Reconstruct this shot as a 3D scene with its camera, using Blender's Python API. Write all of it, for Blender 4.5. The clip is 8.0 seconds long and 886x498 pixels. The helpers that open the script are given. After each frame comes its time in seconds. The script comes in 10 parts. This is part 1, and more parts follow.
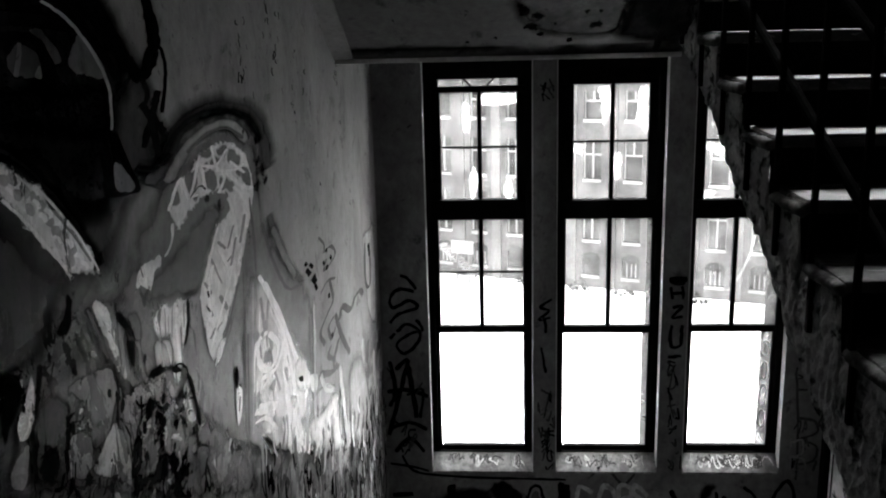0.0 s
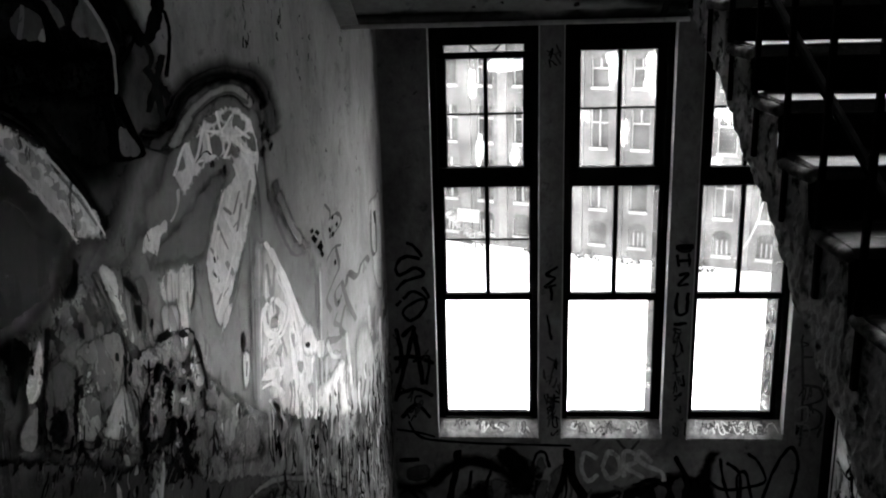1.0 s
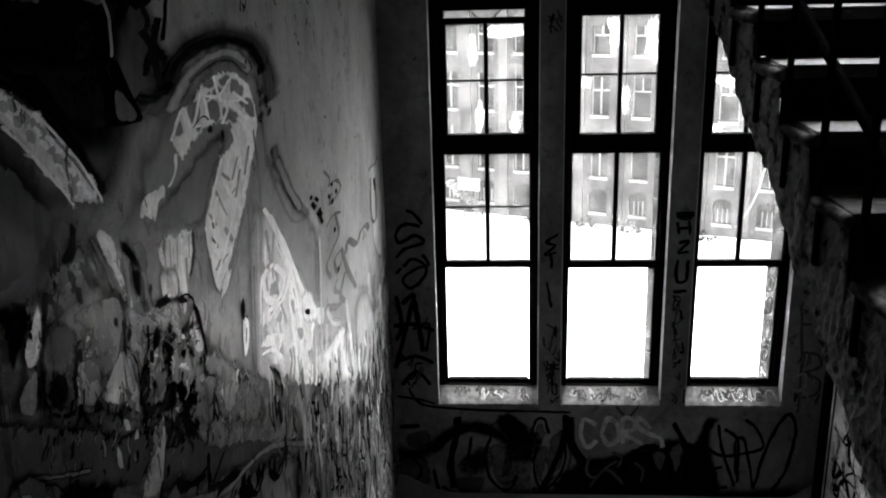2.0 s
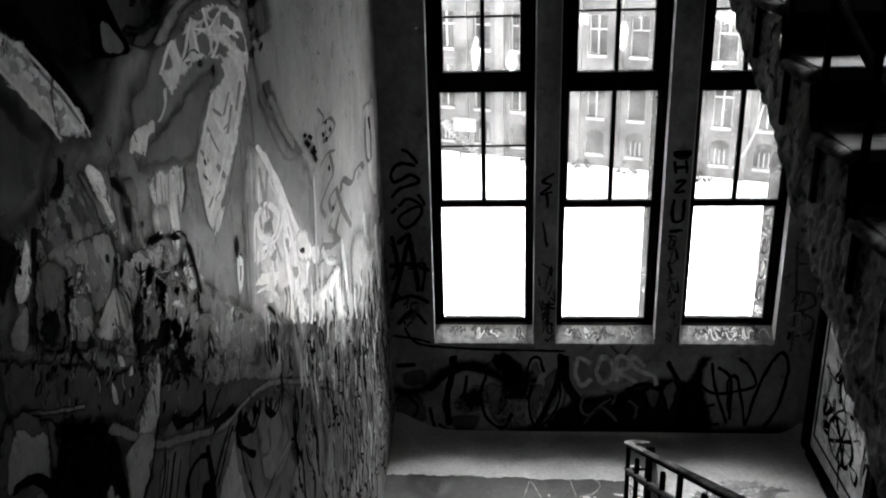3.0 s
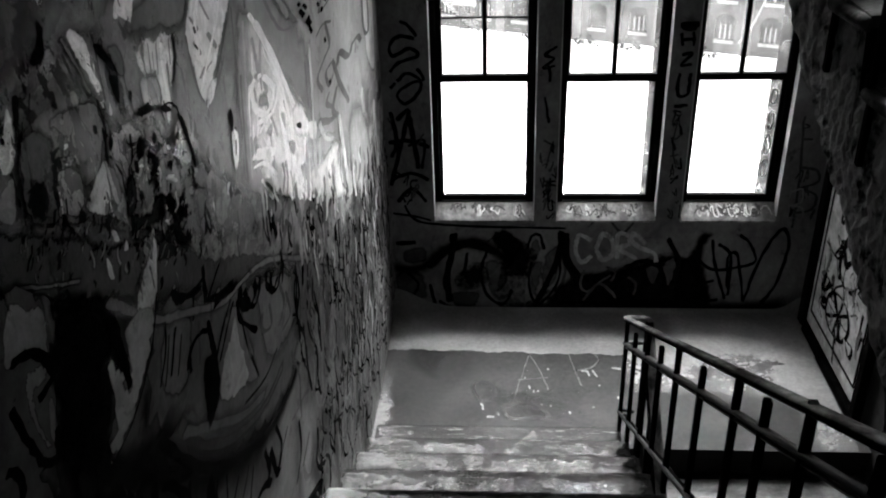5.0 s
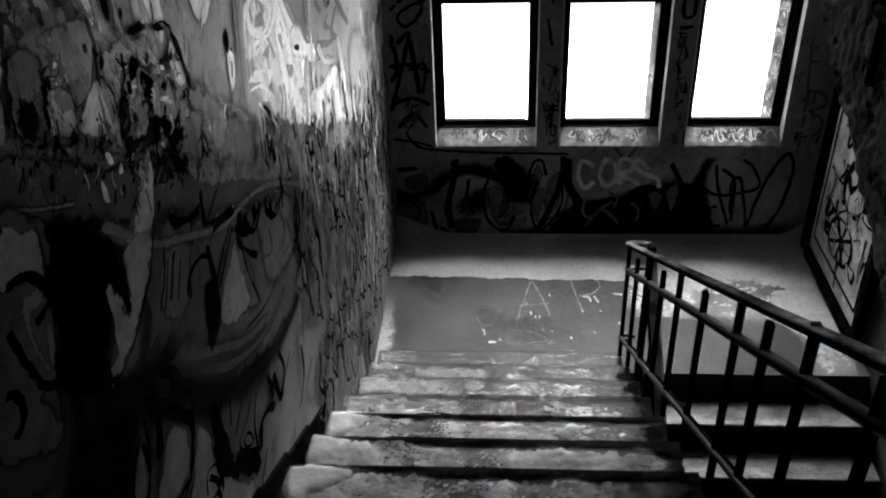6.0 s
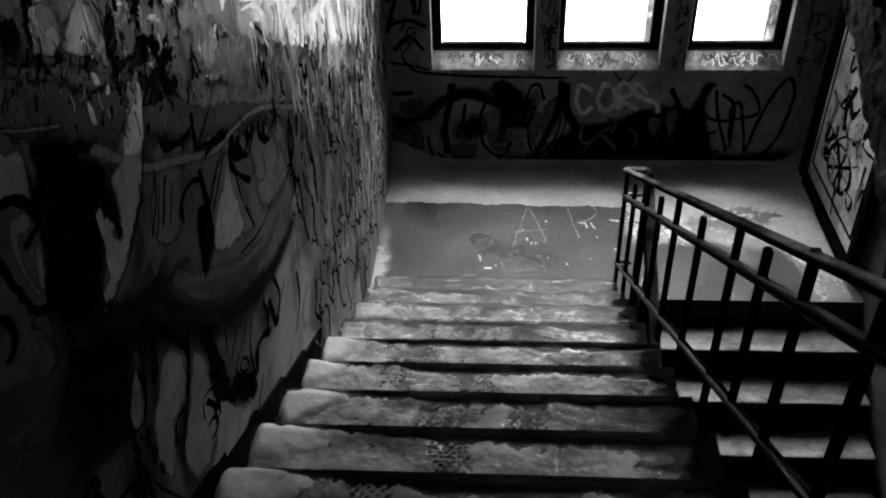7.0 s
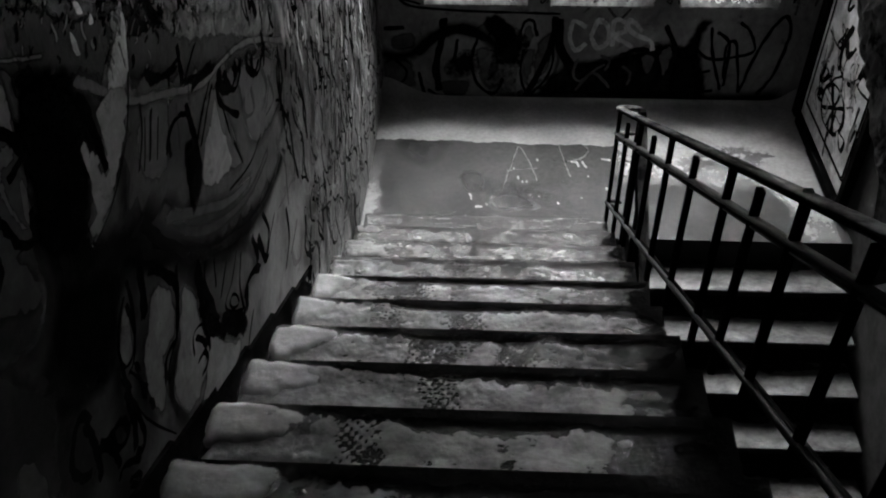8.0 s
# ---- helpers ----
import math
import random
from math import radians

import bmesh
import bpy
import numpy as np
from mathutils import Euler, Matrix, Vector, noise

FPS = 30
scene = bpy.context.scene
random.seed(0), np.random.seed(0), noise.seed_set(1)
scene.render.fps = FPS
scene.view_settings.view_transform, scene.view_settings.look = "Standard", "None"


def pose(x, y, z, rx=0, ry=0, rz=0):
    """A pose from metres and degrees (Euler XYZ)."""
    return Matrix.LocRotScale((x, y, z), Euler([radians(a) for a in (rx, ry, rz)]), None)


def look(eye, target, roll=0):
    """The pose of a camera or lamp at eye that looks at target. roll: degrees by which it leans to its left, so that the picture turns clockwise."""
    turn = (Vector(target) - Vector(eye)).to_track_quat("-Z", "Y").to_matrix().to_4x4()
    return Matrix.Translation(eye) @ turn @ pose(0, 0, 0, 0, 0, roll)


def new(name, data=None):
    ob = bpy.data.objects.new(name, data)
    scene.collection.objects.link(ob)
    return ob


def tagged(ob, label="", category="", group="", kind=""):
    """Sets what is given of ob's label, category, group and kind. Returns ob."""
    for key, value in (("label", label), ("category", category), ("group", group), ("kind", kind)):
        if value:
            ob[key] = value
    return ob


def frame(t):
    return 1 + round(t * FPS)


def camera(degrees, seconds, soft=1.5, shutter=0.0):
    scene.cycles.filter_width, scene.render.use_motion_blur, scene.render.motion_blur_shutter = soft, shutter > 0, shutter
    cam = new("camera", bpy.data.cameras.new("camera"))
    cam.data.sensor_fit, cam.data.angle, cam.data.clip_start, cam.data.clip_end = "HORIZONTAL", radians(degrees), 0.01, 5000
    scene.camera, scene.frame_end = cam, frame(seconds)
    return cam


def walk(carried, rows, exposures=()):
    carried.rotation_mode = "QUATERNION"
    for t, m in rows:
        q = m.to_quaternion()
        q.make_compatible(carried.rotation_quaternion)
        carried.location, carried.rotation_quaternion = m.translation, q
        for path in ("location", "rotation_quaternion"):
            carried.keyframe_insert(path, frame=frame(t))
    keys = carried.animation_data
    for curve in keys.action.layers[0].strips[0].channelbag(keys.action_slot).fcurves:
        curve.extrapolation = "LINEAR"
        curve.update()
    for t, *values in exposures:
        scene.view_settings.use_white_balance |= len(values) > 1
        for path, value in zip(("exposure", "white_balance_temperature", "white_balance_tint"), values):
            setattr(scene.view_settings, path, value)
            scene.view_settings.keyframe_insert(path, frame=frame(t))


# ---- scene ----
cam = camera(52.02, 8.0, soft=2.0)
# seconds, eye, yaw to the left, pitch, lean to the right
PATH_ROWS = [
    (0, 0.000, -0.000, 3.690, 3.67, -13.87, 1.46),
    (0.5, 0.001, -0.000, 3.687, 4.05, -14.91, 1.32),
    (1, 0.001, -0.000, 3.682, 4.13, -15.84, 1.56),
    (1.5, 0.002, 0.003, 3.678, 4.21, -16.63, 1.54),
    (3, 0.004, 0.021, 3.654, 4.05, -21.50, 1.60),
    (3.5, -0.005, 0.041, 3.643, 3.95, -23.70, 1.54),
    (4, -0.005, 0.051, 3.634, 4.13, -25.47, 1.68),
    (4.5, -0.004, 0.058, 3.626, 4.16, -27.09, 1.74),
    (6, -0.001, 0.081, 3.594, 4.63, -33.61, 2.26),
    (6.5, -0.003, 0.095, 3.578, 4.53, -35.80, 2.54),
    (7, -0.003, 0.103, 3.574, 4.53, -38.25, 2.09),
    (7.5, 0.002, 0.108, 3.563, 4.54, -39.81, 1.36),
    (8, -0.004, 0.113, 3.564, 3.88, -42.16, 1.22),
]


def aimed(x, y, z, yaw, pitch, lean):
    w, p = radians(yaw), radians(pitch)
    way = Vector((-math.sin(w) * math.cos(p), math.cos(w) * math.cos(p), math.sin(p)))
    eye = Vector((x, y, z))
    return look(eye, eye + way, -lean)


EXPOSURES = [(0.0, 5.1), (7.3, 5.0), (8.0, 4.97)]
walk(cam, [(t, aimed(*r)) for t, *r in PATH_ROWS], EXPOSURES)

# ---- light ----
world = bpy.data.worlds.new("overcast_sky")
scene.world = world
world.use_nodes = True
wn, wl = world.node_tree.nodes, world.node_tree.links
wn.clear()
sky = wn.new("ShaderNodeTexSky")
sky.sky_type, sky.sun_disc = "NISHITA", False
sky.sun_elevation, sky.sun_rotation = radians(45), radians(8)
sky.air_density, sky.dust_density = 1.0, 4.0
grey = wn.new("ShaderNodeRGBToBW")
back = wn.new("ShaderNodeBackground")
back.inputs["Strength"].default_value = 0.13
out = wn.new("ShaderNodeOutputWorld")
wl.new(sky.outputs["Color"], grey.inputs[0])
wl.new(grey.outputs[0], back.inputs["Color"])
wl.new(back.outputs[0], out.inputs["Surface"])

sun_data = bpy.data.lights.new("sun", "SUN")
sun_data.energy, sun_data.angle = 1.3, radians(52)
sun = new("sun", sun_data)
sun.matrix_world = look((5, 36, 37), (0, 0, 0))

# ---- materials ----


def mat(name, build, rough=0.85, metal=0.0, bump=0.0, bump_scale=40.0, spec=0.0):
    """A grey material; build(nodes, links, coord) gives the socket of its brightness."""
    m = bpy.data.materials.new(name)
    m.use_nodes = True
    n, l = m.node_tree.nodes, m.node_tree.links
    b = n["Principled BSDF"]
    b.inputs["Roughness"].default_value = rough
    b.inputs["Metallic"].default_value = metal
    b.inputs["Specular IOR Level"].default_value = spec
    geo = n.new("ShaderNodeNewGeometry")
    value = build(n, l, geo.outputs["Position"])
    if isinstance(value, float):
        b.inputs["Base Color"].default_value = (value, value, value, 1)
    else:
        l.new(value, b.inputs["Base Color"])
    if bump:
        h = noise_node(n, l, geo.outputs["Position"], bump_scale, 6)
        bn = n.new("ShaderNodeBump")
        bn.inputs["Strength"].default_value, bn.inputs["Distance"].default_value = bump, 0.01
        l.new(h, bn.inputs["Height"])
        l.new(bn.outputs[0], b.inputs["Normal"])
    return m


def noise_node(n, l, coord, scale, detail=5, stretch=(1, 1, 1), rough=0.6, distort=0.0, shift=0.0):
    mp = n.new("ShaderNodeMapping")
    mp.inputs["Scale"].default_value = stretch
    mp.inputs["Location"].default_value = (shift, shift * 0.7, shift * 1.3)
    l.new(coord, mp.inputs["Vector"])
    t = n.new("ShaderNodeTexNoise")
    t.inputs["Scale"].default_value, t.inputs["Detail"].default_value = scale, detail
    t.inputs["Roughness"].default_value, t.inputs["Distortion"].default_value = rough, distort
    l.new(mp.outputs[0], t.inputs["Vector"])
    return t.outputs["Fac"]


def ramp(n, l, fac, stops):
    r = n.new("ShaderNodeValToRGB")
    e = r.color_ramp.elements
    while len(e) < len(stops):
        e.new(0.5)
    for k, (at, v) in zip(e, stops):
        k.position, k.color = at, (v, v, v, 1)
    l.new(fac, r.inputs[0])
    return r.outputs[0]


def mix(n, l, fac, a, b, mode="MIX"):
    x = n.new("ShaderNodeMix")
    x.data_type, x.blend_type = "RGBA", mode
    for s, i in ((fac, 0), (a, 6), (b, 7)):
        if isinstance(s, (float, int)):
            x.inputs[i].default_value = s if i == 0 else (s, s, s, 1)
        else:
            l.new(s, x.inputs[i])
    return x.outputs[2]


def patchy(base, dark, scale=3.0, grain=30.0, stretch=(1, 1, 1), lo=0.4, hi=0.65, shift=0.0):
    """Two tones in patches with ragged borders, and a fine grain over both."""
    def build(n, l, c):
        p = ramp(n, l, noise_node(n, l, c, scale, 8, stretch, 0.65, 0.3, shift), [(lo, dark), (hi, base)])
        g = ramp(n, l, noise_node(n, l, c, grain, 6, stretch, 0.7), [(0.25, 0.72), (0.75, 1.15)])
        return mix(n, l, 1.0, p, g, "MULTIPLY")
    return build


def weathered(build):
    """A tone under runs of dirt, rubbed spots and fine specks, the same across all coats of a wall."""
    def under(n, l, c):
        p = build(n, l, c)
        runs = ramp(n, l, noise_node(n, l, c, 5.5, 10, (1, 0.8, 0.5), 0.7, 0.6, 5.0), [(0.32, 0.7), (0.5, 1.0), (0.7, 1.1)])
        spots = ramp(n, l, noise_node(n, l, c, 9, 10, (1, 0.7, 0.9), 0.72, 0.4, 9.0), [(0.34, 0.5), (0.42, 1.0)])
        specks = ramp(n, l, noise_node(n, l, c, 75, 4, (1, 0.5, 0.8), 0.6, 0.0, 2.0), [(0.29, 0.35), (0.34, 1.0)])
        for layer_of in (runs, spots, specks):
            p = mix(n, l, 1.0, p, layer_of, "MULTIPLY")
        # coats broken away in a band along the stairs on the west wall
        s, op = above_stairs(n, l, c)
        sep = n.new("ShaderNodeSeparateXYZ")
        l.new(c, sep.inputs[0])
        near = n.new("ShaderNodeMapRange")
        near.inputs["From Min"].default_value, near.inputs["From Max"].default_value = 0.5, 0.12
        l.new(op("ABSOLUTE", op("SUBTRACT", s, 1.42), 0.0), near.inputs["Value"])
        reach = n.new("ShaderNodeMapRange")
        reach.inputs["From Min"].default_value, reach.inputs["From Max"].default_value = 2.9, 2.1
        l.new(sep.outputs[1], reach.inputs["Value"])
        here = op("MULTIPLY", op("MULTIPLY", near.outputs[0], reach.outputs[0]), op("LESS_THAN", sep.outputs[0], -0.7))
        torn = op("ADD", noise_node(n, l, c, 9, 10, (1, 1.5, 0.75), 0.66, 0.7, 11.0), op("MULTIPLY", here, 0.13))
        gone = ramp(n, l, torn, [(0.655, 0), (0.67, 1)])
        # darker band and bright rim painted round each break, for its raised edge
        edge_shading = ramp(n, l, torn, [(0.6, 1.0), (0.605, 0.72), (0.645, 0.8), (0.655, 1.5)])
        here_only = op("GREATER_THAN", here, 0.02)
        p = mix(n, l, here_only, p, mix(n, l, 1.0, p, edge_shading, "MULTIPLY"))
        return mix(n, l, op("MULTIPLY", gone, here_only), p, 0.007)
    return under


def coat(m, soft=0.12, ragged=0.7, scale=45.0, stretch=(1, 1, 1)):
    """Let a material thin out to nothing where the mesh's cover runs out, with a ragged or sprayed border."""
    n, l = m.node_tree.nodes, m.node_tree.links
    at = n.new("ShaderNodeAttribute")
    at.attribute_name = "cover"
    geo = n.new("ShaderNodeNewGeometry")
    f = noise_node(n, l, geo.outputs["Position"], scale, 6, stretch, 0.7)
    k = n.new("ShaderNodeMath")
    k.operation = "MULTIPLY_ADD"
    k.inputs[1].default_value = ragged
    l.new(f, k.inputs[0])
    l.new(at.outputs["Fac"], k.inputs[2])
    r = n.new("ShaderNodeMapRange")
    mid = 0.5 + ragged * 0.5
    r.inputs["From Min"].default_value, r.inputs["From Max"].default_value = mid - soft, mid + soft
    l.new(k.outputs[0], r.inputs["Value"])
    clear, x = n.new("ShaderNodeBsdfTransparent"), n.new("ShaderNodeMixShader")
    l.new(r.outputs[0], x.inputs[0])
    l.new(clear.outputs[0], x.inputs[1])
    l.new(n["Principled BSDF"].outputs[0], x.inputs[2])
    l.new(x.outputs[0], n["Material Output"].inputs["Surface"])
    return m


M_plaster = mat("plaster", patchy(0.34, 0.25, 1.6, 26), 0.8, bump=0.35, bump_scale=14)


def above_stairs(n, l, c):
    """Height over the line of the nosings of the main flight."""
    sep = n.new("ShaderNodeSeparateXYZ")
    l.new(c, sep.inputs[0])

    def op(kind, a, b):
        m = n.new("ShaderNodeMath")
        m.operation = kind
        for i, q in enumerate((a, b)):
            if isinstance(q, float):
                m.inputs[i].default_value = q
            else:
                l.new(q, m.inputs[i])
        return m.outputs[0]
    line = op("MULTIPLY", op("MAXIMUM", op("SUBTRACT", 4.15, sep.outputs[1]), 0.0), 0.552)
    return op("SUBTRACT", op("SUBTRACT", sep.outputs[2], line), 0.17), op


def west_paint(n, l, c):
    """Grey plaster above, a streaked dado along the stairs, and a band of peeling where they meet. The dado's tone also
    holds the lack of window sheen low on the wall.
    """
    s, op = above_stairs(n, l, c)
    wob = op("MULTIPLY", op("SUBTRACT", noise_node(n, l, c, 5, 8, (1, 0.6, 0.9), 0.6), 0.5), 1.0)
    edge = op("ADD", s, wob)
    plaster = ramp(n, l, noise_node(n, l, c, 2.2, 9, (1, 1.1, 0.9), 0.6), [(0.3, 0.211), (0.7, 0.285)])
    streak = ramp(n, l, noise_node(n, l, c, 12, 8, (1, 2.0, 0.28), 0.66, 1.3), [(0.38, 0.012), (0.47, 0.06), (0.57, 0.11), (0.68, 0.17)])
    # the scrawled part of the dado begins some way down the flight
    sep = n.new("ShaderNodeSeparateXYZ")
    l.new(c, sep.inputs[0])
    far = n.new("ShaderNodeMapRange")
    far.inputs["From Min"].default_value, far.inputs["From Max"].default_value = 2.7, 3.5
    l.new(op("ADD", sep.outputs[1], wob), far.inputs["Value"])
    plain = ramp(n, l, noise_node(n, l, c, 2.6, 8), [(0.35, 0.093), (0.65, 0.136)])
    # dado tone drops further towards the head of the stairs
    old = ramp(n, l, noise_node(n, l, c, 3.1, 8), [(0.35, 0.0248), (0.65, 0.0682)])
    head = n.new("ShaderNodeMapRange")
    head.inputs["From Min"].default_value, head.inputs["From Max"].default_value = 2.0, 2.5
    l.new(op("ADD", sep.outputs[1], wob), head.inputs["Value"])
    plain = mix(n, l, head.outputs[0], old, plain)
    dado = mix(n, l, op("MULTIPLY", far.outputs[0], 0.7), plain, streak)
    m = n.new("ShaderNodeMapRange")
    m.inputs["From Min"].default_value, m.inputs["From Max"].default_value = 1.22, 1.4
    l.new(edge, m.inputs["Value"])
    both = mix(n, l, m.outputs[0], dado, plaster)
    # dark spots where the paint has come off, in a band above the dado
    near = n.new("ShaderNodeMapRange")
    near.inputs["From Min"].default_value, near.inputs["From Max"].default_value = 0.42, 0.1
    l.new(op("ABSOLUTE", op("SUBTRACT", s, 1.45), 0.0), near.inputs["Value"])
    old_coats = ramp(n, l, noise_node(n, l, c, 4.2, 8, (1, 0.6, 1.0), 0.57, 0.5, 7.0), [(0.38, 0.031), (0.39, 0.0868), (0.48, 0.124), (0.485, 0.223), (0.6, 0.26), (0.605, 0.124)])
    both = mix(n, l, near.outputs[0], both, old_coats)
    spots = ramp(n, l, noise_node(n, l, c, 6.5, 8, (1, 0.6, 1.0), 0.6, 0.5, 3.0), [(0.555, 0), (0.565, 1)])
    both = mix(n, l, op("MULTIPLY", near.outputs[0], spots), both, 0.008)
    grain = ramp(n, l, noise_node(n, l, c, 34, 7, (1, 1, 0.8), 0.7), [(0.3, 0.8), (0.7, 1.12)])
    return mix(n, l, 1.0, both, grain, "MULTIPLY")


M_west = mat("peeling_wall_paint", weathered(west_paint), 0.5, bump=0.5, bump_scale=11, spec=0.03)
# even near-black tone, with the lower stairwell's shade in the colour
M_wall_dark = mat("shade_dark_plaster", patchy(0.045, 0.018, 2.2, 22), 0.75, bump=0.3, bump_scale=18)
M_north = mat("faded_wall_paint", weathered(patchy(0.19, 0.11, 3.0, 24, (1, 1, 0.8), 0.36, 0.62)), 0.75, bump=0.35, bump_scale=18)
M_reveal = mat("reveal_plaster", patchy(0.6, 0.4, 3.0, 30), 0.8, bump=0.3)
M_sill = mat("stone_sill", patchy(0.31, 0.124, 12, 60), 0.75, bump=0.3, bump_scale=40)
M_frame = mat("black_paint", patchy(0.006, 0.002, 6, 60), 0.45, bump=0.15, bump_scale=60)


def worn(low, high, scuff):
    """Grey floor paint with pale scuffs, different on each tread."""
    def build(n, l, c):
        info = n.new("ShaderNodeObjectInfo")
        off = n.new("ShaderNodeVectorMath")
        off.operation = "MULTIPLY_ADD"
        l.new(info.outputs["Random"], off.inputs[0])
        off.inputs[1].default_value = (9.0, 5.0, 3.0)
        l.new(c, off.inputs[2])
        v = off.outputs[0]
        p = ramp(n, l, noise_node(n, l, v, 3.5, 9, (0.8, 1.6, 1), 0.66, 0.3), [(0.34, low), (0.62, high)])
        s = ramp(n, l, noise_node(n, l, v, 17, 9, (0.35, 2.2, 1), 0.74, 0.2), [(0.57, 0), (0.61, 1)])
        p = mix(n, l, s, p, scuff)
        g = ramp(n, l, noise_node(n, l, v, 60, 8, (1, 1, 1), 0.78), [(0.3, 0.7), (0.65, 1.15)])
        return mix(n, l, 1.0, p, g, "MULTIPLY")
    return build


# tread mud; on the upper flight its dark also stands for shade
M_tread = mat("mud_and_shade_tread", worn(0.013, 0.036, 0.08), 0.7, bump=0.35, bump_scale=45)
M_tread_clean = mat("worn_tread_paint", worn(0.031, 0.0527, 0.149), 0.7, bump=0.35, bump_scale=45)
M_snow = coat(mat("trodden_snow", patchy(0.2, 0.075, 8, 60, (0.8, 1.2, 1), 0.36, 0.62), 0.9, bump=0.6, bump_scale=30), 0.32, 1.0, 34.0, (0.7, 1.4, 1))
M_snow_heap = coat(mat("drifted_snow", patchy(0.33, 0.23, 6, 50, (0.8, 1.2, 1), 0.3, 0.66), 0.9, bump=0.4, bump_scale=24), 0.6, 0.6, 26.0)
M_snow_high = coat(mat("tread_front_snow", patchy(0.136, 0.0992, 5, 50), 0.9, bump=0.3, bump_scale=34), 0.25, 0.5, 24.0)
M_stain = coat(mat("damp_stain", patchy(0.0434, 0.0248, 6, 50), 0.6), 0.45, 1.2, 16.0)
M_step_end = mat("chipped_step_end", patchy(0.0496, 0.0155, 14, 50), 0.9, bump=0.8, bump_scale=30)
# riser tones are near black, with the shade on them in the colour
M_riser_shaded = mat("shaded_riser", patchy(0.00496, 0.00186, 4, 40), 0.8, bump=0.3)
M_riser = mat("dirty_shaded_riser", patchy(0.0124, 0.00372, 4, 40), 0.8, bump=0.3)
M_strip = mat("black_nosing", patchy(0.00744, 0.00186, 8, 60), 0.6, bump=0.3)
M_caked = coat(mat("caked_dirt", patchy(0.007, 0.002, 8, 60), 0.8, bump=0.4, bump_scale=50), 0.2, 1.1, 30.0)
M_landing = mat("landing_paint", patchy(0.0527, 0.0372, 2.0, 30), 0.55, bump=0.2, bump_scale=30)
M_drift = mat("pale_screed", patchy(0.27, 0.2, 2.5, 40), 0.85, bump=0.25, bump_scale=30)
M_iron = mat("black_iron", patchy(0.004, 0.0015, 9, 80), 0.6, 0.0, bump=0.25, bump_scale=70)
# iron lightened for the rails, their faint lit edges put into the tone
M_rail_iron = mat("edge_lit_iron", patchy(0.008, 0.002, 9, 80, (1, 0.4, 1)), 0.55, 0.0, bump=0.25, bump_scale=70, spec=0.05)
M_rail_wood = mat("worn_handrail", patchy(0.0558, 0.00744, 9, 60, (1, 0.4, 1)), 0.55, bump=0.2, bump_scale=50)
M_concrete = mat("crumbling_concrete", patchy(0.13, 0.012, 13, 50, (1, 1, 1), 0.38, 0.5), 0.9, bump=1.0, bump_scale=26)
# near-black tone that holds the shade under and beside the flights
M_underside = mat("shade_toned_underside", patchy(0.0124, 0.00372, 5, 30), 0.9, bump=0.6, bump_scale=18)
M_soffit = mat("stained_soffit", patchy(0.14, 0.04, 5, 22, (1, 1, 1), 0.34, 0.46), 0.85, bump=0.3, bump_scale=16)
M_floor = mat("floor_paint", patchy(0.155, 0.093, 2.0, 30), 0.7, bump=0.2)
M_brick = mat("far_brick", patchy(0.046, 0.03, 0.9, 4), 0.9)
M_stone = mat("far_stone", patchy(0.068, 0.052, 0.6, 6), 0.9)
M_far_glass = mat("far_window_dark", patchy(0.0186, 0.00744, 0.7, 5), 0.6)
M_far_white = mat("far_window_paint", patchy(0.17, 0.13, 1, 6), 0.7)
M_yard = mat("snowy_yard", patchy(0.85, 0.78, 0.15, 3), 0.9)


def glass_mat(name, low, high, scale, tone=0.8):
    """Clear glass with a film of dust that takes up some light; low and high: how thick the film lies."""
    m = bpy.data.materials.new(name)
    m.use_nodes = True
    n, l = m.node_tree.nodes, m.node_tree.links
    n.clear()
    t, g, x, o = (n.new("ShaderNode" + k) for k in ("BsdfTransparent", "BsdfGlossy", "MixShader", "OutputMaterial"))
    g.inputs["Roughness"].default_value = 0.03
    fr = n.new("ShaderNodeFresnel")
    fr.inputs["IOR"].default_value = 1.45
    l.new(fr.outputs[0], x.inputs[0])
    l.new(t.outputs[0], x.inputs[1])
    l.new(g.outputs[0], x.inputs[2])
    dust, y = n.new("ShaderNodeBsdfTranslucent"), n.new("ShaderNodeMixShader")
    dust.inputs["Color"].default_value = (tone, tone, tone, 1)
    geo = n.new("ShaderNodeNewGeometry")
    l.new(ramp(n, l, noise_node(n, l, geo.outputs["Position"], scale, 8, (1, 1, 0.7), 0.6, 0.8), [(0.4, low), (0.6, high)]), y.inputs[0])
    l.new(x.outputs[0], y.inputs[1])
    l.new(dust.outputs[0], y.inputs[2])
    l.new(y.outputs[0], o.inputs["Surface"])
    return m


M_glass = glass_mat("dusty_glass", 0.004, 0.012, 9.0)
M_grime = glass_mat("grimy_glass", 0.8, 0.97, 16.0, 0.07)
M_splash = glass_mat("splashed_glass", 0.03, 0.2, 14.0)


# ---- building blocks ----


def box(bm, x0, x1, y0, y1, z0, z1, bevel=0.0):
    made = bmesh.ops.create_cube(bm, size=1.0)["verts"]
    for v in made:
        v.co = Vector(((x0 + x1) / 2 + v.co.x * (x1 - x0), (y0 + y1) / 2 + v.co.y * (y1 - y0), (z0 + z1) / 2 + v.co.z * (z1 - z0)))
    if bevel:
        edges = {e for v in made for e in v.link_edges}
        bmesh.ops.bevel(bm, geom=list(edges), offset=bevel, segments=2, affect="EDGES", profile=0.6)
    return bm


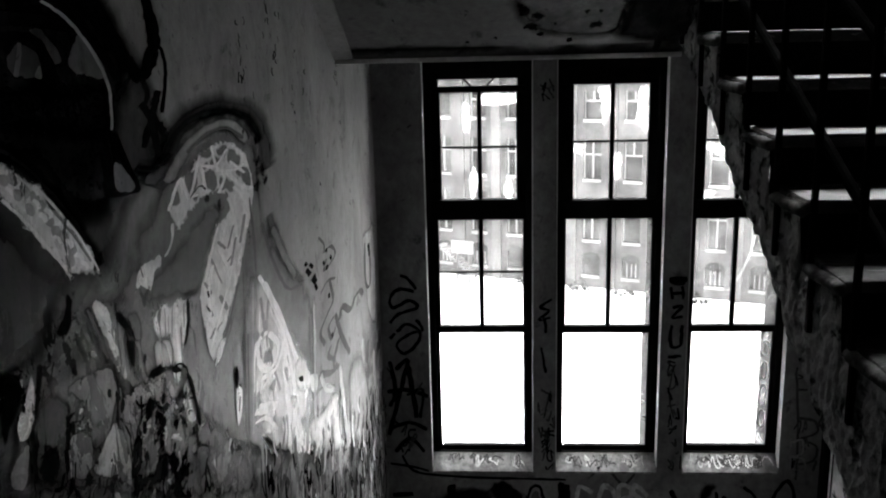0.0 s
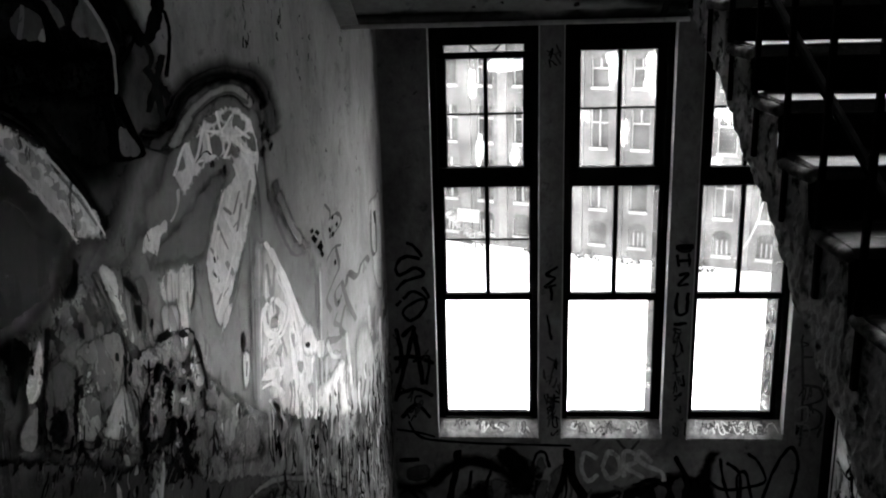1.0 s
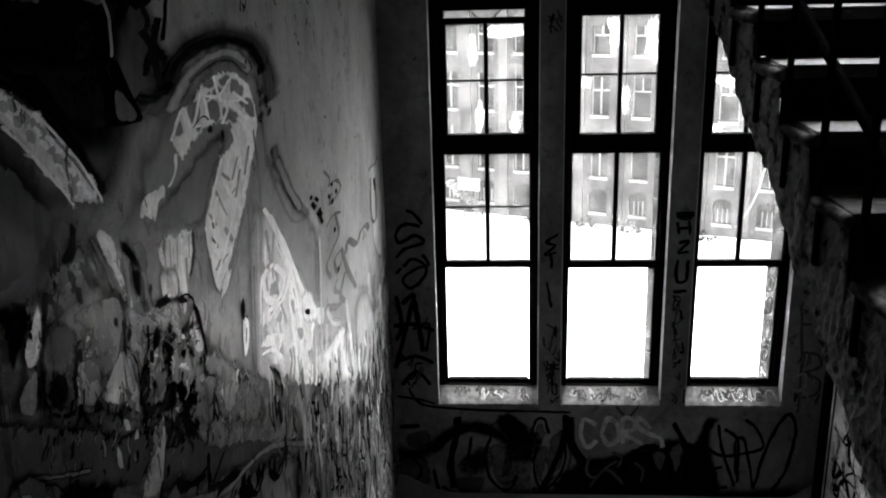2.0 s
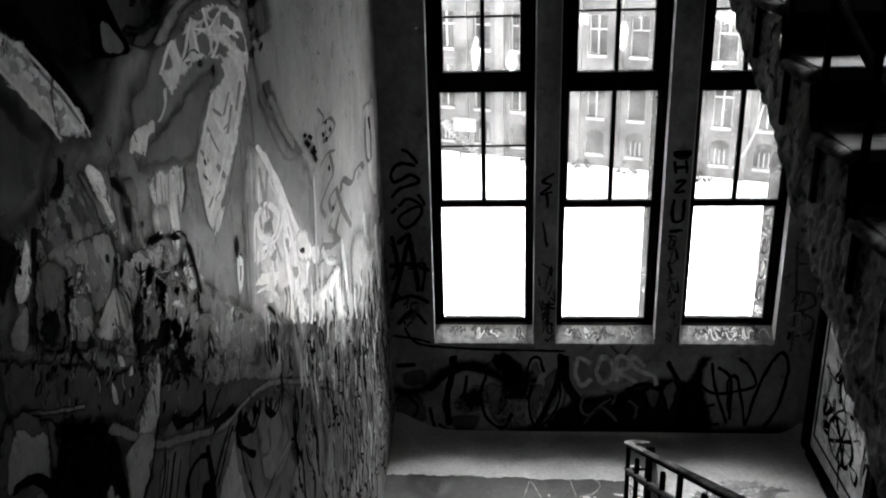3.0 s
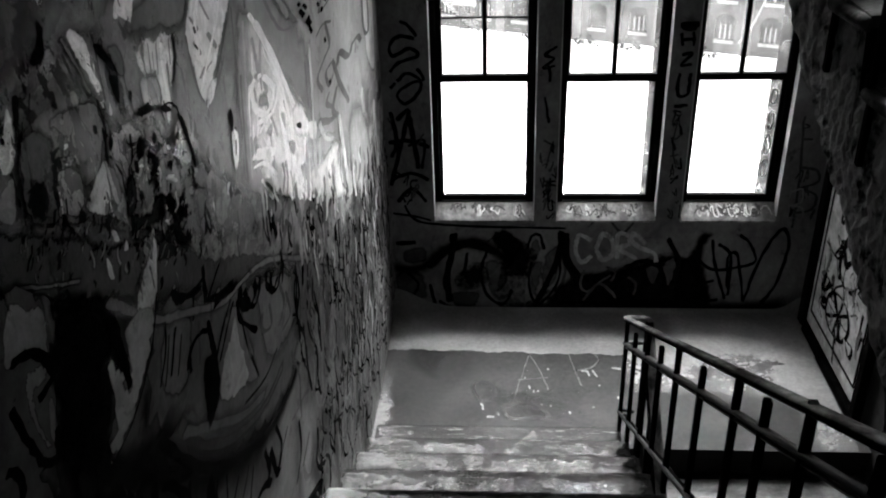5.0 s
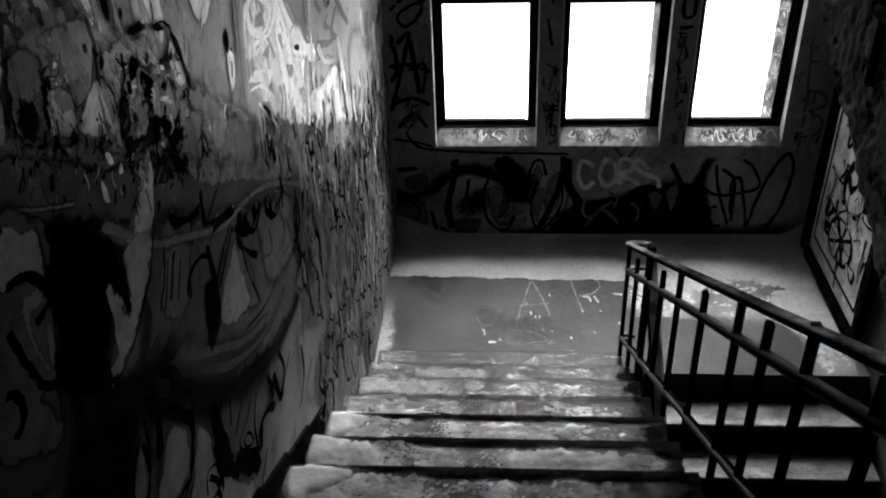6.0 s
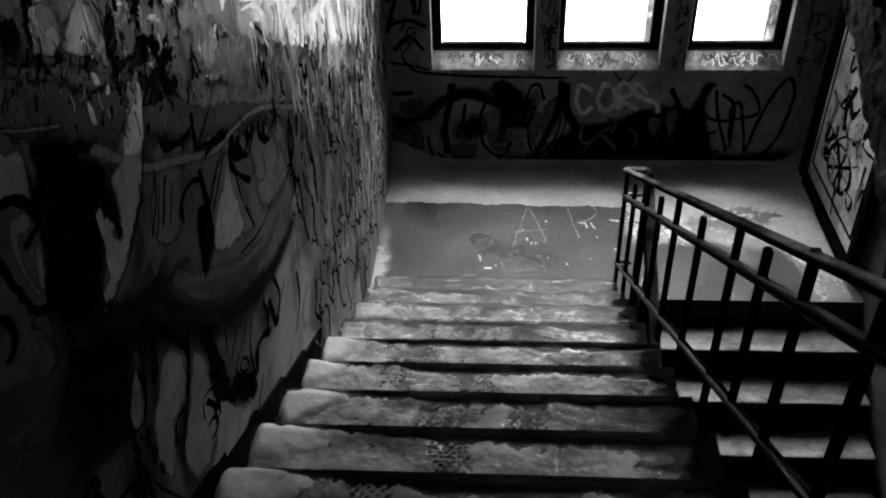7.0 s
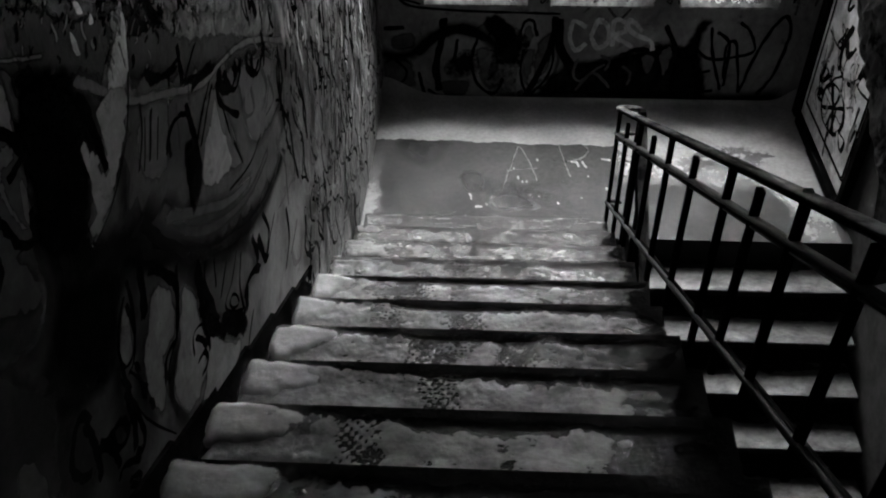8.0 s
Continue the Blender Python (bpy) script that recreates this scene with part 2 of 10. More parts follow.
def prism(bm, outline, axis, a, b):
    """A closed outline pushed along an axis from a to b."""
    def at(p, k):
        return {"x": (k, p[0], p[1]), "y": (p[0], k, p[1]), "z": (p[0], p[1], k)}[axis]
    lo = [bm.verts.new(at(p, a)) for p in outline]
    hi = [bm.verts.new(at(p, b)) for p in outline]
    bm.faces.new(lo)
    bm.faces.new(hi[::-1])
    for i in range(len(lo)):
        j = (i + 1) % len(lo)
        bm.faces.new((lo[i], hi[i], hi[j], lo[j]))
    bmesh.ops.recalc_face_normals(bm, faces=bm.faces)
    return bm


def sheet(x0, x1, y0, y1, nx, ny, z, thick, field):
    """A thin layer on a level surface, as deep and as dense as field(x, y) says (0: bare, 1: closed)."""
    bm = bmesh.new()
    cover = bm.verts.layers.float.new("cover")
    rows = []
    for i in range(nx + 1):
        x = x0 + (x1 - x0) * i / nx
        row = []
        for j in range(ny + 1):
            y = y0 + (y1 - y0) * j / ny
            f = field(x, y)
            v = bm.verts.new((x, y, z + 0.0012 + thick * min(max(f - 0.35, 0.0), 1.0)))
            v[cover] = f
            row.append(v)
        rows.append(row)
    for a, b in zip(rows, rows[1:]):
        for j in range(ny):
            bm.faces.new((a[j], b[j], b[j + 1], a[j + 1]))
    return bm


def ramp_up(v, a, b):
    """0 at a, 1 at b, smooth between."""
    t = min(max((v - a) / (b - a), 0.0), 1.0)
    return t * t * (3 - 2 * t)


def mesh_of(name, bm, material):
    me = bpy.data.meshes.new(name)
    bm.to_mesh(me)
    bm.free()
    me.materials.append(material)
    return me


def part(name, bm, material, parent=None, label="", smooth=False):
    ob = new(name, mesh_of(name, bm, material))
    if smooth:
        for p in ob.data.polygons:
            p.use_smooth = True
    if parent is not None:
        ob.parent = parent
    return tagged(ob, label)


def thing(name, label, category, group="", kind=""):
    return tagged(new(name), label, category, group, kind)


def box_of(*a, **k):
    return box(bmesh.new(), *a, **k)


def tube(bm, a, b, r, sides=8, flat=1.0):
    a, b = Vector(a), Vector(b)
    m = (b - a).to_track_quat("Z", "Y").to_matrix().to_4x4()
    rings = []
    for p in (a, b):
        rings.append([bm.verts.new(p + m @ Vector((r * math.cos(i * math.tau / sides), r * flat * math.sin(i * math.tau / sides), 0))) for i in range(sides)])
    for i in range(sides):
        j = (i + 1) % sides
        bm.faces.new((rings[0][i], rings[0][j], rings[1][j], rings[1][i]))
    bm.faces.new(rings[0][::-1])
    bm.faces.new(rings[1])
    return bm


# ---- plan ----
XL, XR = -0.781, 2.111          # side walls of the stairwell
YB, YS = 5.628, -2.6            # window wall, wall behind
RISE, GO, Y0 = 0.17, 0.308, 4.15
FLOOR = 2.097                   # floor at the head of the flight
ZTOP, ZLOW = 7.2, -4.2

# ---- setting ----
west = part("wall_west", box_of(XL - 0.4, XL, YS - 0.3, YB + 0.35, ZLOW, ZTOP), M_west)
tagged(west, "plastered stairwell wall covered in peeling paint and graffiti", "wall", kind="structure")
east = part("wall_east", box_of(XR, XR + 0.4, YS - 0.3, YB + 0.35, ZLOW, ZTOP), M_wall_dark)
tagged(east, "plastered stairwell wall with graffiti, toned dark for its shade", "wall", kind="structure")
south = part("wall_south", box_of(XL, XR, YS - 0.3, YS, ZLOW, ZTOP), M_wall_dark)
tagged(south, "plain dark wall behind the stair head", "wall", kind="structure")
ceil = part("ceiling", box_of(XL, XR, YS, YB, ZTOP - 0.2, ZTOP - 0.002), M_soffit)
tagged(ceil, "plain plastered stairwell ceiling", "ceiling", kind="structure")

OPEN = [(-0.471, 0.213), (0.362, 1.036), (1.2, 1.836)]
ZS, ZH = 0.73, 3.5
bm = bmesh.new()
xs = [XL] + [v for o in OPEN for v in o] + [XR]
for i in range(0, len(xs), 2):
    box(bm, xs[i], xs[i + 1], YB, YB + 0.35, ZS, ZH)
box(bm, XL, XR, YB, YB + 0.35, ZLOW, ZS)
box(bm, XL, XR, YB, YB + 0.35, ZH, 4.75)
# the window bay of the next half-landing, out of view, lets its daylight onto the upper flight
for a, b in ((XL, -0.4), (1.8, XR)):
    box(bm, a, b, YB, YB + 0.35, 4.75, ZTOP)
box(bm, -0.4, 1.8, YB, YB + 0.35, 6.9, ZTOP)
north = part("wall_north", bm, M_north)
tagged(north, "dark painted wall with three tall windows and graffiti", "wall", kind="structure")

land = part("landing", box_of(XL, XR, 4.17, YB, -0.22, 0.0), M_landing)
tagged(land, "grey painted half-landing with a worn pale border", "landing", kind="structure")
fl = part("floor", box_of(XL, XR, YS, 0.75, FLOOR - 0.25, FLOOR), M_floor)
tagged(fl, "worn floor at the head of the stairs", "floor", kind="structure")
fl2 = part("floor_below", box_of(XL, XR, YS, YB, -2.3, -2.04), M_floor)
tagged(fl2, "floor of the storey below", "floor", kind="structure")
up = part("landing_above", box_of(XL, XR, 4.42, YB, 3.525, 3.967), M_soffit)
tagged(up, "stained plaster slab of the half-landing above", "landing", kind="structure")

# ---- windows ----
GY = 5.748


def bar(parent, name, x0, x1, z0, z1, y0=GY - 0.02, y1=GY + 0.025, bevel=0.006):
    return part(name, box_of(x0, x1, y0, y1, z0, z1, bevel=bevel), M_frame, parent)


def pane(parent, x0, x1, z0, z1):
    ob = part("pane", box_of(x0, x1, GY - 0.002, GY + 0.002, z0, z1), M_glass, parent, "dusty window pane")
    ob.visible_shadow = False
    return ob


def window(i, x0, x1, low, mid, high, fanlight, grime=(), splashes=()):
    """A tall window: fixed frame, lower casement of one large and two middle lights, transom, four lights above."""
    w = thing(f"window_{i}", "tall black-framed window with a large lower pane and divided upper lights", "window", kind="structure")
    (bl, br, bz0, bz1), (ml, mr, mz0, mz1, mm, mh), (ul, ur, uz0, uz1, um, uh) = low, mid, high
    bm = bmesh.new()
    for a, b in ((x0 + 0.002, x0 + 0.045), (x1 - 0.045, x1 - 0.002)):
        box(bm, a, b, GY - 0.05, GY + 0.06, ZS + 0.1, ZH, bevel=0.005)
    box(bm, x0 + 0.045, x1 - 0.045, GY - 0.05, GY + 0.06, ZS + 0.1, ZS + 0.125, bevel=0.005)
    box(bm, x0 + 0.045, x1 - 0.045, GY - 0.05, GY + 0.06, uz1 + (0.085 if fanlight else 0.04), ZH, bevel=0.005)
    part("window_frame", bm, M_frame, w)
    xa, xb = x0 + 0.045, x1 - 0.045
    for a, b in ((xa, bl), (br, xb)):
        bar(w, "sash_stile", a, b, ZS + 0.125, bz1)
    bar(w, "sash_rail", bl, br, ZS + 0.125, bz0)
    bar(w, "sash_rail", xa, xb, bz1, mz0)
    for a, b in ((xa, ml), (mr, xb)):
        bar(w, "sash_stile", a, b, mz0, mz1)
    bar(w, "transom", xa, xb, mz1, uz0, GY - 0.045, GY + 0.04)
    for a, b in ((xa, ul), (ur, xb)):
        bar(w, "sash_stile", a, b, uz0, uz1)
    bar(w, "sash_rail", xa, xb, uz1, uz1 + 0.04)
    bar(w, "muntin", mm - 0.015, mm + 0.015, mz0, mz1, GY - 0.015, GY + 0.015)
    bar(w, "muntin", um - 0.014, um + 0.014, uz0, uz1, GY - 0.015, GY + 0.015)
    bar(w, "muntin", ul, ur, uh - 0.006, uh + 0.006, GY - 0.01, GY + 0.01, 0.002)
    if mh:
        bar(w, "muntin", ml, mr, mh - 0.005, mh + 0.005, GY - 0.01, GY + 0.01, 0.002)
    pane(w, bl, br, bz0, bz1)
    for a, b in ((ml, mm - 0.015), (mm + 0.015, mr)):
        pane(w, a, b, mz0, mz1)
    for a, b in ((ul, um - 0.014), (um + 0.014, ur)):
        for c, d in ((uz0, uh - 0.006), (uh + 0.006, uz1)):
            pane(w, a, b, c, d)
    if fanlight:
        pane(w, xa, xb, uz1 + 0.04, uz1 + 0.085)
        for a in (xa, xb - 0.05):
            bar(w, "sash_stile", a, a + 0.05, uz1 + 0.04, uz1 + 0.085)
        for k in (-1, 1):
            part("fanlight_bar", tube(bmesh.new(), (um + k * 0.05, GY - 0.006, uz1 + 0.04), (um + k * 0.1, GY - 0.006, uz1 + 0.088), 0.006, 6), M_frame, w)
    for a, b, c, d, m in grime:
        part("grime", box_of(a, b, GY - 0.008, GY - 0.006, c, d), m, w, "grimy strip of painted-over glass")
    for a, c, r, q in splashes:
        ring = []
        for k in range(36):
            q_a = k * math.tau / 36
            f = 1 + 0.7 * noise.noise((a * 9, math.cos(q_a) * 1.6 + c * 5, math.sin(q_a) * 1.6)) + 0.4 * noise.noise((c * 7, math.cos(q_a) * 5, math.sin(q_a) * 5 + a * 3))
            ring.append((a + r * f * math.cos(q_a), c + q * f * math.sin(q_a)))
        part("splash", prism(bmesh.new(), ring, "y", GY - 0.009, GY - 0.007), M_splash, w, "white splash on the glass")
    # sill, with a worn rounded front edge
    bm = prism(bmesh.new(), [(YB - 0.012, ZS + 0.002), (YB - 0.014, ZS + 0.016), (YB - 0.004, ZS + 0.03), (GY - 0.05, ZS + 0.118), (GY - 0.05, ZS + 0.002)], "x", x0 + 0.005, x1 - 0.005)
    part("window_sill", bm, M_sill, w, "pale scratched sloping window sill")
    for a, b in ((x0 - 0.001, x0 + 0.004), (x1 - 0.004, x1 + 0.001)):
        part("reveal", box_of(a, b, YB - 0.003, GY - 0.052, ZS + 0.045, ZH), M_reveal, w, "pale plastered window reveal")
    return w


window(1, *OPEN[0], (-0.405, 0.152, 0.885, 1.695), (-0.393, 0.152, 1.742, 2.468, -0.12, 2.112), (-0.366, 0.112, 2.597, 3.275, -0.12, 2.932), True, (), ((-0.02, 3.23, 0.13, 0.04), (-0.2, 3.12, 0.025, 0.1), (0.06, 2.65, 0.025, 0.06), (-0.16, 2.7, 0.03, 0.09)))
window(2, *OPEN[1], (0.412, 0.972, 0.885, 1.69), (0.426, 0.976, 1.74, 2.466, 0.706, 0), (0.472, 0.935, 2.588, 3.31, 0.711, 2.956), False, ((0.93, 0.9715, 0.886, 1.689, M_grime), (0.945, 0.9755, 1.741, 2.465, M_grime)), ((0.67, 3.2, 0.04, 0.1), (0.9, 3.17, 0.04, 0.12), (0.74, 2.8, 0.03, 0.08), (0.5, 2.92, 0.03, 0.04)))
window(3, *OPEN[2], (1.228, 1.772, 0.89, 1.695), (1.243, 1.786, 1.74, 2.46, 1.507, 0), (1.293, 1.75, 2.58, 3.31, 1.5, 2.952), False, ((1.7, 1.7715, 0.891, 1.694, M_grime), (1.715, 1.7855, 1.741, 2.2, M_grime)), ((1.38, 2.9, 0.06, 0.05), (1.31, 2.61, 0.04, 0.03)))

# ---- stairs ----


def flight(label, x_wall, x1, y_first, z_first, n, step_y, step_z, dusting, clean=False):
    """n treads; the first nosing at y_first, z_first, each next one moved by step_y, step_z."""
    f = thing("stair_flight", label, "stairs", kind="structure")
    depth = abs(step_y) + 0.03
    s = -1 if step_y * step_z < 0 else 1      # the way from a nosing back to its riser
    for i in range(n):
        x0 = x_wall(i)
        y, z = y_first + i * step_y, z_first + i * step_z
        a, b = sorted((y, y + s * depth))
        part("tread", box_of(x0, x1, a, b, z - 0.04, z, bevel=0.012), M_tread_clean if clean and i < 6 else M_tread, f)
        bm = bmesh.new()
        if dusting:
            va, vb = sorted((y + s * (0.006 + 0.003 * i * clean), y + s * (depth - 0.02)))
            part("snow_dusting", sheet(x0 + 0.003, x1 - 0.01, va, vb, 190, 44, z, 0.011, lambda px, py: dusting(i, (px - x0) / (x1 - x0), abs(py - y) / depth, px, py)), M_snow, f, "thin pale dusting of trodden snow", True)
        wide, prev = (0.001 if clean and i < 4 else 0.004 + 0.004 * i), None
        for k in range(41):
            x = x0 + 0.02 + (x1 - x0 - 0.02) * k / 40
            w = wide * (1 + 0.9 * noise.noise((x * 9, i * 3.1, z)) + 0.7 * noise.noise((x * 31, i * 3.1, z)))
            row = [bm.verts.new((x, y + s * 0.003, z + 0.003)), bm.verts.new((x, y + s * (0.004 + max(0.002, w)), z + 0.003))]
            if prev:
                bm.faces.new((prev[0], prev[1], row[1], row[0]))
            prev = row
        part("nosing_strip", bm, M_strip, f, "dark dirt-caked nosing")
        a, b = sorted((y + s * 0.03, y + s * 0.055))
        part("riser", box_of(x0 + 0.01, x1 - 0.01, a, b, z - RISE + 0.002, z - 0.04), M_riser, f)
    return f


# the upper flight's open side drifts away from the well towards its foot
def well_edge(y):
    return 0.888 + (3.8 - y) * 0.08


def nose(y):
    """Height of the upper flight's nosing line."""
    return 3.627 + (y - 3.803) * RISE / GO


def trodden(i, u, v, x, y):
    """Snow on the main flight: lying by the wall, trodden thin in the middle, swept off the well side and the nosings."""
    k = 7.3 * i
    wall = 0.55 * (1 - ramp_up(u + 0.09 * noise.noise((y * 9, k, 1)), 0.02, 0.2 + 0.012 * i))
    mid = (0.1, 0.28, 0.55, 0.55, 0.72, 0.88, 0.84, 0.98)[min(i, 7)] - 0.1 * max(i - 7, 0)
    open_side = -1.2 * ramp_up(u + 0.12 * noise.noise((y * 7, k, 3)) + 0.06 * noise.noise((x * 25, y * 25, k)) - 0.1 * v, 0.84 - 0.016 * i, 1.04 - 0.01 * i)
    ragged = 0.06 * noise.noise((x * 7, k, 8)) + 0.06 * noise.noise((x * 23, k, 5)) + 0.04 * noise.noise((x * 60, k, 2))
    inner = ramp_up(u, 0.2, 0.5)
    front = -1.0 * (1 - ramp_up(v + ragged, 0.03 + 0.008 * i * inner, 0.12 + 0.022 * i * inner)) * (1 if i > 2 else 0.5)
    n = 0.3 * noise.noise((x * 2.6, y * 8, k)) + 0.4 * noise.noise((x * 9, y * 15, k + 4)) + 0.3 * noise.noise((x * 24, y * 34, k + 2)) + 0.2 * noise.noise((x * 55, y * 70, k + 6))
    # boot prints: a patch pressed flat, with the lugs of the sole through to the tread
    step = 0.0
    for m, q in (((0.3, 0.47, 0.38, 0.44)[i % 4], 0.2),) + (((0.6, 1.7),) if i in (3, 6, 9) else ()):
        sole = math.exp(-(((u - m) / 0.05) ** 4) - (((v - 0.36) / 0.3) ** 4))
        lug = math.sin(x * 230 + q + 2 * noise.noise((x * 12, y * 12, k))) * math.sin(y * 190 + q + 2.5 * noise.noise((x * 14, y * 10, k + 3)))
        step += sole * (0.3 + 0.8 * ramp_up(lug + 0.9 * noise.noise((x * 20, y * 20, k + 9)), 0.05, 0.45))
    back = -0.9 * ramp_up(v + ragged - 0.1 * u, 0.55, 0.8) * (1 - ramp_up(u + 0.1 * noise.noise((y * 6, k, 2)), 0.22, 0.36)) * (1 if i > 4 else 0)
    rim = back - 0.9 * (1 - ramp_up(u + 0.012 * noise.noise((y * 16, k, 6)), 0.004, 0.022))
    return rim + wall + mid + open_side + front + n * (1.15 if i < 4 else 0.75) - 0.6 * min(step, 1.1) * (1 if i > 2 else 0.3)


def drifted(i, u, v, x, y):
    """Snow on the lower flight: lying towards the front of each tread, the bare back standing for shade."""
    n = 0.5 * noise.noise((x * 4, y * 8, i * 5)) + 0.35 * noise.noise((x * 12, y * 20, i * 5 + 2))
    return 1.3 - 1.0 * ramp_up(v, 0.5, 0.8) + 0.8 * n - 0.4 * (1 - ramp_up(u, 0.02, 0.12)) - 0.5 * (1 - ramp_up(v, 0.02, 0.08))


main = flight("stair flight with worn grey treads under trodden snow", lambda i: -0.728 - 0.005 * min(i, 9), 0.672, Y0, RISE, 12, -GO, RISE, trodden, True)
# black dirt caked along the nosings and on the broken well-side ends of the steps
for i in range(12):
    y, z, x0 = Y0 - i * GO, RISE * (i + 1), -0.728 - 0.005 * min(i, 9)

    def caked(px, py):
        u, v = (px - x0) / (0.672 - x0), (y - py) / GO
        n = 0.5 * noise.noise((px * 8, py * 11, i * 3.7)) + 0.35 * noise.noise((px * 24, py * 30, i * 3.7 + 2))
        end = 0.95 * ramp_up(u + 0.1 * n, 0.94 - 0.011 * i, 1.05 - 0.008 * i)
        edge = (0.2 + 0.12 * min(i, 9)) * (1 - ramp_up(v, 0.0, 0.1 + 0.022 * i)) * (0.55 + 0.45 * ramp_up(u, 0.15, 0.35))
        return max(end, edge) + 0.45 * n * (max(end, edge) > 0.05)
    part("caked_dirt", sheet(x0 + 0.02, 0.67, y - GO, y - 0.003, 110, 26, z + 0.007, 0.0, caked), M_caked, main, "ragged black dirt along the worn edges", True)
# snow heaped against the wall end of the steps, rounded over their edge
for i in range(4, 12):
    y, z, x0 = Y0 - i * GO, RISE * (i + 1), -0.728 - 0.005 * min(i, 9)
    wide = 0.12 + 0.035 * i + 0.05 * math.sin(i * 2.3)

    def heaped(px, py):
        u, v = (px - x0) / wide, (y - py) / GO
        n = 0.25 * noise.noise((px * 7, py * 9, i * 4.1)) + 0.12 * noise.noise((px * 22, py * 26, i * 4.1))
        return 1.2 - 1.2 * ramp_up(u + n, 0.2, 1.0) - 1.5 * ramp_up(v + 0.4 * n + 0.25 * min(u, 0.6), 0.42, 0.78) - 0.8 * (1 - ramp_up(v + 0.3 * n, 0.0, 0.1)) - 0.9 * (1 - ramp_up(u + 0.15 * n, 0.0, 0.06))
    part("snow_heap", sheet(x0 - 0.004, x0 + wide, y - GO, y - 0.002, 34, 22, z + 0.004, 0.02, heaped), M_snow_heap, main, "rounded heap of snow against the wall", True)
low = flight("lower stair flight with snow-dusted treads in shadow", lambda i: 0.88, XR - 0.02, 3.92, -RISE, 10, -0.243, -RISE, drifted)

high = thing("stair_flight", "upper stair flight with dusty treads, dark risers and a crumbling plaster side", "stairs", kind="structure")
for k in range(-1, 9):
    y, z = 3.803 - GO * k, 3.627 - RISE * k
    e = well_edge(y)
    part("tread", box_of(e, XR - 0.01, y, y + GO + 0.03, z - 0.04, z, bevel=0.012), M_tread, high)
    part("riser", box_of(e + 0.02, XR - 0.02, y + 0.03, y + 0.055, z - RISE + 0.002, z - 0.04), M_riser_shaded, high)
    # pale only at the front; the bare dark rear stands for shade
    if k < 4:
        part("snow_dusting", sheet(e + 0.01, XR - 0.012, y + 0.006, y + GO, 40, 14, z, 0.006, lambda px, py: 1.25 - 1.1 * ramp_up(py - y + 0.05 * noise.noise((px * 5, k, 3)), 0.17, 0.25) + 0.3 * noise.noise((px * 6, py * 9, k))), M_snow_high, high, "pale snow on the tread's front, the rear left dark as shade", True)
    # the rounded, chipped end of the step, and the iron foot under it
    bm = bmesh.new()
    rings = []
    for i in range(15):
        yy = y - 0.012 + (GO * 0.82) * i / 14
        ring = []
        for a in range(8):
            r = 0.022 * (1 + 0.35 * noise.noise((yy * 14, a * 1.7, k * 3))) * (0.8 if i in (0, 14) else 1.0)
            ring.append(bm.verts.new((well_edge(yy) - 0.004 + r * 0.9 * math.cos(a * math.tau / 8), yy, z - 0.027 + r * math.sin(a * math.tau / 8))))
        rings.append(ring)
    for p, q in zip(rings, rings[1:]):
        for a in range(8):
            bm.faces.new((p[a], p[(a + 1) % 8], q[(a + 1) % 8], q[a]))
    bm.faces.new(rings[0])
    bm.faces.new(rings[-1])
    bmesh.ops.recalc_face_normals(bm, faces=bm.faces)
    part("step_end", bm, M_step_end, high, "chipped rounded end of the step", True)
    yy = y + 0.19
    part("baluster_foot", box_of(well_edge(yy) - 0.018, well_edge(yy) + 0.0, yy - 0.014, yy + 0.014, z - 0.22, z - 0.03, bevel=0.004), M_iron, high, "black iron foot")


def rough_side(y0, y1, top, bottom, x_at, thick, step=0.02, jitter=0.012, seed=3):
    """A broken plaster face along the flight: a grid with knocked-in hollows and a ragged lower edge."""
    rnd = random.Random(seed)
    bm = bmesh.new()
    n = int((y1 - y0) / step)
    rows = 16
    grid = []
    for i in range(n + 1):
        y = y0 + (y1 - y0) * i / n
        cut = 0.025 * noise.noise((y * 7, 2, 0)) + 0.025 * noise.noise((y * 23, 5, 0))
        col = []
        for j in range(rows + 1):
            z = top(y) + (bottom(y) + cut - top(y)) * j / rows
            d = 0.004 * noise.noise((y * 9, z * 9, 1)) + 0.012 * max(0.0, noise.noise((y * 25, z * 25, 4)) - 0.2) + 0.008 * noise.noise((y * 60, z * 60, 9))
            col.append(bm.verts.new((x_at(y) - max(-0.02, d) + rnd.uniform(-1, 1) * jitter * 0.3, y, z)))
        for zz in (bottom(y) + cut + 0.01, ):
            col.append(bm.verts.new((x_at(y) + thick, y, zz + 0.04)))
        grid.append(col)
    for a, b in zip(grid, grid[1:]):
        for j in range(len(a) - 1):
            bm.faces.new((a[j], a[j + 1], b[j + 1], b[j]))
    return bm


part("stringer", rough_side(1.95, 4.42, lambda y: 3.627 - 0.05 - RISE * math.ceil((3.803 - y) / GO - 1e-6), lambda y: nose(y) - 0.41 + 0.06 * ramp_up(y, 3.5, 3.9) - 0.055 * (1 - ramp_up(y, 2.9, 3.3)) - 0.16 * max(0.0, 3.0 - y) - 0.17 * (1 - ramp_up(y, 1.95, 2.1)), well_edge, 0.12), M_concrete, high, "crumbling plaster side of the flight")
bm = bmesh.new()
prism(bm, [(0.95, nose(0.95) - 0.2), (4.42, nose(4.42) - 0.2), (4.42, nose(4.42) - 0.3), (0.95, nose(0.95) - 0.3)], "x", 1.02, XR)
part("soffit", bm, M_underside, high, "plastered underside, its shade in the tone")

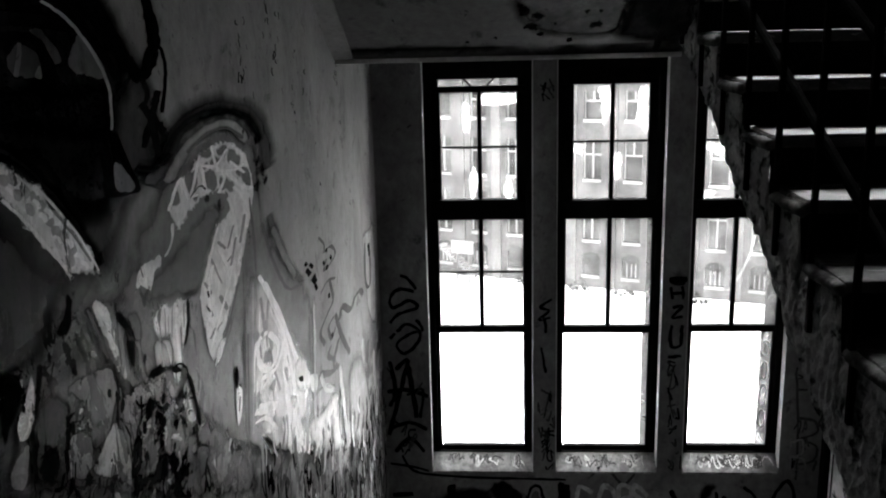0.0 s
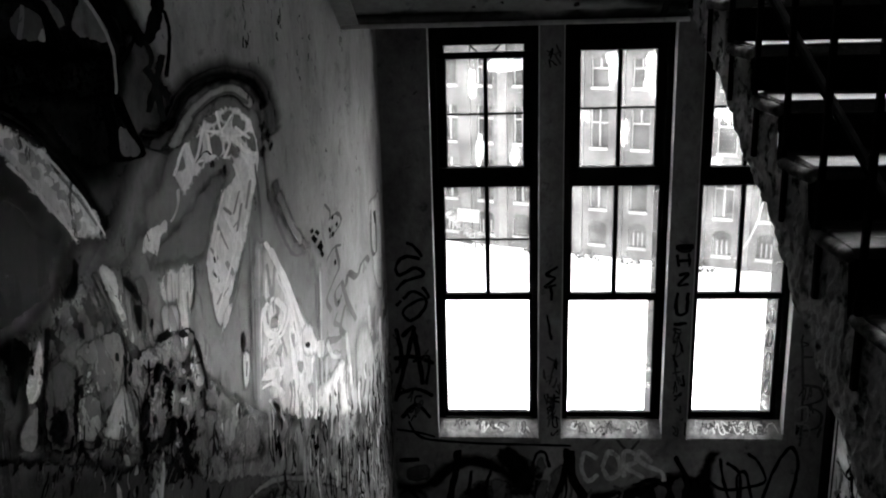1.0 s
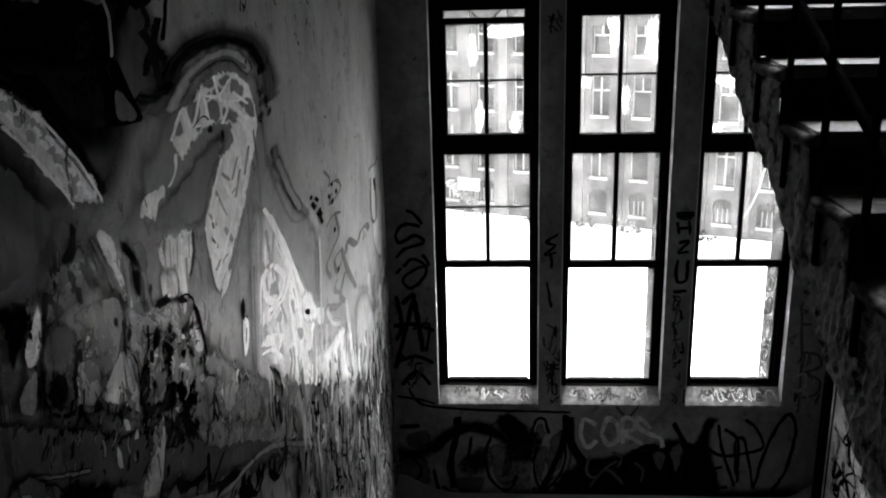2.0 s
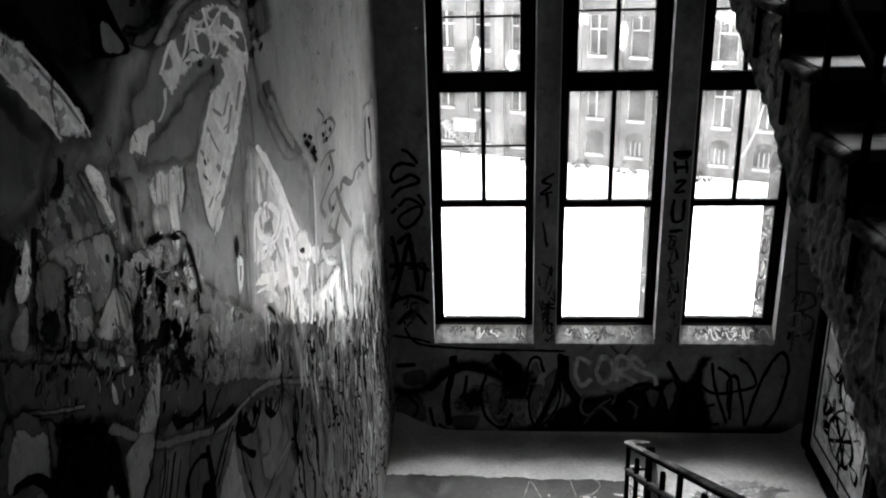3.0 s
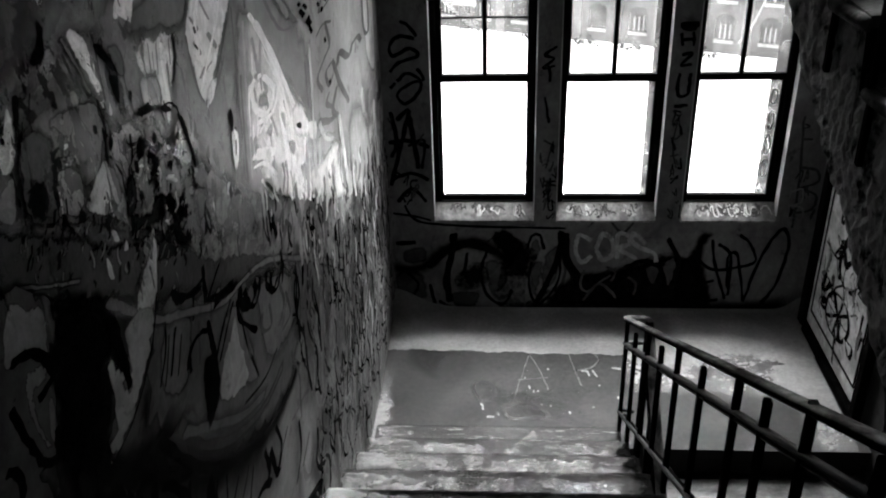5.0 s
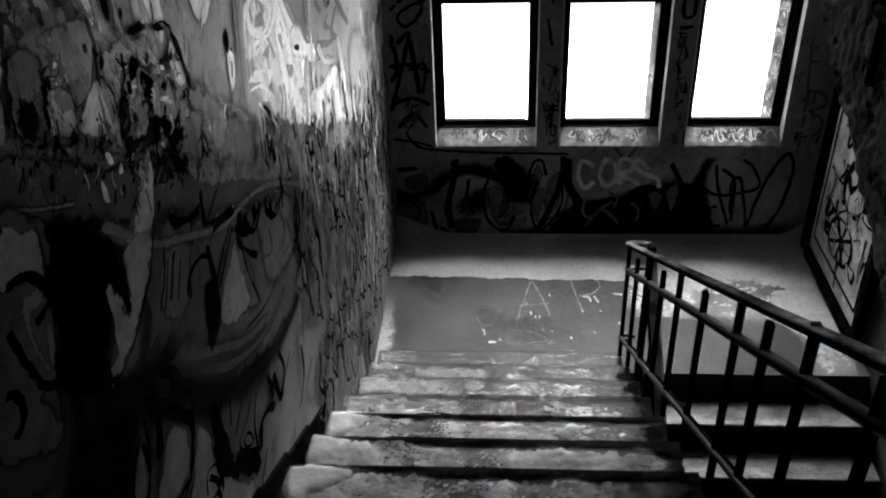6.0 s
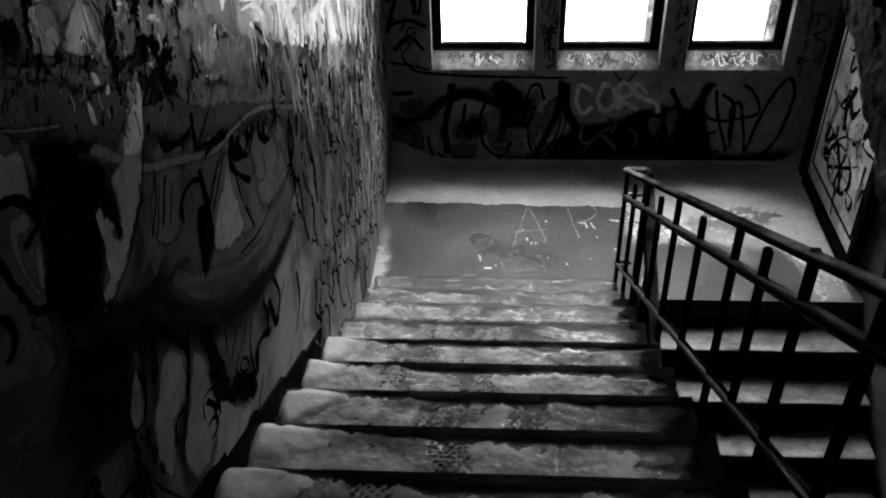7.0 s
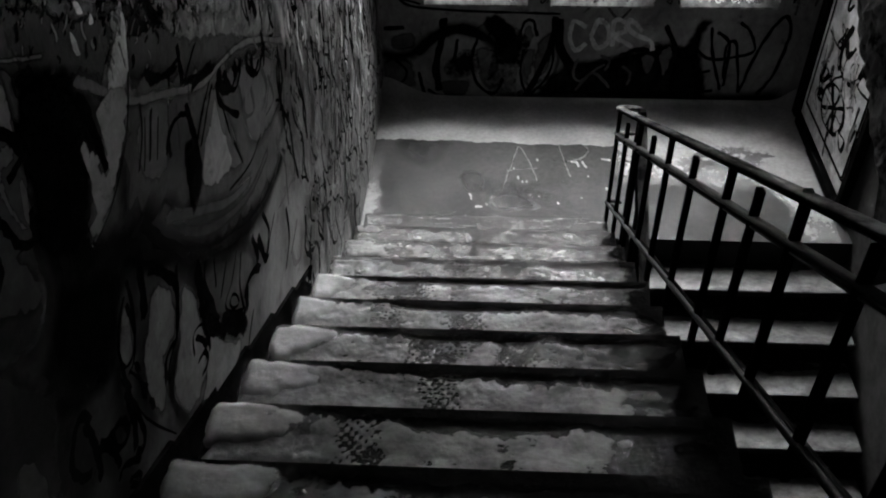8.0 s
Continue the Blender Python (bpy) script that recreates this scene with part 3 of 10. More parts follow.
# flight above the camera, of which the underside shows
above = thing("stair_flight", "stained plaster underside of the flight above", "stairs", kind="structure")
SL = RISE / GO
bm = bmesh.new()
prism(bm, [(4.42, 3.54), (0.9, 3.54 + 3.52 * SL), (0.9, 3.9 + 3.52 * SL), (4.42, 3.9)], "x", -0.69, 0.72)
part("soffit", bm, M_soffit, above)
# thin near-black cheek added to keep the well side dark
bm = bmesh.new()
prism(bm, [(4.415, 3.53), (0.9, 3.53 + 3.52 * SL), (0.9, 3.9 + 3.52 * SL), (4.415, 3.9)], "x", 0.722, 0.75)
part("open_side", bm, M_underside, above, "near-black cheek added on the side towards the well")
bm = bmesh.new()
prism(bm, [(4.42, 3.526), (0.9, 3.5 + 3.52 * SL), (0.9, 3.9 + 3.52 * SL), (4.42, 3.9)], "x", XL, -0.69)
part("stringer", bm, M_plaster, above, "pale plastered wall stringer")
# pale strip added along the slab, standing for its lit arris
part("edge_strip", box_of(XL + 0.002, 0.86, 4.395, 4.419, 3.518, 3.54, bevel=0.005), M_reveal, up, "pale strip standing for the slab's lit lower edge")

# boot prints, pressed through to the dark tread
rnd = random.Random(8)
for i, u, v in ((4, 0.42, 0.28), (5, 0.33, 0.28), (6, 0.27, 0.3), (7, 0.45, 0.3), (8, 0.42, 0.28)):
    x0, y0, z0 = -0.73 + 1.4 * u, Y0 - i * GO + 0.33 * v, RISE * (i + 1)
    bm = bmesh.new()
    for a in range(8):
        for b in range(7):
            if rnd.random() < 0.15 or (b in (0, 6) and a in (0, 7)):
                continue
            x, y, q = x0 + (b - 3) * 0.016 + rnd.uniform(-0.004, 0.004), y0 + (a - 3.5) * 0.016 + rnd.uniform(-0.004, 0.004), rnd.uniform(-0.5, 0.5)
            w, h = rnd.uniform(0.005, 0.011), rnd.uniform(0.003, 0.006)
            ring = [(x - w, y - h * q), (x + w * q, y - h), (x + w, y + h * q), (x - w * q, y + h)]
            bm.faces.new([bm.verts.new((c, d, z0 + 0.006)) for c, d in ring])
    part("boot_print", bm, M_riser, main, "dark boot print trodden through the snow")

# side of the main flight against the wall
bm = bmesh.new()
pts = [(3.0, 0.6)]
for i in range(4, 12):
    y = Y0 - i * GO
    pts += [(y + 0.04, RISE * (i + 1) + 0.02), (y - GO + 0.04, RISE * (i + 1) + 0.165)]
pts += [(0.75, 1.5)]
prism(bm, pts, "x", XL, XL + 0.012)
part("wall_skirting", bm, M_strip, main, "black stepped skirting")
# near-black body, so the gap beside the treads shows as shade
bm = bmesh.new()
prism(bm, [(Y0 + 0.05, -0.03), (0.75, -0.03 + (Y0 - 0.7) * SL), (0.75, -0.3 + (Y0 - 0.7) * SL), (Y0 + 0.05, -0.2)], "x", XL + 0.012, 0.66)
part("carriage", bm, M_strip, main, "dark body of the flight")
bm = bmesh.new()
prism(bm, [(4.17, -0.2), (4.17 - 0.243 * 11, -0.2 - RISE * 11), (4.17 - 0.243 * 11, -0.35 - RISE * 11), (4.17, -0.35)], "x", 0.88, XR)
part("carriage", bm, M_riser, low, "dark body of the flight")

# ---- railings ----


def sweep(bm, pts, w, h, bevel=0.25):
    """A bar of rounded rectangular section along points."""
    prof = [(-0.5, -0.5 + bevel), (-0.5 + bevel, -0.5), (0.5 - bevel, -0.5), (0.5, -0.5 + bevel), (0.5, 0.5 - bevel), (0.5 - bevel, 0.5), (-0.5 + bevel, 0.5), (-0.5, 0.5 - bevel)]
    pts = [Vector(p) for p in pts]
    rings = []
    for i, p in enumerate(pts):
        d = (pts[min(i + 1, len(pts) - 1)] - pts[max(i - 1, 0)]).normalized()
        side = d.cross(Vector((0, 0, 1)))
        side = side.normalized() if side.length > 0.05 else Vector((1, 0, 0))
        upw = side.cross(d).normalized()
        rings.append([bm.verts.new(p + side * (a * w) + upw * (b * h)) for a, b in prof])
    for r, q in zip(rings, rings[1:]):
        for i in range(8):
            j = (i + 1) % 8
            bm.faces.new((r[i], r[j], q[j], q[i]))
    bm.faces.new(rings[0])
    bm.faces.new(rings[-1][::-1])
    bmesh.ops.recalc_face_normals(bm, faces=bm.faces)
    return bm


def sloped(x, z0, slope, y0, y1):
    return [(x, y, z0 + slope * (4.13 - y)) for y in (y0, (y0 + y1) / 2, y1)]


def curl(x, y, z, r, slope):
    """The turned-in end of a bar: half a loop across the well."""
    return [(x + r - r * math.cos(a), y + r * 1.1 * math.sin(a), z - slope * r * 1.1 * math.sin(a)) for a in (i * math.pi / 8 for i in range(8, 0, -1))]


RX = 0.66
rail = thing("stair_railing", "black iron stair railing with a worn wooden handrail and broken balusters", "railing")
S = 0.583
part("handrail", sweep(bmesh.new(), curl(RX, 4.13, 0.932, 0.05, 0.572) + sloped(RX, 0.932, 0.572, 4.13, 0.2), 0.042, 0.014), M_rail_wood, rail, "worn dark wooden handrail", True)
part("handrail_bar", sweep(bmesh.new(), sloped(RX, 0.917, 0.572, 4.13, 0.2), 0.034, 0.012), M_iron, rail)
part("mid_rail", sweep(bmesh.new(), curl(RX, 4.13, 0.772, 0.04, S) + sloped(RX, 0.772, S, 4.13, 0.2), 0.03, 0.016), M_rail_iron, rail, "", True)
part("mid_rail", sweep(bmesh.new(), sloped(RX, 0.748, S, 4.1, 0.2), 0.016, 0.01), M_rail_iron, rail)
part("bottom_rail", sweep(bmesh.new(), curl(RX - 0.008, 4.13, 0.306, 0.04, S) + sloped(RX - 0.008, 0.306, S, 4.13, 0.2), 0.018, 0.02), M_rail_iron, rail, "", True)
part("bottom_rail", sweep(bmesh.new(), sloped(RX + 0.015, 0.3, S, 4.05, 0.2), 0.018, 0.014), M_iron, rail)
for y, tall in ((4.11, 1), (3.83, 0), (3.5, 1), (3.2, 0), (2.89, 1), (2.525, 0), (2.14, 1), (1.9, 0), (1.63, 1), (1.3, 0), (1.0, 1), (0.66, 0)):
    base = 0.306 + S * (4.13 - y)
    top = base + (0.612 if tall else 0.56)
    bm = box_of(RX - 0.011, RX + 0.011, y - 0.013, y + 0.013, base - 0.13, top, bevel=0.005)
    part("baluster", bm, M_iron, rail, "" if tall else "broken-off baluster")

lowrail = thing("stair_railing", "black iron railing of the lower flight in the stairwell", "railing")
NX = 0.775
part("newel", box_of(NX - 0.02, NX + 0.02, 4.1, 4.14, -0.25, 0.93, bevel=0.006), M_iron, lowrail)
for z0, w, h, m in ((0.9, 0.05, 0.035, M_rail_wood), (0.72, 0.035, 0.02, M_iron), (0.2, 0.035, 0.02, M_iron)):
    part("rail", sweep(bmesh.new(), [(NX, y, z0 - 0.7 * (4.13 - y)) for y in (4.13, 3.0, 1.6)], w, h), m, lowrail)
for i in range(9):
    y = 3.85 - 0.27 * i
    b = 0.2 - 0.7 * (4.13 - y)
    part("baluster", box_of(NX - 0.011, NX + 0.011, y - 0.012, y + 0.012, b - 0.1, b + 0.68, bevel=0.004), M_iron, lowrail)

uprail = thing("stair_railing", "thin black iron railing along the upper flight", "railing")


def above_nose(h, ys):
    return [(well_edge(y) + 0.03, y, nose(y) + h) for y in ys]


part("bottom_rail", sweep(bmesh.new(), above_nose(0.225, (4.1, 3.0, 1.2)), 0.03, 0.03), M_iron, uprail)
part("mid_rail", sweep(bmesh.new(), above_nose(0.68, (4.1, 3.0, 1.2)), 0.03, 0.02), M_iron, uprail)
part("handrail", sweep(bmesh.new(), above_nose(0.85, (4.1, 3.0, 1.2)), 0.05, 0.035), M_iron, uprail)
for i in range(9):
    y = 3.993 - GO * i
    e = well_edge(y) - 0.018
    part("baluster", box_of(e - 0.009, e + 0.009, y - 0.009, y + 0.009, nose(y) - 0.1, nose(y) + 0.84), M_iron, uprail)

# ---- landing door ----
door = thing("door_1", "pale painted landing door covered in black marker scribbles", "door", kind="structure")
M_door = mat("door_paint", patchy(0.36, 0.17, 6, 40), 0.55, bump=0.15, bump_scale=40)
part("door_leaf", box_of(XR - 0.03, XR - 0.002, 4.47, 5.4, 0.1, 2.1, bevel=0.004), M_door, door)
bm = bmesh.new()
for a, b, c, d in ((4.38, 4.44, 0.04, 2.16), (5.42, 5.5, 0.04, 2.16), (4.44, 5.42, 2.12, 2.2)):
    box(bm, XR - 0.06, XR - 0.002, a, b, c, d, bevel=0.006)
part("door_frame", bm, M_frame, door, "black door frame")
bm = bmesh.new()
for a, b, c, d in ((4.5, 4.515, 0.2, 2.0), (5.34, 5.355, 0.2, 2.0), (4.515, 5.34, 0.2, 0.215)):
    box(bm, XR - 0.036, XR - 0.031, a, b, c, d)
part("door_moulding", bm, M_frame, door)
part("threshold", box_of(XR - 0.05, XR - 0.002, 4.44, 5.42, 0.0, 0.06, bevel=0.006), M_frame, door, "black door sill")

# ---- cove and pale border of the landing ----
M_snow_landing = coat(mat("landing_snow", patchy(0.29, 0.2, 2.5, 40), 0.85, bump=0.25, bump_scale=30), 0.36, 0.8, 30.0)
bm = bmesh.new()
n = 240
rows = []
for i in range(n + 1):
    x = XL + (XR - XL) * i / n
    h = 0.03 + 0.15 * math.exp(-((x - XL) / 0.22) ** 2) + 0.1 * math.exp(-((XR - x) / 0.1) ** 2)
    front = 5.13 - 0.03 * ramp_up(x, -0.5, 0.6) + 0.02 * noise.noise((x * 6, 0, 0)) + 0.014 * noise.noise((x * 25, 0, 0)) + 0.006 * noise.noise((x * 70, 0, 0))
    prof = [(front, 0.0015), (front + 0.02, 0.004), (YB - h * 1.4 - 0.02, 0.006), (YB - h * 0.6, 0.006 + h * 0.16), (YB - h * 0.22, 0.006 + h * 0.5), (YB - 0.004, 0.006 + h)]
    rows.append([bm.verts.new((x, *p)) for p in prof])
for a, b in zip(rows, rows[1:]):
    for j in range(len(a) - 1):
        bm.faces.new((a[j], b[j], b[j + 1], a[j + 1]))


def lying(x, y):
    """Snow left along the edges of the landing and beyond the railing, worn away where people tread."""
    n = 0.5 * noise.noise((x * 3, y * 4, 2)) + 0.45 * noise.noise((x * 10, y * 13, 5)) + 0.25 * noise.noise((x * 30, y * 36, 8))
    left = 1.0 - 0.85 * ramp_up(y, 4.25, 5.0) - 1.4 * ramp_up(x + 0.05 * noise.noise((y * 8, 0, 4)) + 0.03 * noise.noise((y * 31, 0, 9)), -0.735, -0.63)
    beyond = -0.5 + 1.2 * ramp_up(x, 0.72, 0.86) * ramp_up(y, 4.5 - 0.25 * ramp_up(x, 1.5, 2.0), 4.85) + 0.95 * ramp_up(x, 1.7, 1.9)
    worn_off = 0.6 * math.exp(-((x - 1.68) / 0.28) ** 2 - ((y - 5.02) / 0.08) ** 2) + 0.45 * math.exp(-((x - 1.3) / 0.25) ** 2 - ((y - 4.88) / 0.09) ** 2)
    return max(left, beyond - worn_off * (0.7 + 1.5 * noise.noise((x * 9, y * 20, 17)) + 1.2 * noise.noise((x * 26, y * 50, 3)))) + 0.45 * n


part("snow_dusting", sheet(XL + 0.003, XR - 0.06, 4.175, 5.3, 150, 70, 0.0, 0.006, lying), M_snow_landing, land, "pale trodden snow left along the edges", True)
part("floor_stain", sheet(-0.25, 0.6, 4.3, 4.95, 60, 46, 0.0, 0.0, lambda x, y: 0.85 * math.exp(-((x - 0.12) / 0.24) ** 2 - ((y - 4.6 + 0.25 * (x - 0.12)) / 0.1) ** 2) + 0.35 * noise.noise((x * 9, y * 12, 3)) * math.exp(-((x - 0.12) / 0.35) ** 2 - ((y - 4.6) / 0.2) ** 2)), M_stain, land, "dark damp stain")
cove = part("cove", bm, M_drift, land, "pale worn screed swept up against the wall", True)

# ---- outside ----
yard = part("ground", box_of(-400, 400, YB + 3, 900, -14.7, -14.2), M_yard)
tagged(yard, "bright snow-covered factory yard", "ground", kind="structure")
fac = Matrix.Translation((-1.5, 64.0, -14.2)) @ Matrix.Rotation(math.atan2(-0.4, 1), 4, "Z")
ROWS_Z = [(0.9, 2.1), (3.4, 6.3), (7.6, 10.1), (11.6, 13.4), (15.4, 17.6)]
COLS = [0.08 + 2.76 * i for i in range(-9, 18)]
HALF = 0.62


def factory():
    f = thing("factory_building", "pale brick factory block with pilasters and rows of broken windows", "building")
    f.matrix_world = fac
    bm = bmesh.new()
    cuts = sorted([c - HALF for c in COLS] + [c + HALF for c in COLS])
    u0, u1 = COLS[0] - 3, COLS[-1] + 3
    zz = [0.0] + [v for r in ROWS_Z for v in r] + [20.0]
    for i in range(0, len(zz), 2):
        box(bm, u0, u1, 0, 0.5, zz[i], zz[i + 1])
    for z0, z1 in ROWS_Z:
        uu = [u0] + cuts + [u1]
        for i in range(0, len(uu), 2):
            box(bm, uu[i], uu[i + 1], 0, 0.5, z0, z1)
    part("wall", bm, M_brick, f)
    bm = bmesh.new()
    box(bm, u0, u1, 0.6, 12, 0, 20)
    part("core", bm, M_brick, f)
    bm = bmesh.new()
    box(bm, u0 - 0.4, u1 + 0.4, -0.5, 12.4, 20.0, 20.6)
    part("roof", bm, M_stone, f)
    for i, c in enumerate(COLS[:-1]):
        m = c + 1.38
        part("pilaster", box_of(m - 0.32, m + 0.32, -0.22, 0, 0, 20), M_stone if i % 2 else M_brick, f)
    rnd = random.Random(8)
    for c in COLS:
        for k, (z0, z1) in enumerate(ROWS_Z):
            w = part("window", box_of(c - HALF, c + HALF, 0.3, 0.34, z0, z1), M_far_glass, f, "dark broken factory window")
            bm = bmesh.new()
            box(bm, c - HALF, c + HALF, -0.12, 0.05, z0 - 0.22, z0 - 0.04)
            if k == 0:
                # flat dark arch set proud of the wall, standing in for a recessed top
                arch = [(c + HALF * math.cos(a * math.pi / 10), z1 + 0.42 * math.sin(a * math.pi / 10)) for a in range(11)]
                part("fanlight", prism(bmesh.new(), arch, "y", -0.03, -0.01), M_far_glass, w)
                if rnd.random() < 0.6:
                    for q in (-0.3, 0.0, 0.3):
                        box(bm, c + q - 0.03, c + q + 0.03, 0.2, 0.3, z0, z1 - 0.3)
            if 0 < k:
                t = 0.06
                box(bm, c - HALF, c - HALF + t, 0.2, 0.3, z0, z1)
                box(bm, c + HALF - t, c + HALF, 0.2, 0.3, z0, z1)
                if rnd.random() < 0.75:
                    box(bm, c - HALF, c + HALF, 0.2, 0.3, z0 + (z1 - z0) * 0.62, z0 + (z1 - z0) * 0.62 + 0.1)
                    box(bm, c - 0.05, c + 0.05, 0.2, 0.3, z0 + (0 if rnd.random() < 0.4 else (z1 - z0) * 0.62), z1)
            part("window_frame", bm, M_far_white, w, "white peeling window frame and sill")
    return f


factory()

# things in the yard, set against the factory
steps = thing("outside_stair", "pale outside stair with thin treads against the factory", "stairs")
steps.matrix_world = fac
for i in range(11):
    part("step", box_of(-2.6 + 0.22 * i, -2.2 + 0.22 * i, -1.6, -0.6, 2.35 - 0.17 * i, 2.42 - 0.17 * i), M_far_white, steps)
part("stringer", prism(bmesh.new(), [(-2.7, 2.3), (0.1, 0.15), (0.1, 0.0), (-2.7, 1.9)], "y", -0.7, -0.6), M_stone, steps)
board = thing("notice_board", "white board on posts in the yard", "board")
board.matrix_world = fac
part("panel", box_of(-1.0, 0.65, -2.6, -2.5, 2.3, 3.2, bevel=0.02), M_far_white, board)
for u in (-0.6, 0.3):
    part("post", box_of(u - 0.04, u + 0.04, -2.5, -2.42, 0, 2.4), M_stone, board)
rnd = random.Random(12)
for u, w in ((7.9, 0.9), (11.0, 0.7), (15.4, 1.2), (4.1, 0.7)):
    bm = bmesh.new()
    for i in range(60):
        a, r = rnd.uniform(0, math.tau), rnd.uniform(0, 1) ** 0.5
        c = Vector((u + w * r * math.cos(a), -1.2 + 0.5 * r * math.sin(a), rnd.uniform(0.1, 0.9) * (1.2 - r)))
        q = [c + Vector((rnd.uniform(-1, 1), rnd.uniform(-1, 1), rnd.uniform(-1, 1))) * 0.22 for _ in range(3)]
        bm.faces.new([bm.verts.new(p) for p in q])
    bush = part("bush", bm, M_far_glass)
    bush.matrix_world = fac
    tagged(bush, "bare winter bush at the factory wall", "bush", "bushes at the factory")
hose = part("downpipe", sweep(bmesh.new(), [(19.2, -0.6, 5.5), (18.9, -0.7, 3.6), (18.4, -0.9, 2.2), (17.7, -1.0, 1.0)], 0.1, 0.1), M_far_white)
hose.matrix_world = fac
tagged(hose, "loose white pipe hanging off the factory wall", "pipe")

# ---- painted marks ----
from mathutils.geometry import delaunay_2d_cdt


def paint(name, base, dark, scale=9.0, rough=0.45, soft=0.08, ragged=0.65, fine=75.0, gloss=0.0):
    return coat(mat(name, weathered(patchy(base, dark, scale * 1.4, 46, (1, 0.7, 0.8), 0.42, 0.58)), rough, bump=0.3, bump_scale=22, spec=gloss), soft, ragged, fine, (1, 0.6, 1))


# kind of paint: name, brightness where fresh and where worn, size of the patches, gloss
TONES = {
    "black": ("spray_black", 0.005, 0.002, 9, 0.0), "soot": ("spray_soot", 0.013, 0.006, 7, 0.0), "dark": ("spray_dark_grey", 0.036, 0.02, 5, 0.02),
    "dim": ("dull_grey", 0.063, 0.04, 6, 0.03), "ground": ("faded_grey_ground", 0.09, 0.055, 6, 0.05), "body": ("figure_grey", 0.14, 0.09, 8, 0.07),
    "mid": ("spray_grey", 0.24, 0.16, 9, 0.1), "ash": ("spray_ash", 0.42, 0.27, 9, 0.2), "pale": ("spray_pale", 0.66, 0.45, 14, 0.35),
    "wing": ("scrubbed_paint", 0.86, 0.62, 14, 0.5), "lace": ("fresh_white", 0.95, 0.85, 9, 0.5), "trail": ("sprayed_trail", 0.12, 0.085, 8, 0.05),
}
PAINT = {k: paint(n, a, b, c, gloss=g) for k, (n, a, b, c, g) in TONES.items()}
# the same paints sprayed from afar, thinning out softly
MIST = {k: paint(n + "_mist", a, b, c, soft=0.5, ragged=0.3, fine=120, gloss=g) for k, (n, a, b, c, g) in TONES.items()}
PAINT.update({
    "flake": paint("peeling_grey_flake", 0.17, 0.1, 7, soft=0.05, ragged=1.0, fine=26, gloss=0.06),
    "hole": coat(mat("bare_hole", patchy(0.008, 0.002, 12, 60), 0.95, bump=0.8, bump_scale=60), 0.05, 1.1, 26.0, (1, 0.5, 1)),
    "haze": paint("thin_grey_haze", 0.105, 0.0682, 6, soft=0.6, ragged=0.4, fine=12), "smear": paint("streaky_black", 0.007, 0.002, soft=0.15, ragged=1.0, fine=24),
    "stain": paint("damp_stain", 0.0465, 0.031, 6, soft=0.45, ragged=0.8, fine=14), "faint": paint("rubbed_chalk", 0.118, 0.0806, 20, soft=0.4, ragged=0.6),
})
MIST["haze"] = PAINT["haze"]
WALLS = {"west": (west, lambda u, v, d: (XL + d, u, v)), "north": (north, lambda u, v, d: (u, YB - d, v)),
         "door": (door, lambda u, v, d: (XR - 0.031 - d, u, v)), "landing": (land, lambda u, v, d: (u, v, d)), "soffit": (above, lambda u, v, d: (u, v, 3.54 + (4.42 - v) * SL - d))}
for i in (1, 2, 3):
    WALLS[f"sill_{i}"] = (bpy.data.objects[f"window_{i}"], lambda u, v, d: (u, YB - 0.004 + v * 0.074, ZS + 0.03 + v * 0.088 + d))
layer = {k: 0 for k in WALLS}
SHADE = {"black": "black", "soot": "sooty black", "dark": "dark grey", "mid": "grey", "ash": "light grey", "pale": "pale", 
         "ground": "faded grey", "wing": "scrubbed pale", "dim": "dull grey", "trail": "light grey", "body": "smoky grey", "hole": "dark crumbled", "flake": "light grey flaking", "smear": "streaky black", "haze": "hazy grey", "lace": "white", "faint": "rubbed white", "stain": "dark damp"}


def depth(wall):
    layer[wall] += 1
    return 0.0008 + 0.000012 * layer[wall]


def curve_through(pts, closed=False, fine=6):
    """Points on a smooth curve through the given ones."""
    n = len(pts)
    res = []
    for i in range(n if closed else n - 1):
        q = [pts[(i + k) % n] if closed else pts[min(max(i + k, 0), n - 1)] for k in (-1, 0, 1, 2)]
        for j in range(fine):
            t = j / fine
            res.append(tuple(0.5 * (2 * q[1][c] + (q[2][c] - q[0][c]) * t + (2 * q[0][c] - 5 * q[1][c] + 4 * q[2][c] - q[3][c]) * t * t + (3 * q[1][c] - q[0][c] - 3 * q[2][c] + q[3][c]) * t ** 3) for c in (0, 1)))
    if not closed:
        res.append(tuple(pts[-1]))
    return res


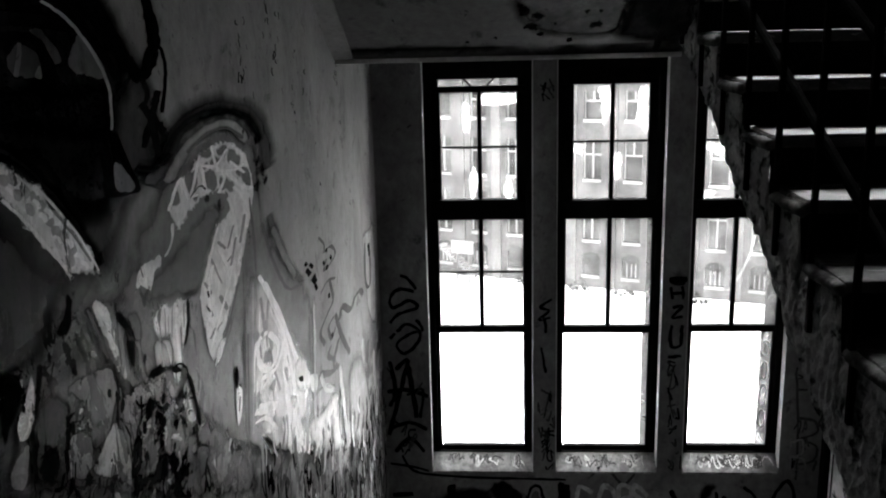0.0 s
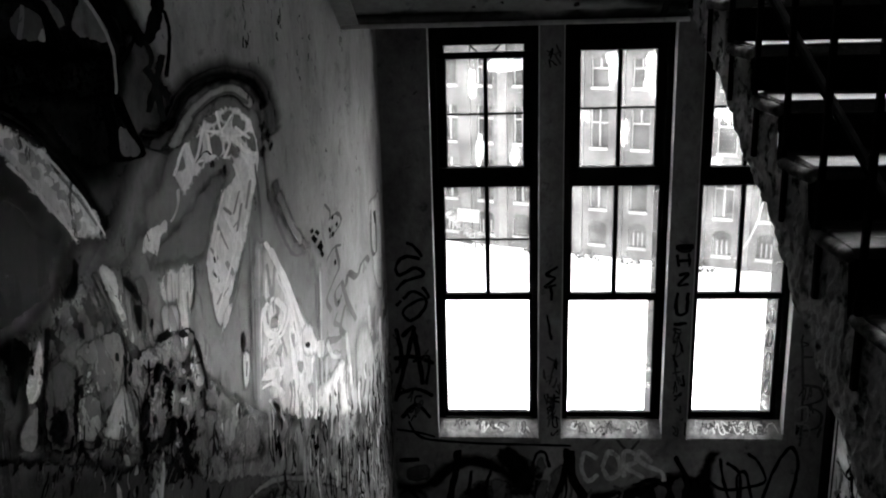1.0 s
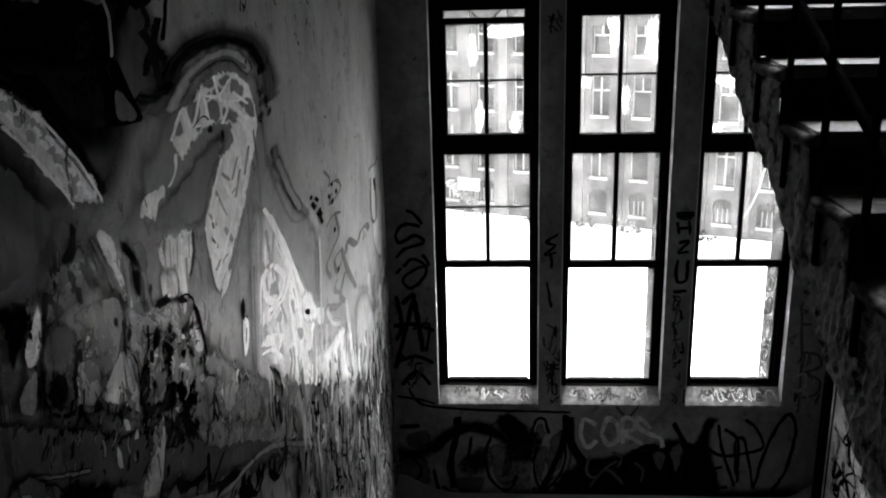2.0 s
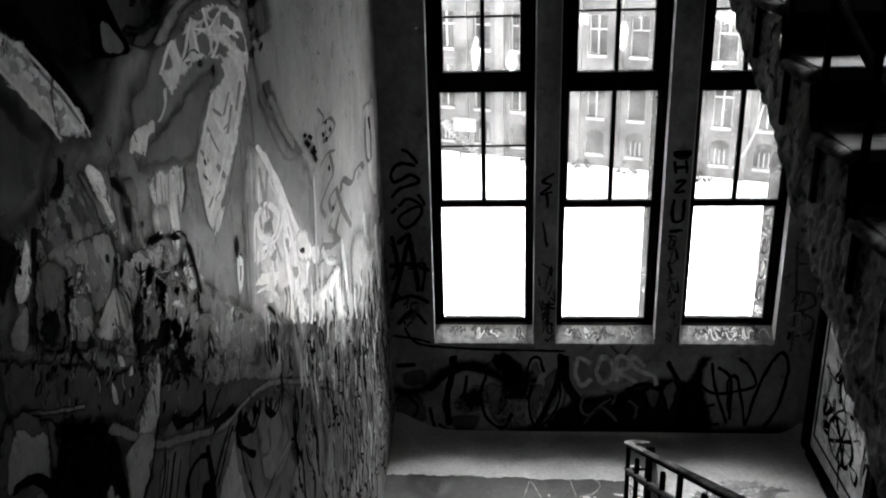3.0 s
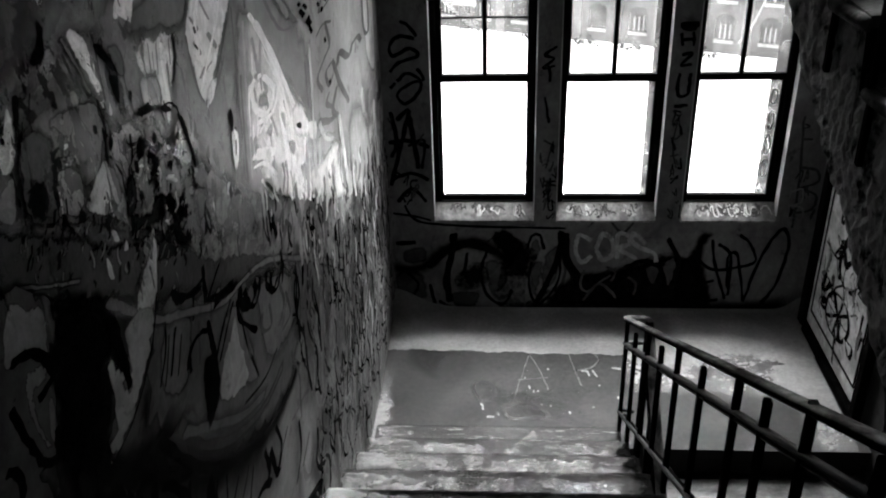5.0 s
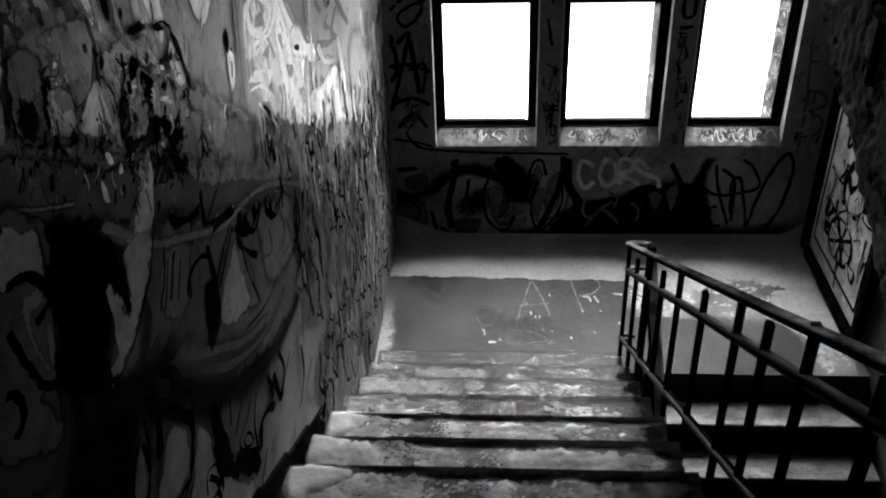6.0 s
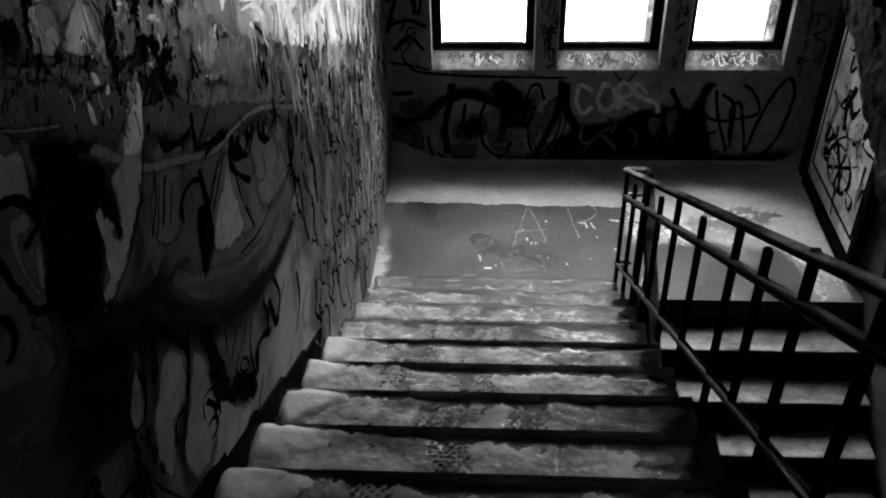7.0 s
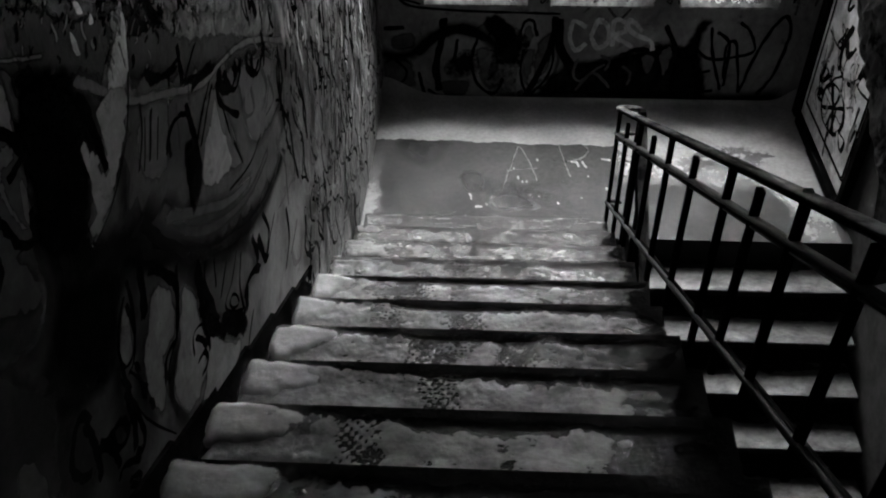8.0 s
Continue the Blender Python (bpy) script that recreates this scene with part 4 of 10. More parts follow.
def stroke(wall, kind, wu, wv, pts, sprayed=False):
    """A brush stroke, or a soft one sprayed from afar, with an oval pen wu by wv."""
    host, at = WALLS[wall]
    d = depth(wall)
    shake = (0.5 if kind == "hole" else 0.16) * min(wv * 1.5, 0.02)
    line = [(u + shake * 2 * noise.noise((u * 40, v * 40, 1)) + shake * noise.noise((u * 130, v * 130, 4)), v + shake * noise.noise((u * 40, v * 40, 8))) for u, v in curve_through(pts, fine=9 if kind == "hole" else 6)]
    bm = bmesh.new()
    cover = bm.verts.layers.float.new("cover")
    far, core = (1.5, 0.25) if sprayed else (1.35, 0.65)
    rows = []
    for i, (u, v) in enumerate(line):
        a, b = line[max(i - 1, 0)], line[min(i + 1, len(line) - 1)]
        du, dv = (b[0] - a[0]) / wu, (b[1] - a[1]) / wv
        k = math.hypot(du, dv) or 1.0
        w = 0.5 * (0.9 + 0.35 * noise.noise((u * 14, v * 14, 7)) + (0.7 if kind == "hole" else 0.25) * noise.noise((u * 60, v * 60, 3)))
        ou, ov = -dv / k * wu * w, du / k * wv * w
        row = []
        for q, c in ((far, 0.0), (core, 1.0), (-core, 1.0), (-far, 0.0)):
            p = bm.verts.new(at(u + ou * q, v + ov * q, d))
            p[cover] = c * (0.55 if i in (0, len(line) - 1) else 1.0)
            row.append(p)
        rows.append(row)
    for a, b in zip(rows, rows[1:]):
        for j in range(3):
            bm.faces.new((a[j], a[j + 1], b[j + 1], b[j]))
    return part("graffiti_stroke", bm, (MIST if sprayed else PAINT)[kind], host, SHADE[kind] + " graffiti stroke")


def patch(wall, kind, pts, feather=0.0):
    """A filled painted or broken area with a ragged edge, or one that thins out over the feather's width."""
    host, at = WALLS[wall]
    d = depth(wall)
    line = curve_through(pts, True, 9)
    size = max(max(p[0] for p in pts) - min(p[0] for p in pts), max(p[1] for p in pts) - min(p[1] for p in pts))
    rag = 0.3 * min(size, 0.12) if kind in ("hole", "flake") else min(0.014, 0.06 * size)
    flat = []
    for u, v in line:
        ru = noise.noise((u * 26, v * 26, 3)) + 0.7 * noise.noise((u * 90, v * 90, 5))
        rv = noise.noise((u * 26, v * 26, 13)) + 0.7 * noise.noise((u * 90, v * 90, 15))
        flat.append(Vector((u + ru * rag, v + rv * rag)))
    n = len(flat)
    ring = np.array([tuple(p) for p in flat])
    nxt = np.roll(ring, -1, 0)

    def inside_by(p):
        """How far a point lies from the outline."""
        e = nxt - ring
        s = np.clip(((p - ring) * e).sum(1) / np.maximum((e * e).sum(1), 1e-12), 0, 1)
        return float(np.sqrt((((ring + e * s[:, None]) - p) ** 2).sum(1).min()))
    lo, hi = ring.min(0), ring.max(0)
    small = float((hi - lo).min())
    band, rim = min(0.03, 0.12 * small), 0.45
    if kind in ("hole", "flake", "smear"):
        band = 0.4 * small
    if kind == "stain":
        band, rim = min(0.03, 0.14 * small), -0.25
    if feather:
        band, rim = min(feather, 0.45 * small), 0.0
    step = max(band * (0.45 if feather else 0.9), float((hi - lo).max()) / 26)
    extra = [Vector((a, b)) for a in np.arange(lo[0] + step / 2, hi[0], step) for b in np.arange(lo[1] + step / 2, hi[1], step) if inside_by(np.array((a, b))) > band * 0.5]
    vs, _, fs, *_ = delaunay_2d_cdt(flat + extra, [(i, (i + 1) % n) for i in range(n)], [], 1, 1e-5)
    bm = bmesh.new()
    cover = bm.verts.layers.float.new("cover")
    made = []
    for p in vs:
        q = bm.verts.new(at(p.x, p.y, d))
        q[cover] = min(1.0, rim + (1.0 - rim) * inside_by(np.array((p.x, p.y))) / band)
        made.append(q)
    for f in fs:
        bm.faces.new([made[i] for i in f])
    bmesh.ops.recalc_face_normals(bm, faces=bm.faces)
    names = {"hole": "plaster_hole", "stain": "floor_stain", "flake": "paint_flake"}
    return part(names.get(kind, "paint_patch"), bm, (MIST if feather else PAINT)[kind], host, SHADE[kind] + (" plaster loss" if kind == "hole" else " painted area"))


# west wall: sprayed ground of the large painted figure
patch("west", "dark", [(1.314, 3.789), (1.761, 3.815), (2.021, 3.614), (2.136, 3.435), (2.052, 3.340), (1.879, 3.333), (1.699, 3.208), (1.534, 3.234), (1.468, 3.150), (1.344, 3.128), (1.144, 3.151), (1.239, 3.508)], 0.063)
patch("west", "soot", [(1.314, 3.789), (1.737, 3.814), (1.933, 3.641), (1.841, 3.472), (1.884, 3.406), (1.729, 3.317), (1.587, 3.348), (1.466, 3.443), (1.251, 3.554)], 0.048)
patch("west", "dark", [(1.227, 3.461), (1.353, 3.423), (1.426, 3.365), (1.520, 3.265), (1.483, 3.208), (1.390, 3.159), (1.279, 3.145), (1.149, 3.166)], 0.043)
patch("west", "body", [(1.610, 3.256), (1.723, 3.195), (1.885, 3.295), (2.063, 3.378), (2.234, 3.423), (2.582, 3.441), (2.870, 3.352), (2.944, 3.048), (3.470, 2.699), (3.600, 2.513), (3.463, 2.215), (2.935, 2.223), (2.324, 2.528), (2.049, 2.757), (1.786, 2.877), (1.587, 3.083), (1.544, 3.188)], 0.051)
patch("west", "ground", [(2.173, 3.204), (2.317, 3.233), (2.495, 3.210), (2.415, 3.157), (2.300, 3.106), (2.222, 3.027), (2.015, 3.069), (1.885, 3.092), (1.842, 3.141), (1.986, 3.166)], 0.021)
stroke("west", "dark", 0.244, 0.072, [(1.957, 3.357), (2.068, 3.397), (2.168, 3.452), (2.339, 3.479), (2.565, 3.478), (2.825, 3.432), (2.980, 3.333), (2.997, 3.231)], True)
stroke("west", "soot", 0.106, 0.033, [(2.047, 3.387), (2.151, 3.447), (2.315, 3.474), (2.562, 3.467), (2.809, 3.425), (2.951, 3.333)], True)
stroke("west", "mid", 0.114, 0.035, [(2.075, 3.343), (2.230, 3.406), (2.422, 3.433), (2.606, 3.425), (2.782, 3.354)], True)
stroke("west", "dim", 0.035, 0.011, [(2.227, 3.395), (2.394, 3.421), (2.575, 3.416), (2.741, 3.368)], True)
# west wall: black lettering over the figure
patch("west", "black", [(1.273, 3.636), (1.532, 3.615), (1.613, 3.608), (1.705, 3.607), (1.804, 3.592), (1.799, 3.506), (1.754, 3.481), (1.563, 3.505), (1.382, 3.533), (1.249, 3.547)], 0.018)
patch("west", "black", [(1.314, 3.789), (1.713, 3.813), (1.739, 3.732), (1.683, 3.701), (1.537, 3.709), (1.295, 3.719)], 0.021)
patch("west", "dim", [(1.510, 3.705), (1.573, 3.697), (1.626, 3.640), (1.574, 3.638), (1.547, 3.673)], 0.006)
patch("west", "ground", [(1.663, 3.679), (1.706, 3.701), (1.759, 3.669), (1.799, 3.624), (1.802, 3.598), (1.705, 3.607), (1.641, 3.631)], 0.007)
patch("west", "dim", [(1.439, 3.669), (1.484, 3.684), (1.535, 3.664), (1.549, 3.635), (1.532, 3.616), (1.458, 3.621), (1.426, 3.646)], 0.005)
stroke("west", "body", 0.018, 0.009, [(1.481, 3.679), (1.471, 3.657), (1.454, 3.625)])
patch("west", "mid", [(1.514, 3.622), (1.534, 3.639), (1.541, 3.628), (1.536, 3.617)])
stroke("west", "black", 0.052, 0.022, [(1.571, 3.763), (1.668, 3.731), (1.749, 3.680), (1.815, 3.634), (1.856, 3.598)])
stroke("west", "black", 0.052, 0.024, [(1.399, 3.718), (1.538, 3.713), (1.661, 3.705), (1.739, 3.732)])
stroke("west", "black", 0.037, 0.017, [(1.390, 3.685), (1.459, 3.691), (1.530, 3.683), (1.570, 3.644), (1.590, 3.604)])
stroke("west", "black", 0.093, 0.038, [(1.740, 3.784), (1.786, 3.722), (1.864, 3.661), (1.932, 3.615), (1.982, 3.591)])
stroke("west", "black", 0.088, 0.031, [(1.982, 3.591), (2.038, 3.625), (2.076, 3.674), (2.062, 3.736), (2.038, 3.796)])
stroke("west", "black", 0.033, 0.011, [(2.077, 3.664), (2.122, 3.645), (2.130, 3.595), (2.084, 3.507)])
stroke("west", "black", 0.032, 0.012, [(1.929, 3.606), (1.869, 3.574), (1.830, 3.557)])
stroke("west", "soot", 0.032, 0.012, [(1.982, 3.591), (2.006, 3.559), (1.987, 3.535)])
stroke("west", "soot", 0.051, 0.018, [(2.073, 3.560), (2.028, 3.513), (1.955, 3.443)])
stroke("west", "soot", 0.047, 0.017, [(1.961, 3.539), (2.018, 3.503), (2.089, 3.460)])
stroke("west", "soot", 0.037, 0.014, [(2.017, 3.499), (2.026, 3.455), (2.046, 3.410)])
stroke("west", "soot", 0.028, 0.010, [(2.071, 3.489), (2.080, 3.442)])
stroke("west", "black", 0.051, 0.021, [(1.744, 3.490), (1.758, 3.426), (1.755, 3.375)])
stroke("west", "black", 0.048, 0.019, [(1.795, 3.492), (1.831, 3.444), (1.905, 3.356)])
stroke("west", "black", 0.028, 0.011, [(1.741, 3.381), (1.812, 3.364), (1.908, 3.358)])
patch("west", "ground", [(1.801, 3.440), (1.888, 3.365), (1.792, 3.376)])
stroke("west", "soot", 0.053, 0.020, [(1.893, 3.407), (1.993, 3.387), (2.109, 3.409)], True)
stroke("west", "black", 0.020, 0.008, [(1.918, 3.405), (2.036, 3.386)])
stroke("west", "mid", 0.015, 0.006, [(1.567, 3.747), (1.644, 3.723), (1.708, 3.688), (1.768, 3.638), (1.803, 3.590), (1.807, 3.545), (1.798, 3.500)])
# west wall: patterned arms of the figure
stroke("west", "soot", 0.035, 0.018, [(1.348, 3.527), (1.439, 3.483), (1.523, 3.418), (1.612, 3.335), (1.678, 3.249)], True)
patch("west", "wing", [(1.281, 3.559), (1.333, 3.529), (1.377, 3.500), (1.423, 3.477), (1.470, 3.445), (1.536, 3.388), (1.608, 3.320), (1.652, 3.267), (1.676, 3.230), (1.621, 3.252), (1.556, 3.250), (1.525, 3.283), (1.472, 3.336), (1.411, 3.393), (1.356, 3.436), (1.278, 3.493)])
patch("west", "ash", [(1.387, 3.476), (1.406, 3.475), (1.414, 3.463), (1.403, 3.455), (1.387, 3.463)])
patch("west", "ash", [(1.423, 3.450), (1.443, 3.448), (1.450, 3.435), (1.439, 3.428), (1.423, 3.436)])
patch("west", "ash", [(1.467, 3.417), (1.488, 3.415), (1.496, 3.401), (1.484, 3.394), (1.467, 3.402)])
patch("west", "ash", [(1.429, 3.419), (1.449, 3.416), (1.457, 3.403), (1.446, 3.396), (1.429, 3.404)])
patch("west", "ash", [(1.486, 3.387), (1.508, 3.385), (1.517, 3.371), (1.504, 3.364), (1.486, 3.373)])
patch("west", "ash", [(1.504, 3.364), (1.527, 3.361), (1.536, 3.346), (1.523, 3.339), (1.504, 3.348)])
patch("west", "ash", [(1.530, 3.350), (1.553, 3.346), (1.562, 3.332), (1.549, 3.324), (1.530, 3.334)])
patch("west", "ash", [(1.553, 3.321), (1.577, 3.318), (1.587, 3.302), (1.573, 3.295), (1.553, 3.305)])
patch("west", "ash", [(1.539, 3.304), (1.563, 3.300), (1.572, 3.284), (1.559, 3.277), (1.540, 3.288)])
patch("west", "ash", [(1.398, 3.449), (1.417, 3.447), (1.424, 3.435), (1.413, 3.427), (1.397, 3.435)])
patch("west", "ash", [(1.363, 3.478), (1.381, 3.477), (1.388, 3.465), (1.377, 3.458), (1.362, 3.465)])
patch("west", "ash", [(1.449, 3.436), (1.469, 3.434), (1.477, 3.421), (1.466, 3.413), (1.449, 3.421)])
stroke("west", "lace", 0.016, 0.008, [(1.411, 3.461), (1.425, 3.453), (1.429, 3.444)])
stroke("west", "lace", 0.017, 0.008, [(1.455, 3.444), (1.470, 3.436), (1.473, 3.426)])
stroke("west", "lace", 0.016, 0.008, [(1.452, 3.422), (1.467, 3.413), (1.471, 3.403)])
stroke("west", "lace", 0.017, 0.008, [(1.489, 3.399), (1.505, 3.390), (1.509, 3.380)])
stroke("west", "lace", 0.017, 0.008, [(1.468, 3.395), (1.484, 3.386), (1.487, 3.376)])
stroke("west", "lace", 0.019, 0.009, [(1.530, 3.366), (1.547, 3.356), (1.551, 3.346)])
stroke("west", "lace", 0.018, 0.008, [(1.509, 3.348), (1.525, 3.338), (1.529, 3.328)])
stroke("west", "lace", 0.019, 0.009, [(1.547, 3.331), (1.564, 3.321), (1.568, 3.310)])
stroke("west", "lace", 0.020, 0.009, [(1.578, 3.298), (1.596, 3.287), (1.601, 3.276)])
stroke("west", "lace", 0.020, 0.009, [(1.596, 3.278), (1.615, 3.267), (1.619, 3.256)])
stroke("west", "lace", 0.015, 0.008, [(1.375, 3.456), (1.389, 3.449), (1.392, 3.440)])
stroke("west", "lace", 0.009, 0.004, [(1.466, 3.445), (1.536, 3.386), (1.607, 3.318), (1.665, 3.241)])
stroke("west", "lace", 0.013, 0.007, [(1.358, 3.441), (1.416, 3.396), (1.474, 3.341), (1.530, 3.286), (1.558, 3.255)])
stroke("west", "mid", 0.009, 0.004, [(1.516, 3.392), (1.582, 3.330), (1.637, 3.268)])
patch("west", "wing", [(2.058, 3.266), (2.059, 3.296), (2.099, 3.318), (2.170, 3.342), (2.240, 3.350), (2.310, 3.376), (2.434, 3.387), (2.565, 3.381), (2.701, 3.340), (2.788, 3.282), (2.814, 3.206), (2.785, 3.153), (2.705, 3.083), (2.616, 2.998), (2.505, 2.925), (2.429, 2.881), (2.330, 2.818), (2.274, 2.820), (2.242, 2.880), (2.227, 2.964), (2.218, 3.013), (2.272, 3.074), (2.343, 3.118), (2.397, 3.166), (2.474, 3.175), (2.533, 3.189), (2.528, 3.230), (2.422, 3.256), (2.324, 3.260), (2.230, 3.250), (2.159, 3.229), (2.111, 3.217), (2.090, 3.244)])
patch("west", "body", [(2.318, 3.338), (2.411, 3.361), (2.531, 3.337), (2.423, 3.331)], 0.010)
patch("west", "body", [(2.587, 3.359), (2.702, 3.319), (2.645, 3.294), (2.550, 3.328)], 0.011)
patch("west", "body", [(2.294, 3.367), (2.321, 3.382), (2.438, 3.383), (2.400, 3.358)], 0.009)
patch("west", "body", [(2.324, 3.328), (2.430, 3.320), (2.440, 3.262), (2.331, 3.285)], 0.009)
patch("west", "body", [(2.476, 3.297), (2.589, 3.262), (2.613, 3.223), (2.475, 3.256)], 0.011)
patch("west", "body", [(2.688, 3.294), (2.777, 3.266), (2.782, 3.211), (2.691, 3.238)], 0.012)
patch("west", "body", [(2.194, 3.341), (2.278, 3.344), (2.284, 3.299), (2.218, 3.288)], 0.008)
patch("west", "body", [(2.087, 3.304), (2.131, 3.319), (2.145, 3.282), (2.093, 3.283)], 0.008)
patch("west", "body", [(2.466, 3.375), (2.563, 3.372), (2.543, 3.342), (2.470, 3.352)], 0.010)
patch("west", "body", [(2.609, 3.292), (2.679, 3.281), (2.671, 3.255)], 0.011)
patch("west", "body", [(2.229, 3.280), (2.292, 3.280), (2.260, 3.262)], 0.009)
stroke("west", "lace", 0.028, 0.009, [(2.061, 3.279), (2.161, 3.339), (2.213, 3.283), (2.319, 3.374)])
stroke("west", "lace", 0.020, 0.007, [(2.160, 3.335), (2.166, 3.297)])
stroke("west", "lace", 0.032, 0.010, [(2.307, 3.366), (2.332, 3.321), (2.337, 3.272)])
stroke("west", "lace", 0.030, 0.009, [(2.303, 3.352), (2.443, 3.329), (2.559, 3.359)])
stroke("west", "lace", 0.030, 0.009, [(2.443, 3.329), (2.516, 3.284), (2.447, 3.251)])
stroke("west", "lace", 0.047, 0.013, [(2.511, 3.308), (2.688, 3.228), (2.800, 3.205)])
stroke("west", "lace", 0.033, 0.010, [(2.759, 3.297), (2.632, 3.289), (2.439, 3.316)])
stroke("west", "lace", 0.024, 0.008, [(2.419, 3.387), (2.444, 3.334)])
stroke("west", "lace", 0.029, 0.008, [(2.576, 3.321), (2.724, 3.264)])
stroke("west", "lace", 0.036, 0.010, [(2.595, 3.244), (2.691, 3.192), (2.738, 3.130)])
stroke("west", "lace", 0.021, 0.007, [(2.195, 3.283), (2.282, 3.277)])
stroke("west", "lace", 0.027, 0.008, [(2.532, 3.223), (2.573, 3.164), (2.520, 3.142)])
stroke("west", "mid", 0.027, 0.008, [(2.564, 3.135), (2.492, 3.082)])
stroke("west", "mid", 0.019, 0.006, [(2.336, 3.092), (2.413, 3.000)])
stroke("west", "mid", 0.020, 0.006, [(2.471, 3.087), (2.405, 3.122)])
stroke("west", "mid", 0.030, 0.008, [(2.690, 3.143), (2.618, 3.068)])
stroke("west", "mid", 0.030, 0.009, [(2.384, 2.972), (2.444, 2.913)])
stroke("west", "mid", 0.021, 0.006, [(2.562, 2.960), (2.448, 2.888)])
stroke("west", "mid", 0.023, 0.008, [(2.277, 2.884), (2.322, 2.900)])
stroke("west", "mid", 0.023, 0.008, [(2.270, 2.981), (2.312, 2.936)])
stroke("west", "mid", 0.021, 0.006, [(2.442, 3.044), (2.529, 3.052)])
stroke("west", "mid", 0.028, 0.008, [(2.577, 3.095), (2.510, 3.026)])
stroke("west", "mid", 0.018, 0.006, [(2.264, 3.046), (2.319, 2.998)])
stroke("west", "mid", 0.019, 0.006, [(2.318, 2.885), (2.384, 2.896)])
stroke("west", "lace", 0.028, 0.009, [(2.422, 3.163), (2.339, 3.104), (2.273, 3.043)])
stroke("west", "lace", 0.030, 0.008, [(2.757, 3.198), (2.674, 3.090), (2.576, 3.009)])
stroke("west", "lace", 0.031, 0.009, [(2.488, 3.149), (2.444, 3.110)])
stroke("west", "lace", 0.032, 0.010, [(2.345, 3.071), (2.292, 3.006), (2.293, 2.942)])
stroke("west", "lace", 0.031, 0.009, [(2.521, 3.023), (2.446, 2.960)])
stroke("west", "lace", 0.024, 0.008, [(2.269, 2.854), (2.369, 2.917), (2.461, 2.972)])
stroke("west", "lace", 0.031, 0.009, [(2.410, 3.102), (2.468, 3.038), (2.476, 2.985)])
stroke("west", "wing", 0.021, 0.008, [(2.079, 3.245), (2.059, 3.202), (2.008, 3.181)])
stroke("west", "hole", 0.013, 0.004, [(2.217, 3.282), (2.297, 3.297), (2.340, 3.280)])
patch("west", "hole", [(2.315, 3.260), (2.354, 3.262), (2.378, 3.242), (2.329, 3.243)])
patch("west", "hole", [(2.395, 3.233), (2.458, 3.233), (2.494, 3.207), (2.429, 3.207)])
stroke("west", "black", 0.018, 0.006, [(2.284, 3.015), (2.294, 2.996)])
stroke("west", "black", 0.014, 0.005, [(2.273, 2.973), (2.292, 2.955)])
patch("west", "hole", [(2.700, 3.088), (2.735, 3.073), (2.750, 3.032), (2.717, 3.055)])
patch("west", "hole", [(2.852, 3.291), (2.925, 3.295), (2.973, 3.254), (2.977, 3.215), (2.937, 3.184), (2.944, 3.156), (2.859, 3.168), (2.826, 3.200), (2.863, 3.230)])
patch("west", "hole", [(2.726, 3.404), (2.757, 3.402), (2.749, 3.375), (2.730, 3.374)])
patch("west", "hole", [(2.856, 3.354), (2.893, 3.358), (2.875, 3.320)])
stroke("west", "dim", 0.013, 0.004, [(2.218, 3.013), (2.225, 2.941), (2.249, 2.854), (2.279, 2.818)])
stroke("west", "dim", 0.026, 0.007, [(2.753, 3.181), (2.769, 3.050), (2.765, 2.939)], True)
# west wall: pale limbs below the arms
patch("west", "wing", [(1.820, 3.152), (1.848, 3.186), (1.913, 3.196), (1.995, 3.188), (1.936, 3.156), (1.903, 3.134), (1.861, 3.151)])
patch("west", "wing", [(1.903, 3.086), (2.014, 3.066), (2.130, 3.048), (2.128, 2.996), (2.090, 2.950), (2.056, 2.904), (2.001, 2.852), (1.986, 2.909), (1.991, 2.983), (1.900, 3.022)])
stroke("west", "mid", 0.010, 0.004, [(1.941, 3.071), (1.933, 3.014)])
stroke("west", "mid", 0.010, 0.004, [(1.976, 3.066), (1.965, 3.000)])
stroke("west", "mid", 0.011, 0.004, [(2.022, 3.052), (2.003, 2.984)])
stroke("west", "mid", 0.015, 0.005, [(2.064, 2.991), (2.056, 2.904)])
stroke("west", "mid", 0.011, 0.004, [(2.056, 3.049), (2.038, 2.983)])
stroke("west", "mid", 0.011, 0.004, [(2.102, 3.040), (2.086, 2.981)])
stroke("west", "mid", 0.007, 0.003, [(1.992, 3.041), (1.983, 2.997)])
stroke("west", "mid", 0.014, 0.005, [(2.005, 2.923), (2.005, 2.865)])
stroke("west", "lace", 0.022, 0.008, [(2.047, 3.045), (2.038, 2.969), (2.030, 2.899)])
stroke("west", "lace", 0.019, 0.007, [(2.120, 3.043), (2.109, 2.988)])
stroke("west", "lace", 0.016, 0.006, [(1.918, 3.065), (1.920, 3.021)])
stroke("west", "lace", 0.015, 0.006, [(1.855, 3.176), (1.843, 3.156)])
patch("west", "ash", [(1.898, 3.016), (1.997, 2.978), (1.987, 2.913), (1.936, 2.922), (1.887, 2.952)], 0.014)
stroke("west", "soot", 0.031, 0.011, [(2.128, 3.041), (2.121, 2.984), (2.082, 2.938)], True)
patch("west", "dim", [(1.764, 3.116), (1.818, 3.111), (1.840, 3.052), (1.799, 3.041)], 0.010)
patch("west", "dark", [(1.709, 3.144), (1.764, 3.113), (1.799, 3.064), (1.807, 2.999), (1.779, 2.945), (1.767, 3.014), (1.744, 3.085)], 0.008)
patch("west", "black", [(1.708, 3.139), (1.743, 3.123), (1.794, 3.068), (1.760, 3.077)])
